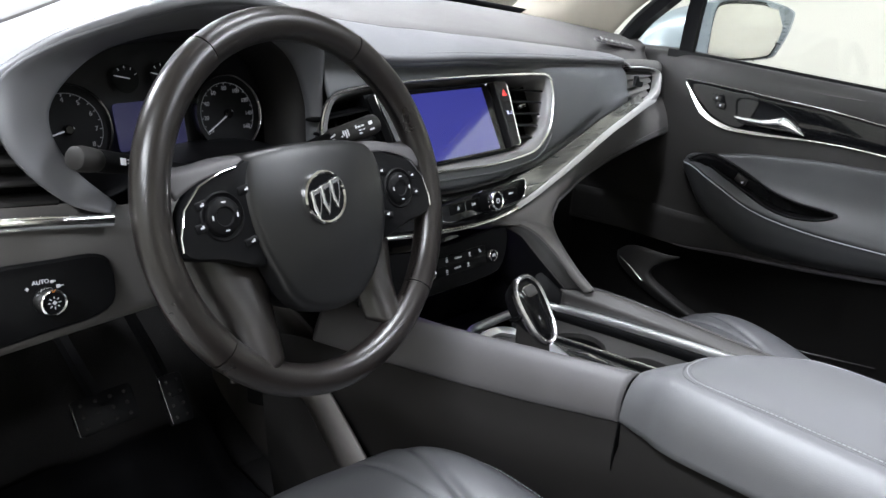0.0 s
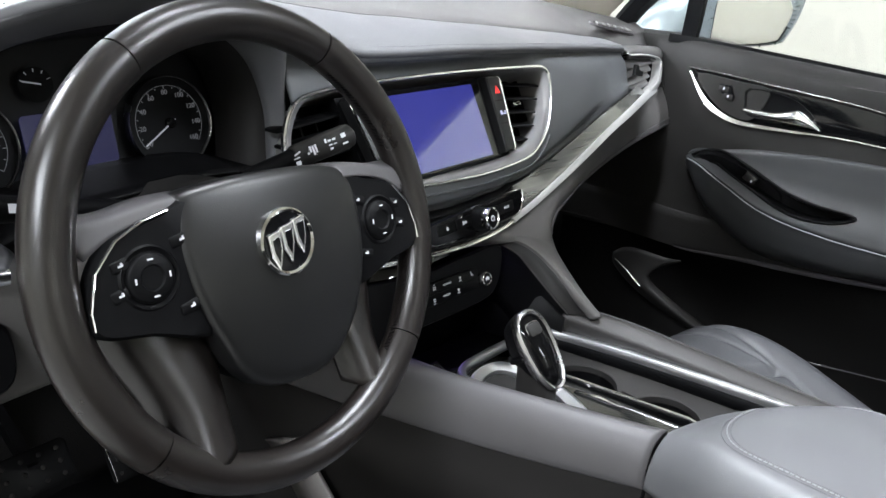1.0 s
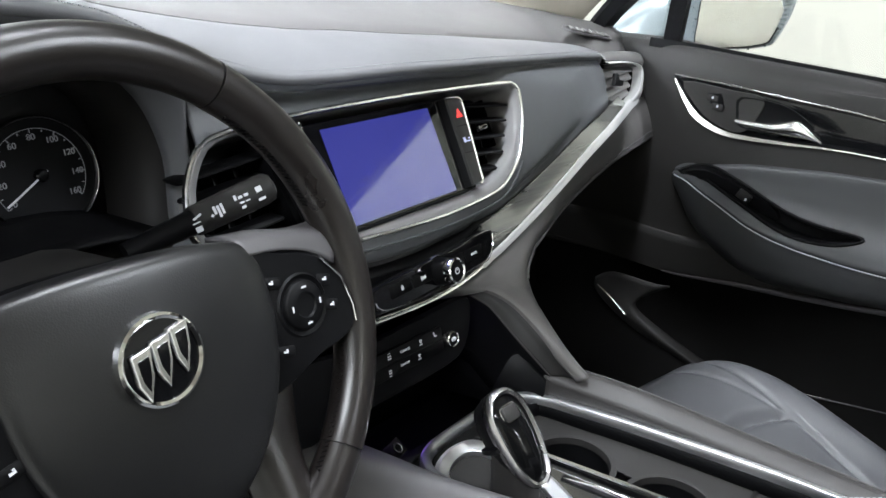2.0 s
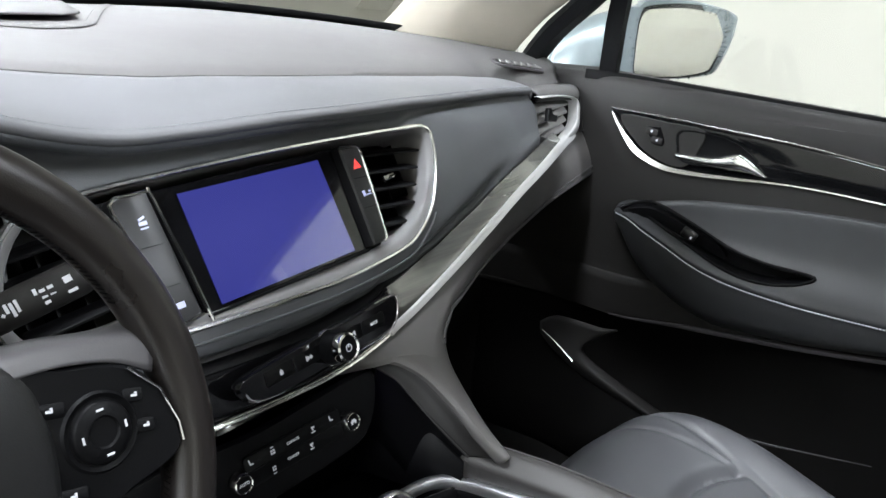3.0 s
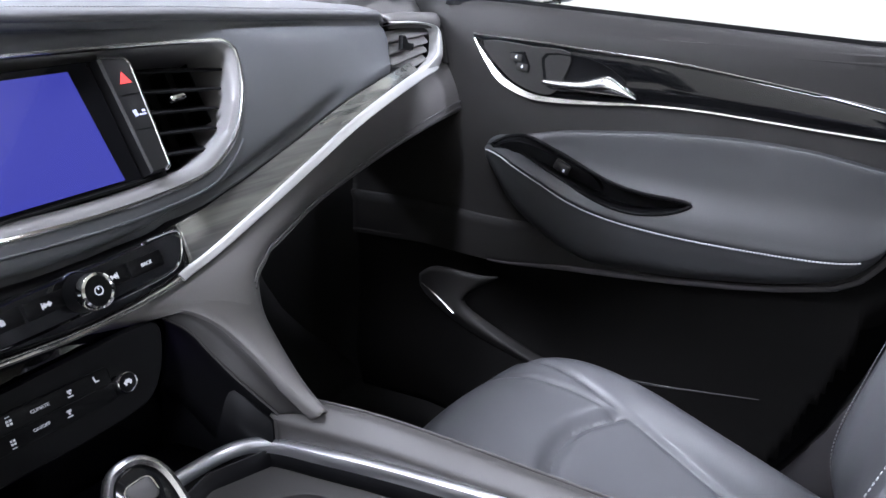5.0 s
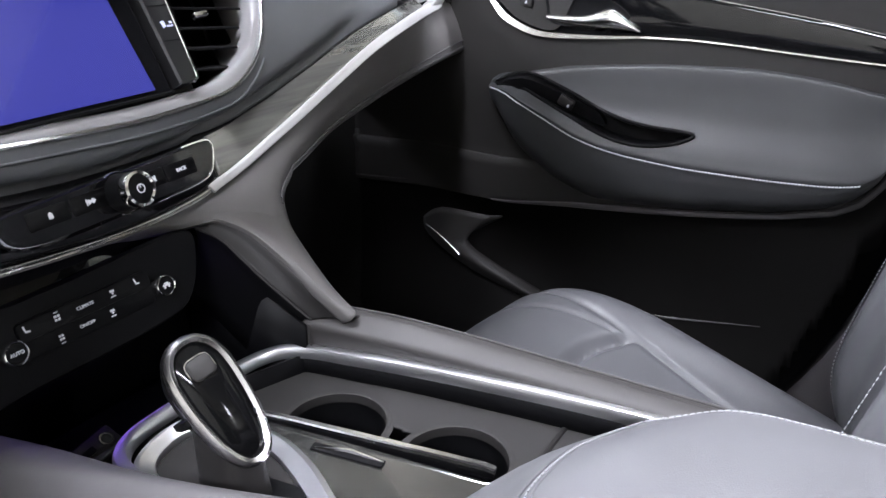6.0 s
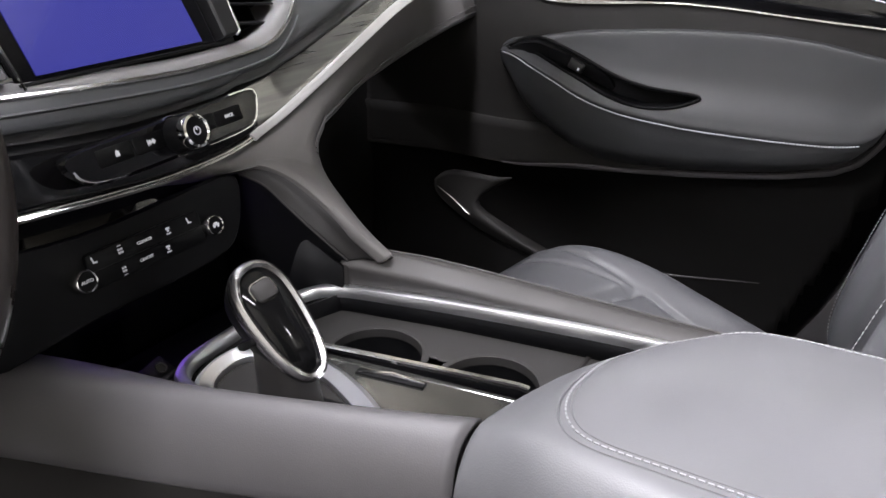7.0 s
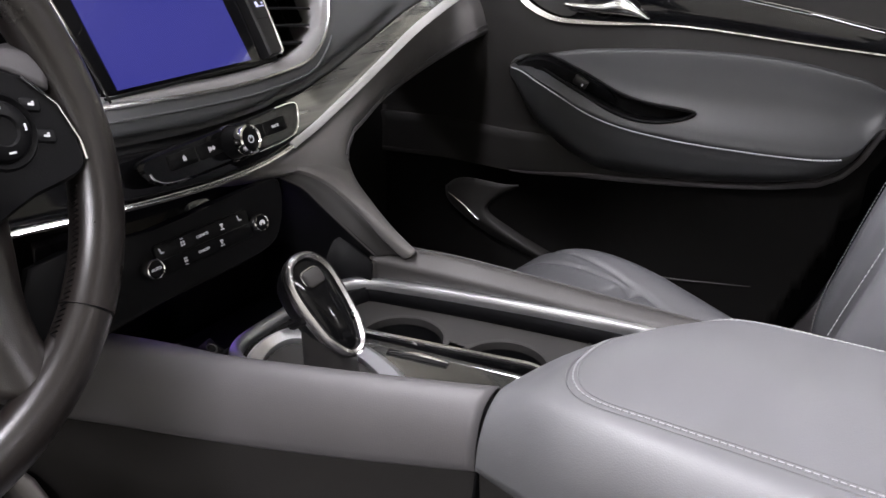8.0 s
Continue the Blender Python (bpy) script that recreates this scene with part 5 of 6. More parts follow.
seam = catmull([(-0.1, -0.75, 0), (-0.102, -0.6, 0), (-0.102, -0.5, 0), (-0.103, -0.44, 0), (-0.102, -0.398, 0), (-0.09, -0.378, 0), (-0.064, -0.367, 0), (-0.03, -0.366, 0), (0.02, -0.37, 0), (0.06, -0.38, 0), (0.09, -0.4, 0), (0.105, -0.46, 0), (0.11, -0.6, 0)], 14)


def drop_on(ob, p, down=(0, 0, -1)):
    """The point where a line from p, going down, meets the mesh of ob."""
    ok, place, normal, _ = ob.ray_cast(Vector(p), Vector(down))
    return place if ok else None


def stitches(name, pts, gap, parent, lift=0.0006, size=(0.0032, 0.0011, 0.0009), material=None):
    bm = bmesh.new()
    p = resample(pts, max(2, int(sum((b - a).length for a, b in zip(pts, pts[1:])) / gap)))
    for a, b in zip(p, p[1:]):
        d = (b - a).normalized()
        bmesh.ops.create_cube(bm, size=1, matrix=Matrix.Translation(a.lerp(b, 0.5) + Vector((0, 0, lift))) @ d.to_track_quat("X", "Z").to_matrix().to_4x4() @ Matrix.Diagonal((size[0], size[1], size[2], 1)))
    return part(name, bm, material or THREAD, parent, smooth=False)


lid_seam = [q for q in (drop_on(LID, (p.x + 0.005, p.y, 0.7)) for p in seam) if q is not None]
stitches("lid_stitching", lid_seam, 0.0046, con)
inner_seam = [q for q in (drop_on(LID, (p.x + 0.0085, p.y - 0.0025, 0.7)) for p in seam) if q is not None]
part("lid_crease", sweep(inner_seam, circle(0.0008, 6)), LEATHER, con)
part("lid_crease", sweep([q + Vector((-0.004, 0.003, -0.0002)) for q in lid_seam], circle(0.0009, 6)), LEATHER, con)

# ---- shifter ----
SH = Matrix.Translation((-0.066, -0.14, 0.43))
shifter = thing("gear_shifter", "black gear selector with chrome-edged glossy grip", "gear shifter", SH)
axis_pts = [Vector((-0.013, -0.016, 0.0)), Vector((-0.012, -0.014, 0.02)), Vector((-0.01, -0.01, 0.055))]
part("stem", sweep(axis_pts, [(x * 0.0185, y * 0.023) for x, y in rounded(2, 2, 0.6)], up=(0, 1, 0), scale=lambda f: 1.0 - 0.1 * f), LEG, shifter, "satin dark grey stem")
part("boot_slot", slab(rounded(0.045, 0.075, 0.015), 0.004, 0.001), BLACK, shifter, m=pose(-0.008, -0.03, -0.004, 0, 0, 8))
# the grip leans forward: a long rounded head
G = facing((-0.015, -0.012, 0.079), (0.93, -0.12, 0.16), (-0.06, 0.58, 0.81))
head = flat_smooth([(0.0, 0.045), (0.011, 0.0415), (0.019, 0.028), (0.0202, 0.004), (0.0168, -0.026), (0.0098, -0.044), (0.0, -0.049), (-0.0098, -0.044), (-0.0168, -0.026), (-0.0202, 0.004), (-0.019, 0.028), (-0.0115, 0.0415)], 4)
rows = []
for f, w in ((0.62, -0.036), (0.82, -0.03), (0.95, -0.016), (1.0, -0.004), (0.98, 0.003)):
    rows.append([(x * f, y * f, w) for x, y in head])
part("grip_body", grid(rows, closed_u=True), BLACK, shifter, m=G)
part("grip_floor", slab([(x * 0.63, y * 0.63) for x, y in head], 0.002), BLACK, shifter, m=G @ pose(0, 0, -0.037))
part("grip_rim", sweep([(x * 0.97, y * 0.97, 0.004) for x, y in head], [(-0.0026, -0.008), (-0.0038, -0.001), (-0.003, 0.004), (-0.0004, 0.0062), (0.0024, 0.0045), (0.0036, -0.001), (0.0034, -0.012)], True, up=(0, 0, 1)), STEEL, shifter, "satin chrome grip rim", m=G)
part("grip_top", dome([(x * 0.88, y * 0.92) for x, y in head], 0.008, 8, 2.4, 0.0055), mat("grip_gloss_black", (0.003, 0.003, 0.0032), 0.1, spec=0.18, vary=0.05), shifter, "piano black grip top", m=G)
part("unlock_button", slab(rounded(0.017, 0.015, 0.004), 0.0035, 0.001), PLASTIC, shifter, m=G @ pose(0, 0.0235, 0.0098, -6, 0, 0))
part("button_rim", sweep([(x, y, 0) for x, y in rounded(0.0185, 0.0165, 0.005)], circle(0.0007, 6), True, up=(0, 0, 1)), CHROME, shifter, "thin chrome button rim", m=G @ pose(0, 0.0235, 0.0098, -6, 0, 0))
part("side_trigger", slab(rounded(0.03, 0.012, 0.005), 0.006, 0.002), BLACK, shifter, m=G @ pose(-0.019, 0.0, -0.014, 0, -90, 90))
# ---- passenger door ----
DM = facing((0.765, 0, 0.6), (0.12, -1, 0), (0, 0, 1))
door = thing("car_door", "closed black passenger door with padded leather armrest", "car door", DM)
def door_bend(u):
    """The skin eases outwards where it runs under the end of the dash."""
    f = min(1, max(0, (-0.07 - u) / 0.2))
    return 0.034 * f * f * (3 - 2 * f)


# where the moulding divides the upper skin from the lower one, and the door's slanting rear edge
RIDGE_V = [(-0.4, -0.255), (-0.16, -0.25), (-0.06, -0.247), (0.04, -0.237), (0.135, -0.232), (0.22, -0.226), (0.3, -0.218), (0.36, -0.21), (0.43, -0.195), (0.46, -0.178), (0.482, -0.15), (0.495, -0.12), (0.507, -0.09), (0.54, 0.01)]
REAR_U = [(-0.62, 0.33), (-0.47, 0.4), (-0.4, 0.428), (-0.31, 0.467), (-0.2, 0.5), (-0.14, 0.517), (0.0, 0.535), (0.2, 0.55)]
PILLAR_U = [(-0.62, 0.36), (-0.543, 0.408), (-0.467, 0.452), (-0.365, 0.494), (-0.29, 0.517), (-0.2, 0.537), (0.0, 0.56), (0.2, 0.57)]


# the inner skin: u rearwards, v up, w into the cabin
skin = []
for i in range(72):
    u = -0.4 + 0.94 * i / 71
    belt = 0.179 - 0.084 * (u + 0.17) if u > -0.17 else 0.179
    rv = interp(RIDGE_V, u)[0]
    prof = [(belt + 0.004, -0.06), (belt, -0.035), (belt - 0.004, -0.022), (belt - 0.02, -0.012), (0.12, -0.003), (0.045, 0.0), (0.03, 0.0), (min(-0.1, rv + 0.06) if rv < -0.1 else rv + 0.05, 0.0), (-0.16 if rv < -0.19 else rv + 0.04, 0.002), (rv + 0.008, 0.008), (rv - 0.002, 0.006)]
    bend = door_bend(u)
    skin.append(catmull([(u, v, w - bend) for v, w in prof], 3))
part("door_skin", grid(skin), PLASTIC, door, "dark grained door panel", solid=0.01)
low = []
for i in range(142):
    u = -0.4 + 0.94 * i / 141
    rv = interp(RIDGE_V, u)[0]
    dip = math.exp(-((u + 0.02) / 0.12) ** 2)
    bend = door_bend(u)
    low.append(catmull([(u, v, w - bend) for v, w in ((rv, 0.004), (rv - 0.012, -0.002), (min(-0.3, rv - 0.03), -0.006 - 0.02 * dip), (-0.37, -0.002 - 0.03 * dip), (-0.43, 0.006 - 0.02 * dip), (-0.52, 0.02), (-0.6, 0.0))], 3))
part("lower_skin", grid(low, keep=lambda c: c.x < interp(REAR_U, c.y)[0]), DARK, door, "hard dark lower door panel with pocket, darkened further for shade", solid=0.01)
part("door_shell", box(-0.3, -0.62, -0.1, 0.6, 0.13, -0.065), BLACK, door, smooth=False)
part("window_seal", sweep([(-0.2, 0.18, -0.04), (-0.1, 0.175, -0.04), (0.1, 0.158, -0.04), (0.3, 0.141, -0.04), (0.56, 0.119, -0.04)], [(-0.006, -0.012), (-0.006, 0.002), (0.004, 0.004), (0.006, -0.012)], up=(0, 1, 0)), BLACK, door, "black window seal")
# trim with handle bezel
top_line = [(-0.131, 0.127), (-0.031, 0.119), (0.061, 0.11), (0.179, 0.099), (0.273, 0.085), (0.381, 0.067), (0.47, 0.05), (0.56, 0.034)]
low_line = [(-0.129, 0.121), (-0.113, 0.096), (-0.092, 0.07), (-0.074, 0.055), (-0.034, 0.038), (0.014, 0.034), (0.086, 0.035), (0.138, 0.037), (0.227, 0.035), (0.389, 0.021), (0.56, 0.008)]
tl, ll = resample(catmull([(x, y, 0.004) for x, y in top_line], 6), 60), resample(catmull([(x, y, 0.004) for x, y in low_line], 6), 60)
spear = []
for a, b in zip(tl, ll):
    spear.append(catmull([a + Vector((0, 0, -0.006)), a, a.lerp(b, 0.3) + Vector((0, 0, 0.003)), a.lerp(b, 0.7) + Vector((0, 0, 0.0 if a.x < 0.1 else 0.004)), b, b + Vector((0, 0, -0.006))], 3))
part("trim_spear", grid(spear), GLOSS, door, "glossy black trim spear", solid=0.002)
part("chrome_line", sweep([p + Vector((0, 0, 0.002)) for p in ll], [(-0.0034, -0.002), (-0.003, 0.0005), (0.0026, 0.0034), (0.0034, -0.002)], up=(0, 0, 1), scale=lambda f: 0.4 + 1.3 * min(1, f * 9) - 1.3 * min(1, max(0, f - 0.1) * 3)), mat("warm_satin_chrome", (0.4, 0.39, 0.355), 0.26, metal=1.0, vary=0.1, rough_vary=0.05), door, "satin chrome line")
part("spear_upper", sweep([p + Vector((0, 0.001, 0.001)) for p in tl], circle(0.0018, 6), up=(0, 0, 1), scale=lambda f: 1 - 0.6 * f), STEEL, door, "thin dark chrome edge")
part("handle_plate", slab(flat_smooth([(-0.112, 0.112), (-0.03, 0.107), (0.03, 0.1), (0.02, 0.06), (0.0, 0.036), (-0.04, 0.043), (-0.078, 0.066)][::-1], 3), 0.003, 0.001), PLASTIC, door, "dark grey handle surround", m=pose(0, 0.006, 0.0078))
part("handle_cup", dome([(x, y) for x, y in flat_smooth([(-0.008, 0.098), (0.06, 0.093), (0.1, 0.075), (0.115, 0.055), (0.06, 0.045), (0.0, 0.046), (-0.012, 0.07)][::-1], 3)], -0.004, 5), BLACK, door, "black recessed handle cup", m=pose(0, 0.006, 0.0115))
lever = []
for f, x, y, h, w in ((0, -0.012, 0.056, 0.005, 0.014), (0.2, 0.012, 0.054, 0.0065, 0.017), (0.5, 0.052, 0.053, 0.009, 0.02), (0.72, 0.084, 0.0575, 0.014, 0.022), (0.85, 0.102, 0.0545, 0.0125, 0.02), (1, 0.132, 0.0405, 0.003, 0.014)):
    y += 0.006
    lever.append([(x, y - h, w - 0.008), (x, y - h * 0.6, w - 0.001), (x, y, w + 0.001), (x, y + h * 0.7, w - 0.002), (x, y + h, w - 0.009)])
part("handle_lever", loft(lever, 4, 5), CHROME, door, "satin chrome door lever", solid=0.004)
lock = part("lock_switch", slab([(-0.016, 0.015), (0.008, 0.016), (0.017, -0.006), (0.015, -0.015), (0.003, -0.014), (-0.01, 0.0)][::-1], 0.003, 0.001), BLACK, door, m=pose(-0.05, 0.089, 0.0105))
for y in (0.007, -0.007):
    k = part("button", slab(rounded(0.019, 0.011, 0.002), 0.0018, 0.0006), PLASTIC, lock, m=pose(-0.003 - 0.3 * y if y > 0 else 0.005, y, 0.0025, 0, 0, -8))
    bars("button_print", [(0, 0.0005, 0.0028, 0.0024, 0), (0.0008, 0.0026, 0.0012, 0.002, 0)], PRINT_LIT, k, pose(0, 0, 0.0018))
# armrest: from the stitched edge up to the insert and down to its underside
STITCH = [(-0.108, -0.05), (-0.08, -0.0515), (-0.05, -0.063), (0.0, -0.087), (0.045, -0.11), (0.09, -0.125), (0.135, -0.134), (0.21, -0.142), (0.29, -0.1455), (0.37, -0.1465), (0.453, -0.143), (0.478, -0.128), (0.5, -0.095)]
BOT = [(-0.108, -0.068), (-0.06, -0.138), (-0.01, -0.18), (0.04, -0.207), (0.088, -0.221), (0.22, -0.2195), (0.3, -0.2115), (0.36, -0.203), (0.42, -0.189), (0.45, -0.173), (0.475, -0.146), (0.492, -0.112)]
INS = [(-0.06, -0.034), (-0.036, -0.0245), (0.026, -0.013), (0.114, -0.006), (0.174, -0.002), (0.292, -0.001), (0.382, -0.009), (0.463, -0.025), (0.5, -0.04)]


def tab(table, u):
    return smooth_table(table, u)[0]


pull = flat_smooth([(-0.092, -0.043), (-0.045, -0.026), (0.02, -0.045), (0.09, -0.075), (0.15, -0.089), (0.215, -0.094), (0.226, -0.1), (0.19, -0.113), (0.14, -0.116), (0.09, -0.105), (0.03, -0.079), (-0.04, -0.05)][::-1], 4)


def in_outline(outline, x, y):
    hit = False
    for (x1, y1), (x2, y2) in zip(outline, outline[1:] + outline[:1]):
        if (y1 > y) != (y2 > y) and x < (x2 - x1) * (y - y1) / (y2 - y1) + x1:
            hit = not hit
    return hit


def rounding(u):
    """How far the armrest stands out, easing in at both its ends."""
    end = min(1, max(0.0, (0.515 - u) / 0.12))
    return min(1, max(0.02, (u + 0.108) / 0.07)) ** 0.5 * (0.05 + 0.95 * math.sin(0.5 * math.pi * end))


arm = []
for i in range(181):
    u = -0.106 + 0.614 * i / 180
    k = rounding(u)
    sv, bv = tab(STITCH, min(u, 0.5)), tab(BOT, min(u, 0.492))
    iv = tab(INS, min(max(u, -0.06), 0.5))
    iv = max(iv, sv + 0.02) if u > -0.055 else sv + 0.034 * k
    top = [(u, iv + 0.003, -0.004), (u, iv, 0.002), (u, iv - 0.006 * k, 0.006), (u, iv + (sv - iv) * 0.3, 0.003 + 0.005 * k), (u, iv + (sv - iv) * 0.55, 0.004 + 0.011 * k), (u, iv + (sv - iv) * 0.78, 0.006 + 0.03 * k), (u, iv + (sv - iv) * 0.9, 0.007 + 0.037 * k)]
    row = catmull(top + [(u, sv + 0.004 * k, 0.008 + 0.039 * k), (u, sv - 0.004 * k, 0.008 + 0.036 * k), (u, sv + (bv - sv) * 0.35, 0.006 + 0.036 * k), (u, sv + (bv - sv) * 0.75, 0.005 + 0.027 * k), (u, bv, 0.004 + 0.004 * k), (u, bv - 0.002, -0.004)], 7)
    arm.append(row)
part("armrest", grid(arm, keep=lambda c: not in_outline(pull, c.x, c.y)), DOOR_LEATHER, door, "slate leather armrest and insert with pale stitching")
sp = [Vector((u, tab(STITCH, u), 0.0102 + 0.039 * rounding(u))) for u in [-0.1 + 0.555 * i / 120 for i in range(121)]]
stitches("armrest_stitching", sp, 0.0046, door, 0.0, (0.0034, 0.0017, 0.0016), mat("pale_thread", (0.55, 0.56, 0.58), 0.8, vary=0.1))


def pull_height(x, y):
    """Height of the armrest's surface at the rim of the pull cup."""
    k, sv, iv = rounding(x), tab(STITCH, x), max(tab(INS, max(x, -0.06)), tab(STITCH, x) + 0.02)
    return interp([(0.0, 0.008 + 0.039 * k), (0.1, 0.007 + 0.037 * k), (0.22, 0.006 + 0.03 * k), (0.45, 0.004 + 0.011 * k), (0.7, 0.003 + 0.005 * k), (1.0, 0.002)], (y - sv) / (iv - sv))[0]


rim_pts = [Vector((x, y, pull_height(x, y) + 0.001)) for x, y in pull]
part("pull_rim", sweep(rim_pts, circle(0.003, 8, 0.0028), True, up=(0, 0, 1)), BLACK, door, "black pull cup rim")
part("pull_wall", grid([rim_pts, [Vector((p.x, p.y, 0.003)) for p in rim_pts]], closed_u=True), BLACK, door, solid=0.0015)
part("pull_cup", slab(pull, 0.003), BLACK, door, "black pull cup with window switch", m=pose(0, 0, 0.0025))
bezel = flat_smooth([(-0.088, -0.043), (-0.045, -0.028), (0.02, -0.048), (0.075, -0.072), (0.09, -0.098), (0.03, -0.077), (-0.04, -0.05)][::-1], 4)
part("switch_plate", slab(bezel, 0.02, 0.002), BLACK, door, m=pose(0, 0, 0.006, 8, 0, 0))
sw = part("window_switch", slab(rounded(0.026, 0.018, 0.003), 0.008, 0.003), PLASTIC, door, m=pose(0.03, -0.064, 0.02, 16, 0, -28))
bars("switch_print", [(0.006, 0, 0.003, 0.005, 0)], PRINT_LIT, sw, pose(0, 0, 0.0082))
# lower moulding and pocket
part("lower_ridge", sweep([(u, interp(RIDGE_V, u)[0], 0.011 - door_bend(u)) for u in [-0.1 + 0.615 * k / 80 for k in range(81)]], circle(0.005, 8, 0.004), up=(0, 0, 1), scale=lambda f: 0.3 + 0.7 * min(1, f * 4)), SOFT, door)
part("speaker_flap", loft([[(-0.235, -0.3, 0.01), (-0.19, -0.27, 0.028), (-0.1, -0.272, 0.03), (-0.075, -0.275, 0.018)], [(-0.22, -0.33, 0.02), (-0.17, -0.33, 0.04), (-0.14, -0.325, 0.04), (-0.135, -0.322, 0.028)], [(-0.13, -0.38, 0.03), (-0.1, -0.37, 0.045), (-0.085, -0.365, 0.045), (-0.08, -0.36, 0.03)], [(0.02, -0.43, 0.03), (0.03, -0.42, 0.045), (0.035, -0.415, 0.045), (0.04, -0.41, 0.03)]]), PLASTIC, door, "dark map pocket edge", solid=0.004)
part("pocket_chrome", sweep([(-0.215, -0.302, 0.038), (-0.18, -0.32, 0.043), (-0.146, -0.345, 0.045)], circle(0.0022, 8, 0.0035), up=(0, 0, 1), scale=lambda f: 0.5 + 0.7 * f), CHROME, door, "satin chrome pocket accent")
# tapered highlight at the ridge's front end, made as a chrome sliver
part("sill_highlight", sweep([(0.165, -0.403, 0.032), (0.2, -0.4, 0.034), (0.235, -0.399, 0.03)], circle(0.0022, 8), up=(0, 0, 1), scale=lambda f: 1 - 0.7 * f), CHROME, door, "short chrome sliver standing for the highlight on the ridge")
part("sill_ridge", sweep([(0.165, -0.406, 0.03), (0.22, -0.402, 0.03), (0.36, -0.394, 0.016)], circle(0.003, 8), up=(0, 0, 1), scale=lambda f: 1 - 0.75 * f), SOFT, door, "dull dark ridge behind the bar")

# ---- window, pillars and windscreen ----
lower_trim = grid([[DM @ Vector((interp(PILLAR_U, v)[0] + du, v, w)) for du, w in ((0.0, -0.06), (0.002, -0.034), (0.012, -0.028), (0.1, -0.026), (0.35, -0.03))] for v in [-0.6 + 0.05 * k for k in range(15)]])
tagged(part("trim_pillar_lower", lower_trim, SOFT, solid=0.004), "grey lower pillar trim behind the passenger door", "pillar", kind="structure")
GLASS = glass_mat("clear_glass", (0.91, 0.92, 0.9))
pane = part("window_2", grid([[DM @ Vector((u, v, -0.058 - 0.045 * (v - 0.1))) for v in (0.1, 0.66)] for u in (-0.35, 0.83)]), GLASS, solid=0.004, smooth=False)
pane.visible_shadow = False
tagged(pane, "wet passenger window glass with rain drops", "window", kind="structure")
rnd = random.Random(4)
drops = bmesh.new()
for k in range(620):
    u, v = rnd.uniform(-0.14, 0.62), rnd.uniform(0.13, 0.4)
    r = rnd.choice((0.0005, 0.0006, 0.0008, 0.001, 0.0014))
    m = DM @ Matrix.Translation((u, v, -0.0625 - 0.045 * (v - 0.1))) @ Matrix.Diagonal((r, r * rnd.uniform(0.9, 1.6), r * 0.5, 1))
    bmesh.ops.create_icosphere(drops, subdivisions=1, radius=1, matrix=m)
WATER = glass_mat("water", (0.9, 0.93, 0.93))
wd = part("rain_drops", drops, WATER)
wd.visible_shadow = False
tagged(wd, "small rain drops on the window glass", "rain drops", kind="stuff")
post = sweep([DM @ Vector(p) for p in ((-0.168, 0.145, -0.06), (-0.155, 0.26, -0.045), (-0.145, 0.34, -0.045), (-0.1, 0.6, -0.09))], [(-0.016, -0.008), (-0.016, 0.008), (0.016, 0.008), (0.016, -0.008)], up=(-1, 0, 0))
tagged(part("trim_window_post", post, BLACK), "black upright post of the quarter window", "window post", kind="structure")
W = catmull([(0.6, 0.52, 0.835), (0.606, 0.46, 0.885), (0.61, 0.36, 0.97), (0.6, 0.22, 1.07), (0.56, 0.05, 1.22)], 5)
Rr = catmull([(0.738, 0.345, 0.79), (0.73, 0.27, 0.862), (0.724, 0.19, 0.918), (0.715, 0.06, 1.03), (0.66, -0.12, 1.22)], 5)
pil = grid([catmull([a + Vector((-0.01, 0.03, 0)), a, a.lerp(b, 0.35) + Vector((-0.012, -0.018, 0.004)), a.lerp(b, 0.75) + Vector((-0.006, -0.012, 0.002)), b, b + Vector((0.012, 0.03, 0))], 4) for a, b in zip(W, Rr)])
tagged(part("trim_pillar", pil, CREAM, solid=0.006), "cream front roof pillar trim", "pillar", kind="structure")
seal = sweep(catmull([(0.755, 0.31, 0.785), (0.754, 0.262, 0.842), (0.752, 0.2, 0.894), (0.742, 0.1, 0.978), (0.72, -0.02, 1.08), (0.69, -0.15, 1.2)], 6), [(-0.02, -0.014), (-0.02, 0.01), (0.012, 0.018), (0.026, 0.004), (0.02, -0.016)])
tagged(part("trim_door_seal", seal, BLACK), "black rubber door seal along the pillar", "door seal", kind="structure")
sail = loft([[DM @ Vector(p) for p in ((-0.33, 0.14, -0.05), (-0.33, 0.165, -0.055), (-0.33, 0.176, -0.065))], [DM @ Vector(p) for p in ((-0.24, 0.13, -0.06), (-0.24, 0.166, -0.065), (-0.24, 0.176, -0.075))], [DM @ Vector(p) for p in ((-0.19, 0.13, -0.062), (-0.19, 0.16, -0.066), (-0.19, 0.17, -0.075))]])
tagged(part("trim_sail", sail, PLASTIC, solid=0.006), "dark sail panel ahead of the window", "door trim", kind="structure")
bx = [(x, y + 0.02, z - 0.004) for x, y, z in ((-0.78, 0.5, 0.79), (-0.4, 0.7, 0.872), (0.0, 0.76, 0.882), (0.3, 0.72, 0.873), (0.5, 0.62, 0.852), (0.66, 0.44, 0.822))]
tx = [(-0.6, 0.02, 1.24), (-0.3, 0.08, 1.26), (0.0, 0.1, 1.27), (0.25, 0.09, 1.26), (0.4, 0.06, 1.25), (0.58, 0.02, 1.23)]
ws = part("window_windscreen", grid([[a, a.lerp(b, 0.5) + Vector((0, 0.03, 0.02)), b] for a, b in zip(catmull(bx, 4), catmull(tx, 4))]), GLASS, solid=0.005)
ws.visible_shadow = False
tagged(ws, "clear curved windscreen over the dashboard", "windscreen", kind="structure")
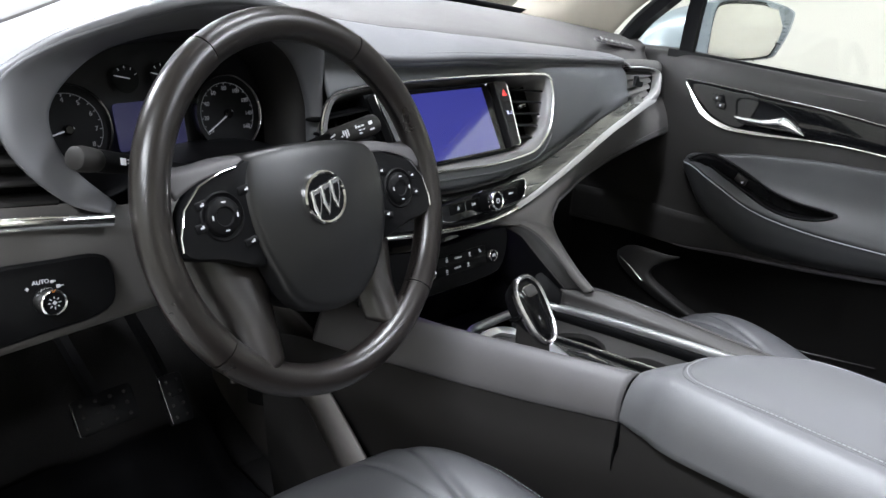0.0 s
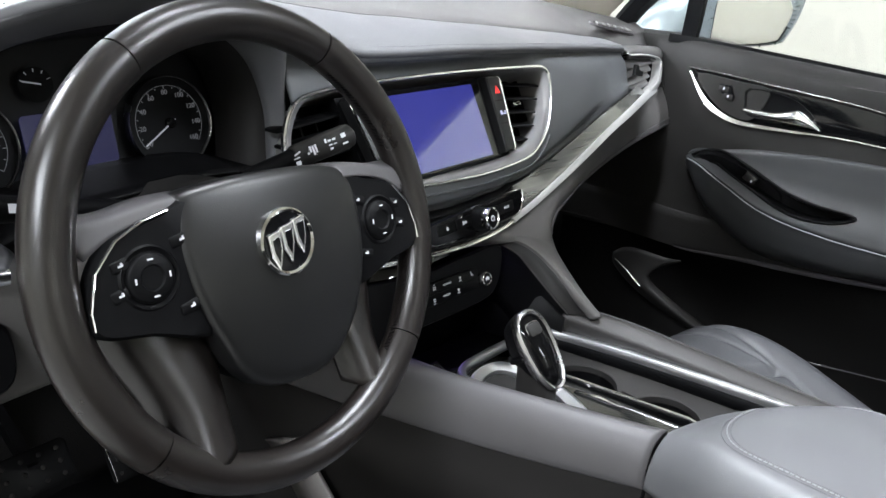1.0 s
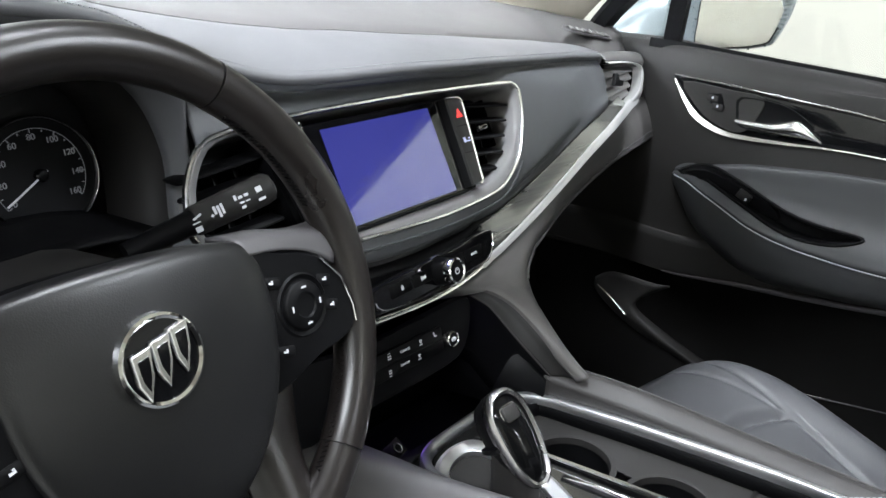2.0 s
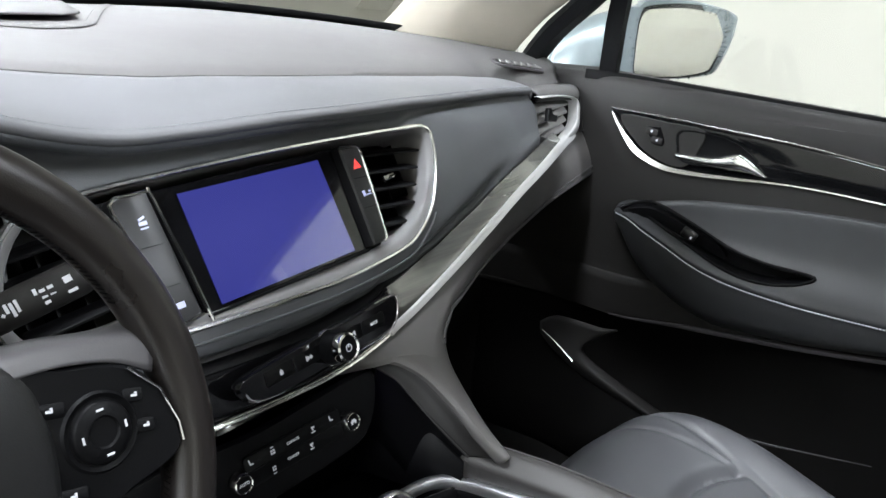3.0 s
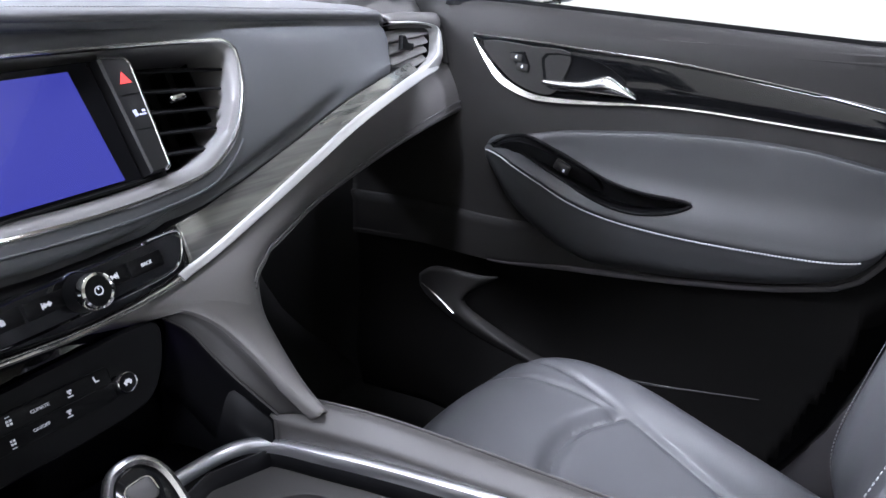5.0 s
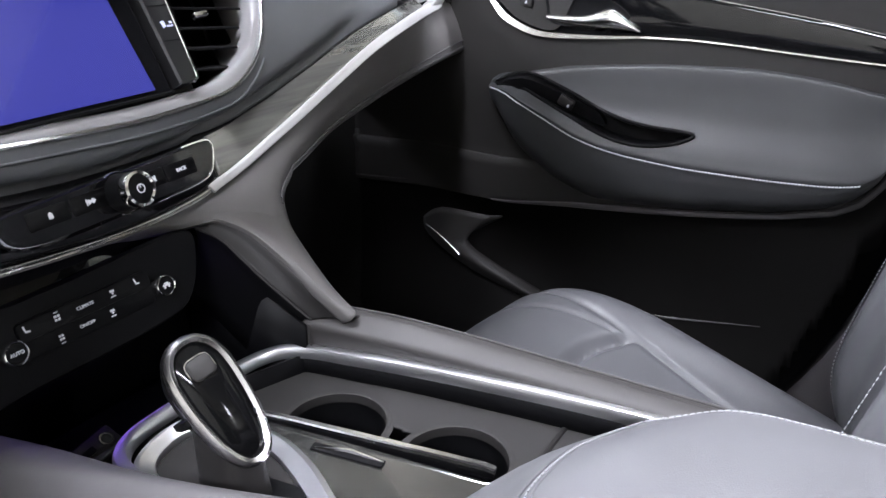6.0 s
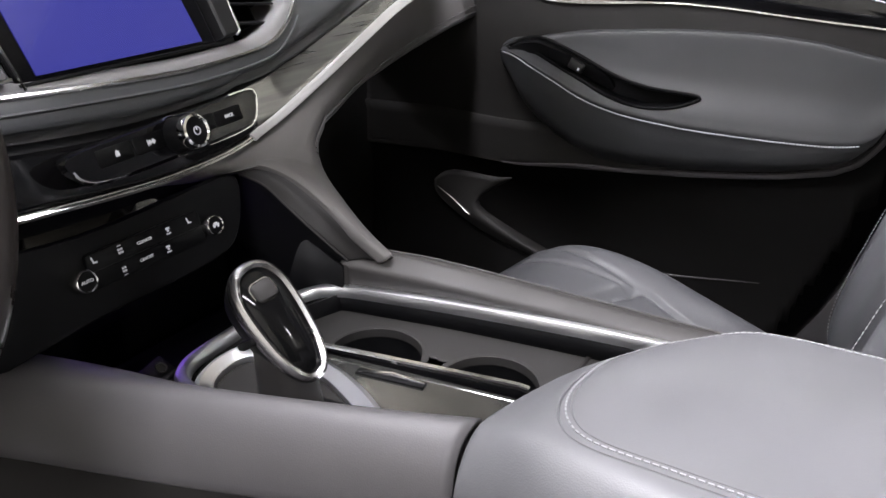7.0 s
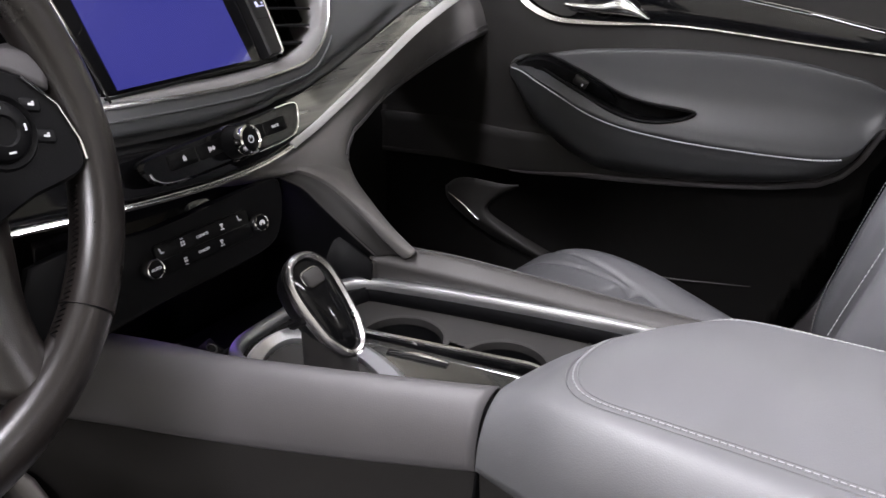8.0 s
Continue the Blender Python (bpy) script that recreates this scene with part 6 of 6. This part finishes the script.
frit = grid([[a + Vector((0, -0.012, 0.002)), a.lerp(b, 0.045) + Vector((0, -0.008, 0.003))] for a, b in zip(catmull(bx, 4), catmull(tx, 4))])
tagged(part("trim_windscreen_edge", frit, BLACK, solid=0.002), "black lower edge band of the windscreen", "windscreen trim", kind="structure")
body = loft([[(x, 0.8, 0.82 - 0.1 * abs(x) ** 3), (x, 1.2, 0.8 - 0.1 * abs(x) ** 3), (x, 1.7, 0.7 - 0.15 * abs(x) ** 3), (x, 1.85, 0.5)] for x in (-0.85, -0.5, 0.0, 0.5, 0.85)])
hood = tagged(part("car_bonnet", body, PAINT, solid=0.01), "pale silver-blue car bonnet beyond the windscreen", "bonnet", kind="structure")
wiper = thing("wiper", "black wiper arm resting at the windscreen base", "wiper")
part("arm", sweep(catmull([(0.2, 0.86, 0.878), (0.42, 0.86, 0.884), (0.5, 0.86, 0.89), (0.62, 0.84, 0.874)], 5), circle(0.005, 8)), BLACK, wiper)
part("blade", sweep(catmull([(-0.3, 0.83, 0.882), (0.0, 0.85, 0.884), (0.3, 0.855, 0.88), (0.6, 0.82, 0.868)], 5), circle(0.004, 6, 0.007)), BLACK, wiper)
part("bracket", loft([[(0.42, 0.85, 0.88), (0.45, 0.85, 0.895), (0.53, 0.85, 0.895), (0.58, 0.85, 0.876)], [(0.42, 0.87, 0.88), (0.45, 0.87, 0.896), (0.53, 0.87, 0.896), (0.58, 0.87, 0.876)]]), BLACK, wiper, solid=0.006)

# ---- door mirror ----
MM = facing((0.95, 0.1, 0.8), (0.25, -1, 0), (0, 0, 1))
mirror = thing("door_mirror", "silver-blue door mirror wet with rain drops", "door mirror", MM)
shell = flat_smooth([(-0.092, 0.0867), (-0.0763, 0.0999), (-0.0417, 0.1026), (0.0088, 0.0989), (0.0588, 0.0877), (0.081, 0.0778), (0.0862, 0.0666), (0.0801, 0.0278), (0.0652, -0.0124), (0.052, -0.0282), (0.0024, -0.0393), (-0.0708, -0.0429), (-0.1368, -0.0363), (-0.1563, 0.0069), (-0.1433, 0.0591), (-0.1129, 0.0851)][::-1], 4)
rows = [[(x * f + o, y * f + 0.03 * (1 - f), w) for x, y in shell] for f, o, w in ((0.0, -0.05, 0.0), (0.5, -0.03, 0.0), (0.97, 0.0, 0.001), (1.0, 0.0, -0.004), (1.02, -0.01, -0.03), (0.95, -0.03, -0.08), (0.7, -0.06, -0.12), (0.3, -0.08, -0.135), (0.0, -0.08, -0.137))]
part("shell", grid(rows, closed_u=True), PAINT, mirror)
part("neck", loft([[(-0.15, -0.03, 0.0), (-0.15, 0.03, -0.02), (-0.15, 0.06, -0.07)], [(-0.19, -0.04, 0.03), (-0.19, 0.02, 0.0), (-0.18, 0.05, -0.05)], [(-0.24, -0.05, 0.09), (-0.24, -0.01, 0.05), (-0.22, 0.03, -0.02)]]), PAINT, mirror, solid=0.02)
glass_out = flat_smooth([(-0.0824, 0.0003), (-0.0813, 0.0512), (-0.0749, 0.0753), (-0.0549, 0.0837), (0.0005, 0.0862), (0.0504, 0.0789), (0.0688, 0.0699), (0.0696, 0.0546), (0.0654, 0.0224), (0.055, -0.0077), (0.0418, -0.0235), (-0.0183, -0.0353), (-0.0765, -0.0336)][::-1], 4)
part("gasket", slab([(x * 1.04, (y - 0.025) * 1.09 + 0.027) for x, y in glass_out], 0.009), BLACK, mirror, m=pose(0, 0, 0.002, -4, 9, 0))
part("mirror_glass", slab(glass_out, 0.0022), mat("mirror_silver", (0.5, 0.49, 0.46), 0.22, metal=1.0, vary=0, rough_vary=0), mirror, "clear mirror glass", m=pose(0, 0, 0.012, -4, 9, 0), smooth=False)
md = bmesh.new()
for k in range(420):
    x, y = glass_out[rnd.randrange(len(glass_out))]
    f = rnd.uniform(0.95, 1.12)
    r = rnd.choice((0.0012, 0.0016, 0.0022))
    bmesh.ops.create_icosphere(md, subdivisions=1, radius=1, matrix=Matrix.Translation((x * f, (y - 0.025) * f + 0.025, 0.005 if f < 1.04 else 0.0018)) @ Matrix.Diagonal((r, r, r * 0.6, 1)))
part("rain_drops", md, WATER, mirror, "small rain drops round the mirror edge")
# ---- grille in the dash top ----
COVER = [ob for ob in bpy.data.objects if ob.name.startswith("upper_cover") and ob.parent == dash][0]
speaker = thing("dash_speaker", "grey speaker grille panel let into the dash top", "speaker")
rows = []
for i in range(13):
    y = 0.487 + 0.17 * i / 12
    right = 0.0 + 0.03 * min(1, ((y - 0.487) / 0.03)) ** 0.5 + 0.3 * (y - 0.487)
    row = [drop_on(COVER, (-0.3 + (right + 0.3) * j / 16, y, 1.1)) for j in range(17)]
    rows.append([q + Vector((0, 0, 0.0068)) for q in row])
part("grille", grid(rows), mat("grey_grille_cloth", (0.05, 0.047, 0.047), 0.85, grain=0.8, grain_scale=700), speaker, solid=0.002, offset=1.0)
lip = [drop_on(COVER, (x, y, 1.1)) for x, y in flat_smooth([(-0.3, 0.452), (-0.16, 0.45), (-0.088, 0.443), (-0.042, 0.432), (0.014, 0.458), (0.06, 0.53), (0.12, 0.63), (0.16, 0.68)], 5, False)]
part("rim", sweep([q + Vector((0, 0, 0.0066)) for q in lip], [(-0.006, -0.006), (-0.003, -0.0032), (0.002, -0.0032), (0.008, -0.006)]), TOP, speaker)
# ---- seats ----
def groove(d, w=0.006):
    return math.exp(-(d / w) ** 2)


def seat_cushion(name, parent, x0, x1, front, back, zf, zb, slope_x, roll, right_bolster=True):
    """Cushion with raised bolsters, a front roll and stitched seams."""
    n, m = 170, 160
    rows = []
    for i in range(n + 1):
        f = i / n
        row = []
        for j in range(m + 1):
            g = j / m
            t = 2 * g - 1
            s = max(0.0, (f - 0.0))
            edge = 1 - abs(t) ** 4
            nose = (1 - abs(t) ** 2.2 * 0.22)
            y = back + (front - back) * f * (1.0 if f < 0.7 else 1.0) - (1 - nose) * (front - back) * f * 0.55
            x = x0 + (x1 - x0) * g + slope_x * (y - front) + (0 if f < 0.8 else -(t * 0.02 * ((f - 0.8) / 0.2) ** 2))
            z = zb + (zf - zb) * f
            drop = max(0, (f - 0.55) / 0.45)
            z -= roll * (0.35 * drop ** 2 + 0.65 * (1 - math.sqrt(max(0, 1 - drop ** 4))))
            z -= 0.06 * abs(t) ** 6
            z += 0.014 * math.exp(-((abs(t) - 0.74) / 0.2) ** 2)
            ts = 0.4 + 0.6 * (f - 0.46) if f > 0.2 else 0.244
            z -= 0.005 * groove(abs(t) - ts, 0.03) * min(1, max(0, (0.97 - f) / 0.1))
            inner = min(1, max(0, (ts - abs(t)) / 0.05))
            z -= 0.013 * groove(f - 0.652 + 0.25 * t * t, 0.02) * inner
            z += 0.002 * inner * (1 if f > 0.652 - 0.25 * t * t else 0.0)
            z -= 0.003 * groove(abs(t) - 0.43 + 0.05 * (f - 0.8), 0.02) * (1 if f > 0.6 else 0)
            row.append(Vector((x, y, z)))
        rows.append(row)
    ob = part(name, grid(rows), SEAT, parent, "smooth dark leather cushion with stitched seams", solid=0.006)
    return ob, rows


seat = thing("passenger_seat", "dark slate leather passenger seat with stitched seams", "car seat")
cush, rows = seat_cushion("cushion", seat, 0.205, 0.66, 0.012, -0.56, 0.35, 0.13, -0.1, 0.16)
edge_r = [r[-8] + Vector((0, 0, 0.001)) for r in rows[:150:3]]
stitches("edge_stitching", edge_r, 0.006, seat, 0.001)
base_rows = [[r[0], r[0] + Vector((0.01, 0, -0.08)), r[0] + Vector((0.02, 0, -0.16))] for r in rows]
part("side_left", grid(base_rows), SEAT, seat, solid=0.004)
part("side_right", grid([[r[-1], r[-1] + Vector((-0.005, 0, -0.08)), r[-1] + Vector((-0.02, 0, -0.16))] for r in rows]), SEAT, seat, solid=0.004)
part("front_skirt", grid([rows[-1], [p + Vector((0, -0.02, -0.1)) for p in rows[-1]]]), PLASTIC, seat, solid=0.004)
part("seat_base", box(0.2, -0.52, 0.0, 0.62, -0.12, 0.1), BLACK, seat, smooth=False)
back = []
for k, (h, y, w) in enumerate(((0.13, -0.5, 0.235), (0.22, -0.475, 0.245), (0.36, -0.5, 0.25), (0.55, -0.55, 0.25), (0.75, -0.61, 0.235), (0.9, -0.66, 0.19))):
    cx = 0.475
    y -= 0.02
    back.append([(cx - w, y - 0.1, h), (cx - w, y - 0.02, h), (cx - w * 0.85, y + 0.02, h), (cx - w * 0.55, y - 0.012, h), (cx, y - 0.018, h), (cx + w * 0.55, y - 0.012, h), (cx + w * 0.85, y + 0.02, h), (cx + w, y - 0.02, h), (cx + w, y - 0.1, h)])
bk = part("backrest", loft(back, 4, 5), SEAT, seat, "dark leather backrest", solid=0.006)
part("backrest_shell", loft([[(0.2, y - 0.1, h), (0.44, y - 0.14, h), (0.68, y - 0.1, h)] for h, y in ((0.13, -0.5), (0.5, -0.54), (0.9, -0.66))]), PLASTIC, seat, solid=0.006)
bs = [Vector(r[2]) + Vector((0.004, 0.006, 0)) for r in back]
stitches("back_stitching", catmull(bs, 8), 0.006, seat, 0.0)
bs = [Vector(r[6]) + Vector((0.012, 0.002, 0)) for r in back]
stitches("back_stitching", catmull(bs, 8), 0.006, seat, 0.0)

seat = thing("driver_seat", "dark slate leather driver seat with stitched seams", "car seat")
cush, rows = seat_cushion("cushion", seat, -0.66, -0.142, 0.0, -0.56, 0.36, 0.25, -0.1, 0.11)
part("side_right", grid([[r[-1], r[-1] + Vector((-0.005, 0, -0.08)), r[-1] + Vector((-0.02, 0, -0.18))] for r in rows]), SEAT, seat, solid=0.004)
part("front_skirt", grid([rows[-1], [p + Vector((0, -0.02, -0.1)) for p in rows[-1]]]), PLASTIC, seat, solid=0.004)
stitches("edge_stitching", [r[-9] + Vector((0, 0, 0.001)) for r in rows[40:160:3]], 0.006, seat, 0.001)
part("seat_base", box(-0.6, -0.5, 0.0, -0.22, -0.1, 0.1), BLACK, seat, smooth=False)

# ---- driver footwell ----
brake = thing("brake_pedal", "black rubber brake pedal with small studs", "pedal", facing((-0.502, 0.25, 0.325), (1, 0.05, 0), (0, 0.55, 0.83)))
part("pad", slab(rounded(0.086, 0.052, 0.008), 0.008, 0.002), BLACK, brake)
part("metal_edge", sweep([(-0.042, 0.022, 0.008), (-0.042, -0.024, 0.008)], circle(0.001, 6)), STEEL, brake, "thin metal edge")
for i in range(4):
    for j in range(3):
        part("stud", lathe([(0.0, 0.0016), (0.0022, 0.001), (0.003, 0)], 10), PLASTIC, brake, "small dull stud", m=pose(-0.03 + 0.02 * i, -0.016 + 0.016 * j, 0.008))
part("arm", sweep([(0.0, 0.0, 0.0), (0.0, 0.06, -0.04), (0.0, 0.2, -0.12), (0.0, 0.3, -0.3)], [(-0.006, -0.012), (-0.006, 0.012), (0.006, 0.012), (0.006, -0.012)]), BLACK, brake)
gas = thing("accelerator_pedal", "narrow black accelerator pedal with metal edge", "pedal", facing((-0.402, 0.25, 0.305), (1, 0.05, 0), (0, 0.5, 0.86)))
part("pad", slab(rounded(0.036, 0.075, 0.006), 0.008, 0.002), BLACK, gas)
part("metal_edge", sweep([(-0.017, 0.034, 0.008), (-0.016, -0.034, 0.008)], circle(0.0009, 6)), STEEL, gas, "thin metal edge")
for i in range(2):
    for j in range(4):
        part("stud", lathe([(0.0, 0.0014), (0.002, 0.001), (0.0026, 0)], 10), PLASTIC, gas, "small dull stud", m=pose(-0.008 + 0.016 * i, -0.027 + 0.018 * j, 0.008))
part("arm", sweep([(0.0, 0.0, 0.0), (0.0, 0.08, -0.03), (0.0, 0.25, -0.12), (0.0, 0.32, -0.3)], [(-0.005, -0.01), (-0.005, 0.01), (0.005, 0.01), (0.005, -0.01)]), BLACK, gas)
mat_rows = []
for i in range(31):
    y = -0.25 + 0.75 * i / 30
    mat_rows.append([Vector((-0.68 + 0.44 * j / 24, y, 0.012 + (0.016 if j in (0, 24) or i in (0, 30) else 0.0) + (0.004 if j in (8, 9, 15, 16) else 0.0) + (max(0, y - 0.4) * 0.6))) for j in range(25)])
tagged(part("floor_mat", grid(mat_rows), BLACK, solid=0.006), "black ribbed rubber floor mat", "floor mat")
kick = thing("kick_panel", "dark carpeted tunnel side with a grey metal strip", "trim panel")
part("carpet_side", loft([[(-0.16, 0.6, 0.0), (-0.18, 0.6, 0.2), (-0.2, 0.6, 0.4)], [(-0.16, 0.2, 0.0), (-0.18, 0.25, 0.2), (-0.2, 0.3, 0.4)], [(-0.13, -0.1, 0.0), (-0.15, 0.0, 0.15), (-0.17, 0.1, 0.3)]]), mat("tunnel_carpet", (0.026, 0.0225, 0.021), 0.95, grain=1.0, grain_scale=500, vary=0.3, vary_scale=90), kick, solid=0.01)
part("metal_strip", grid([[(-0.23, 0.175, 0.285), (-0.23, 0.1, 0.325)], [(-0.226, 0.167, 0.278), (-0.226, 0.094, 0.317)], [(-0.226, 0.072, 0.201), (-0.226, 0.008, 0.252)], [(-0.226, -0.02, 0.115), (-0.226, -0.08, 0.175)]]), mat("grey_metal", (0.12, 0.11, 0.105), 0.5, metal=0.2), kick, "plain grey metal strip", solid=0.006)
part("vent_pad", slab(rounded(0.04, 0.07, 0.008), 0.006, 0.002), BLACK, kick, m=facing((-0.2, 0.36, 0.2), (0.5, -0.9, 0), (0.1, 0, 1)))
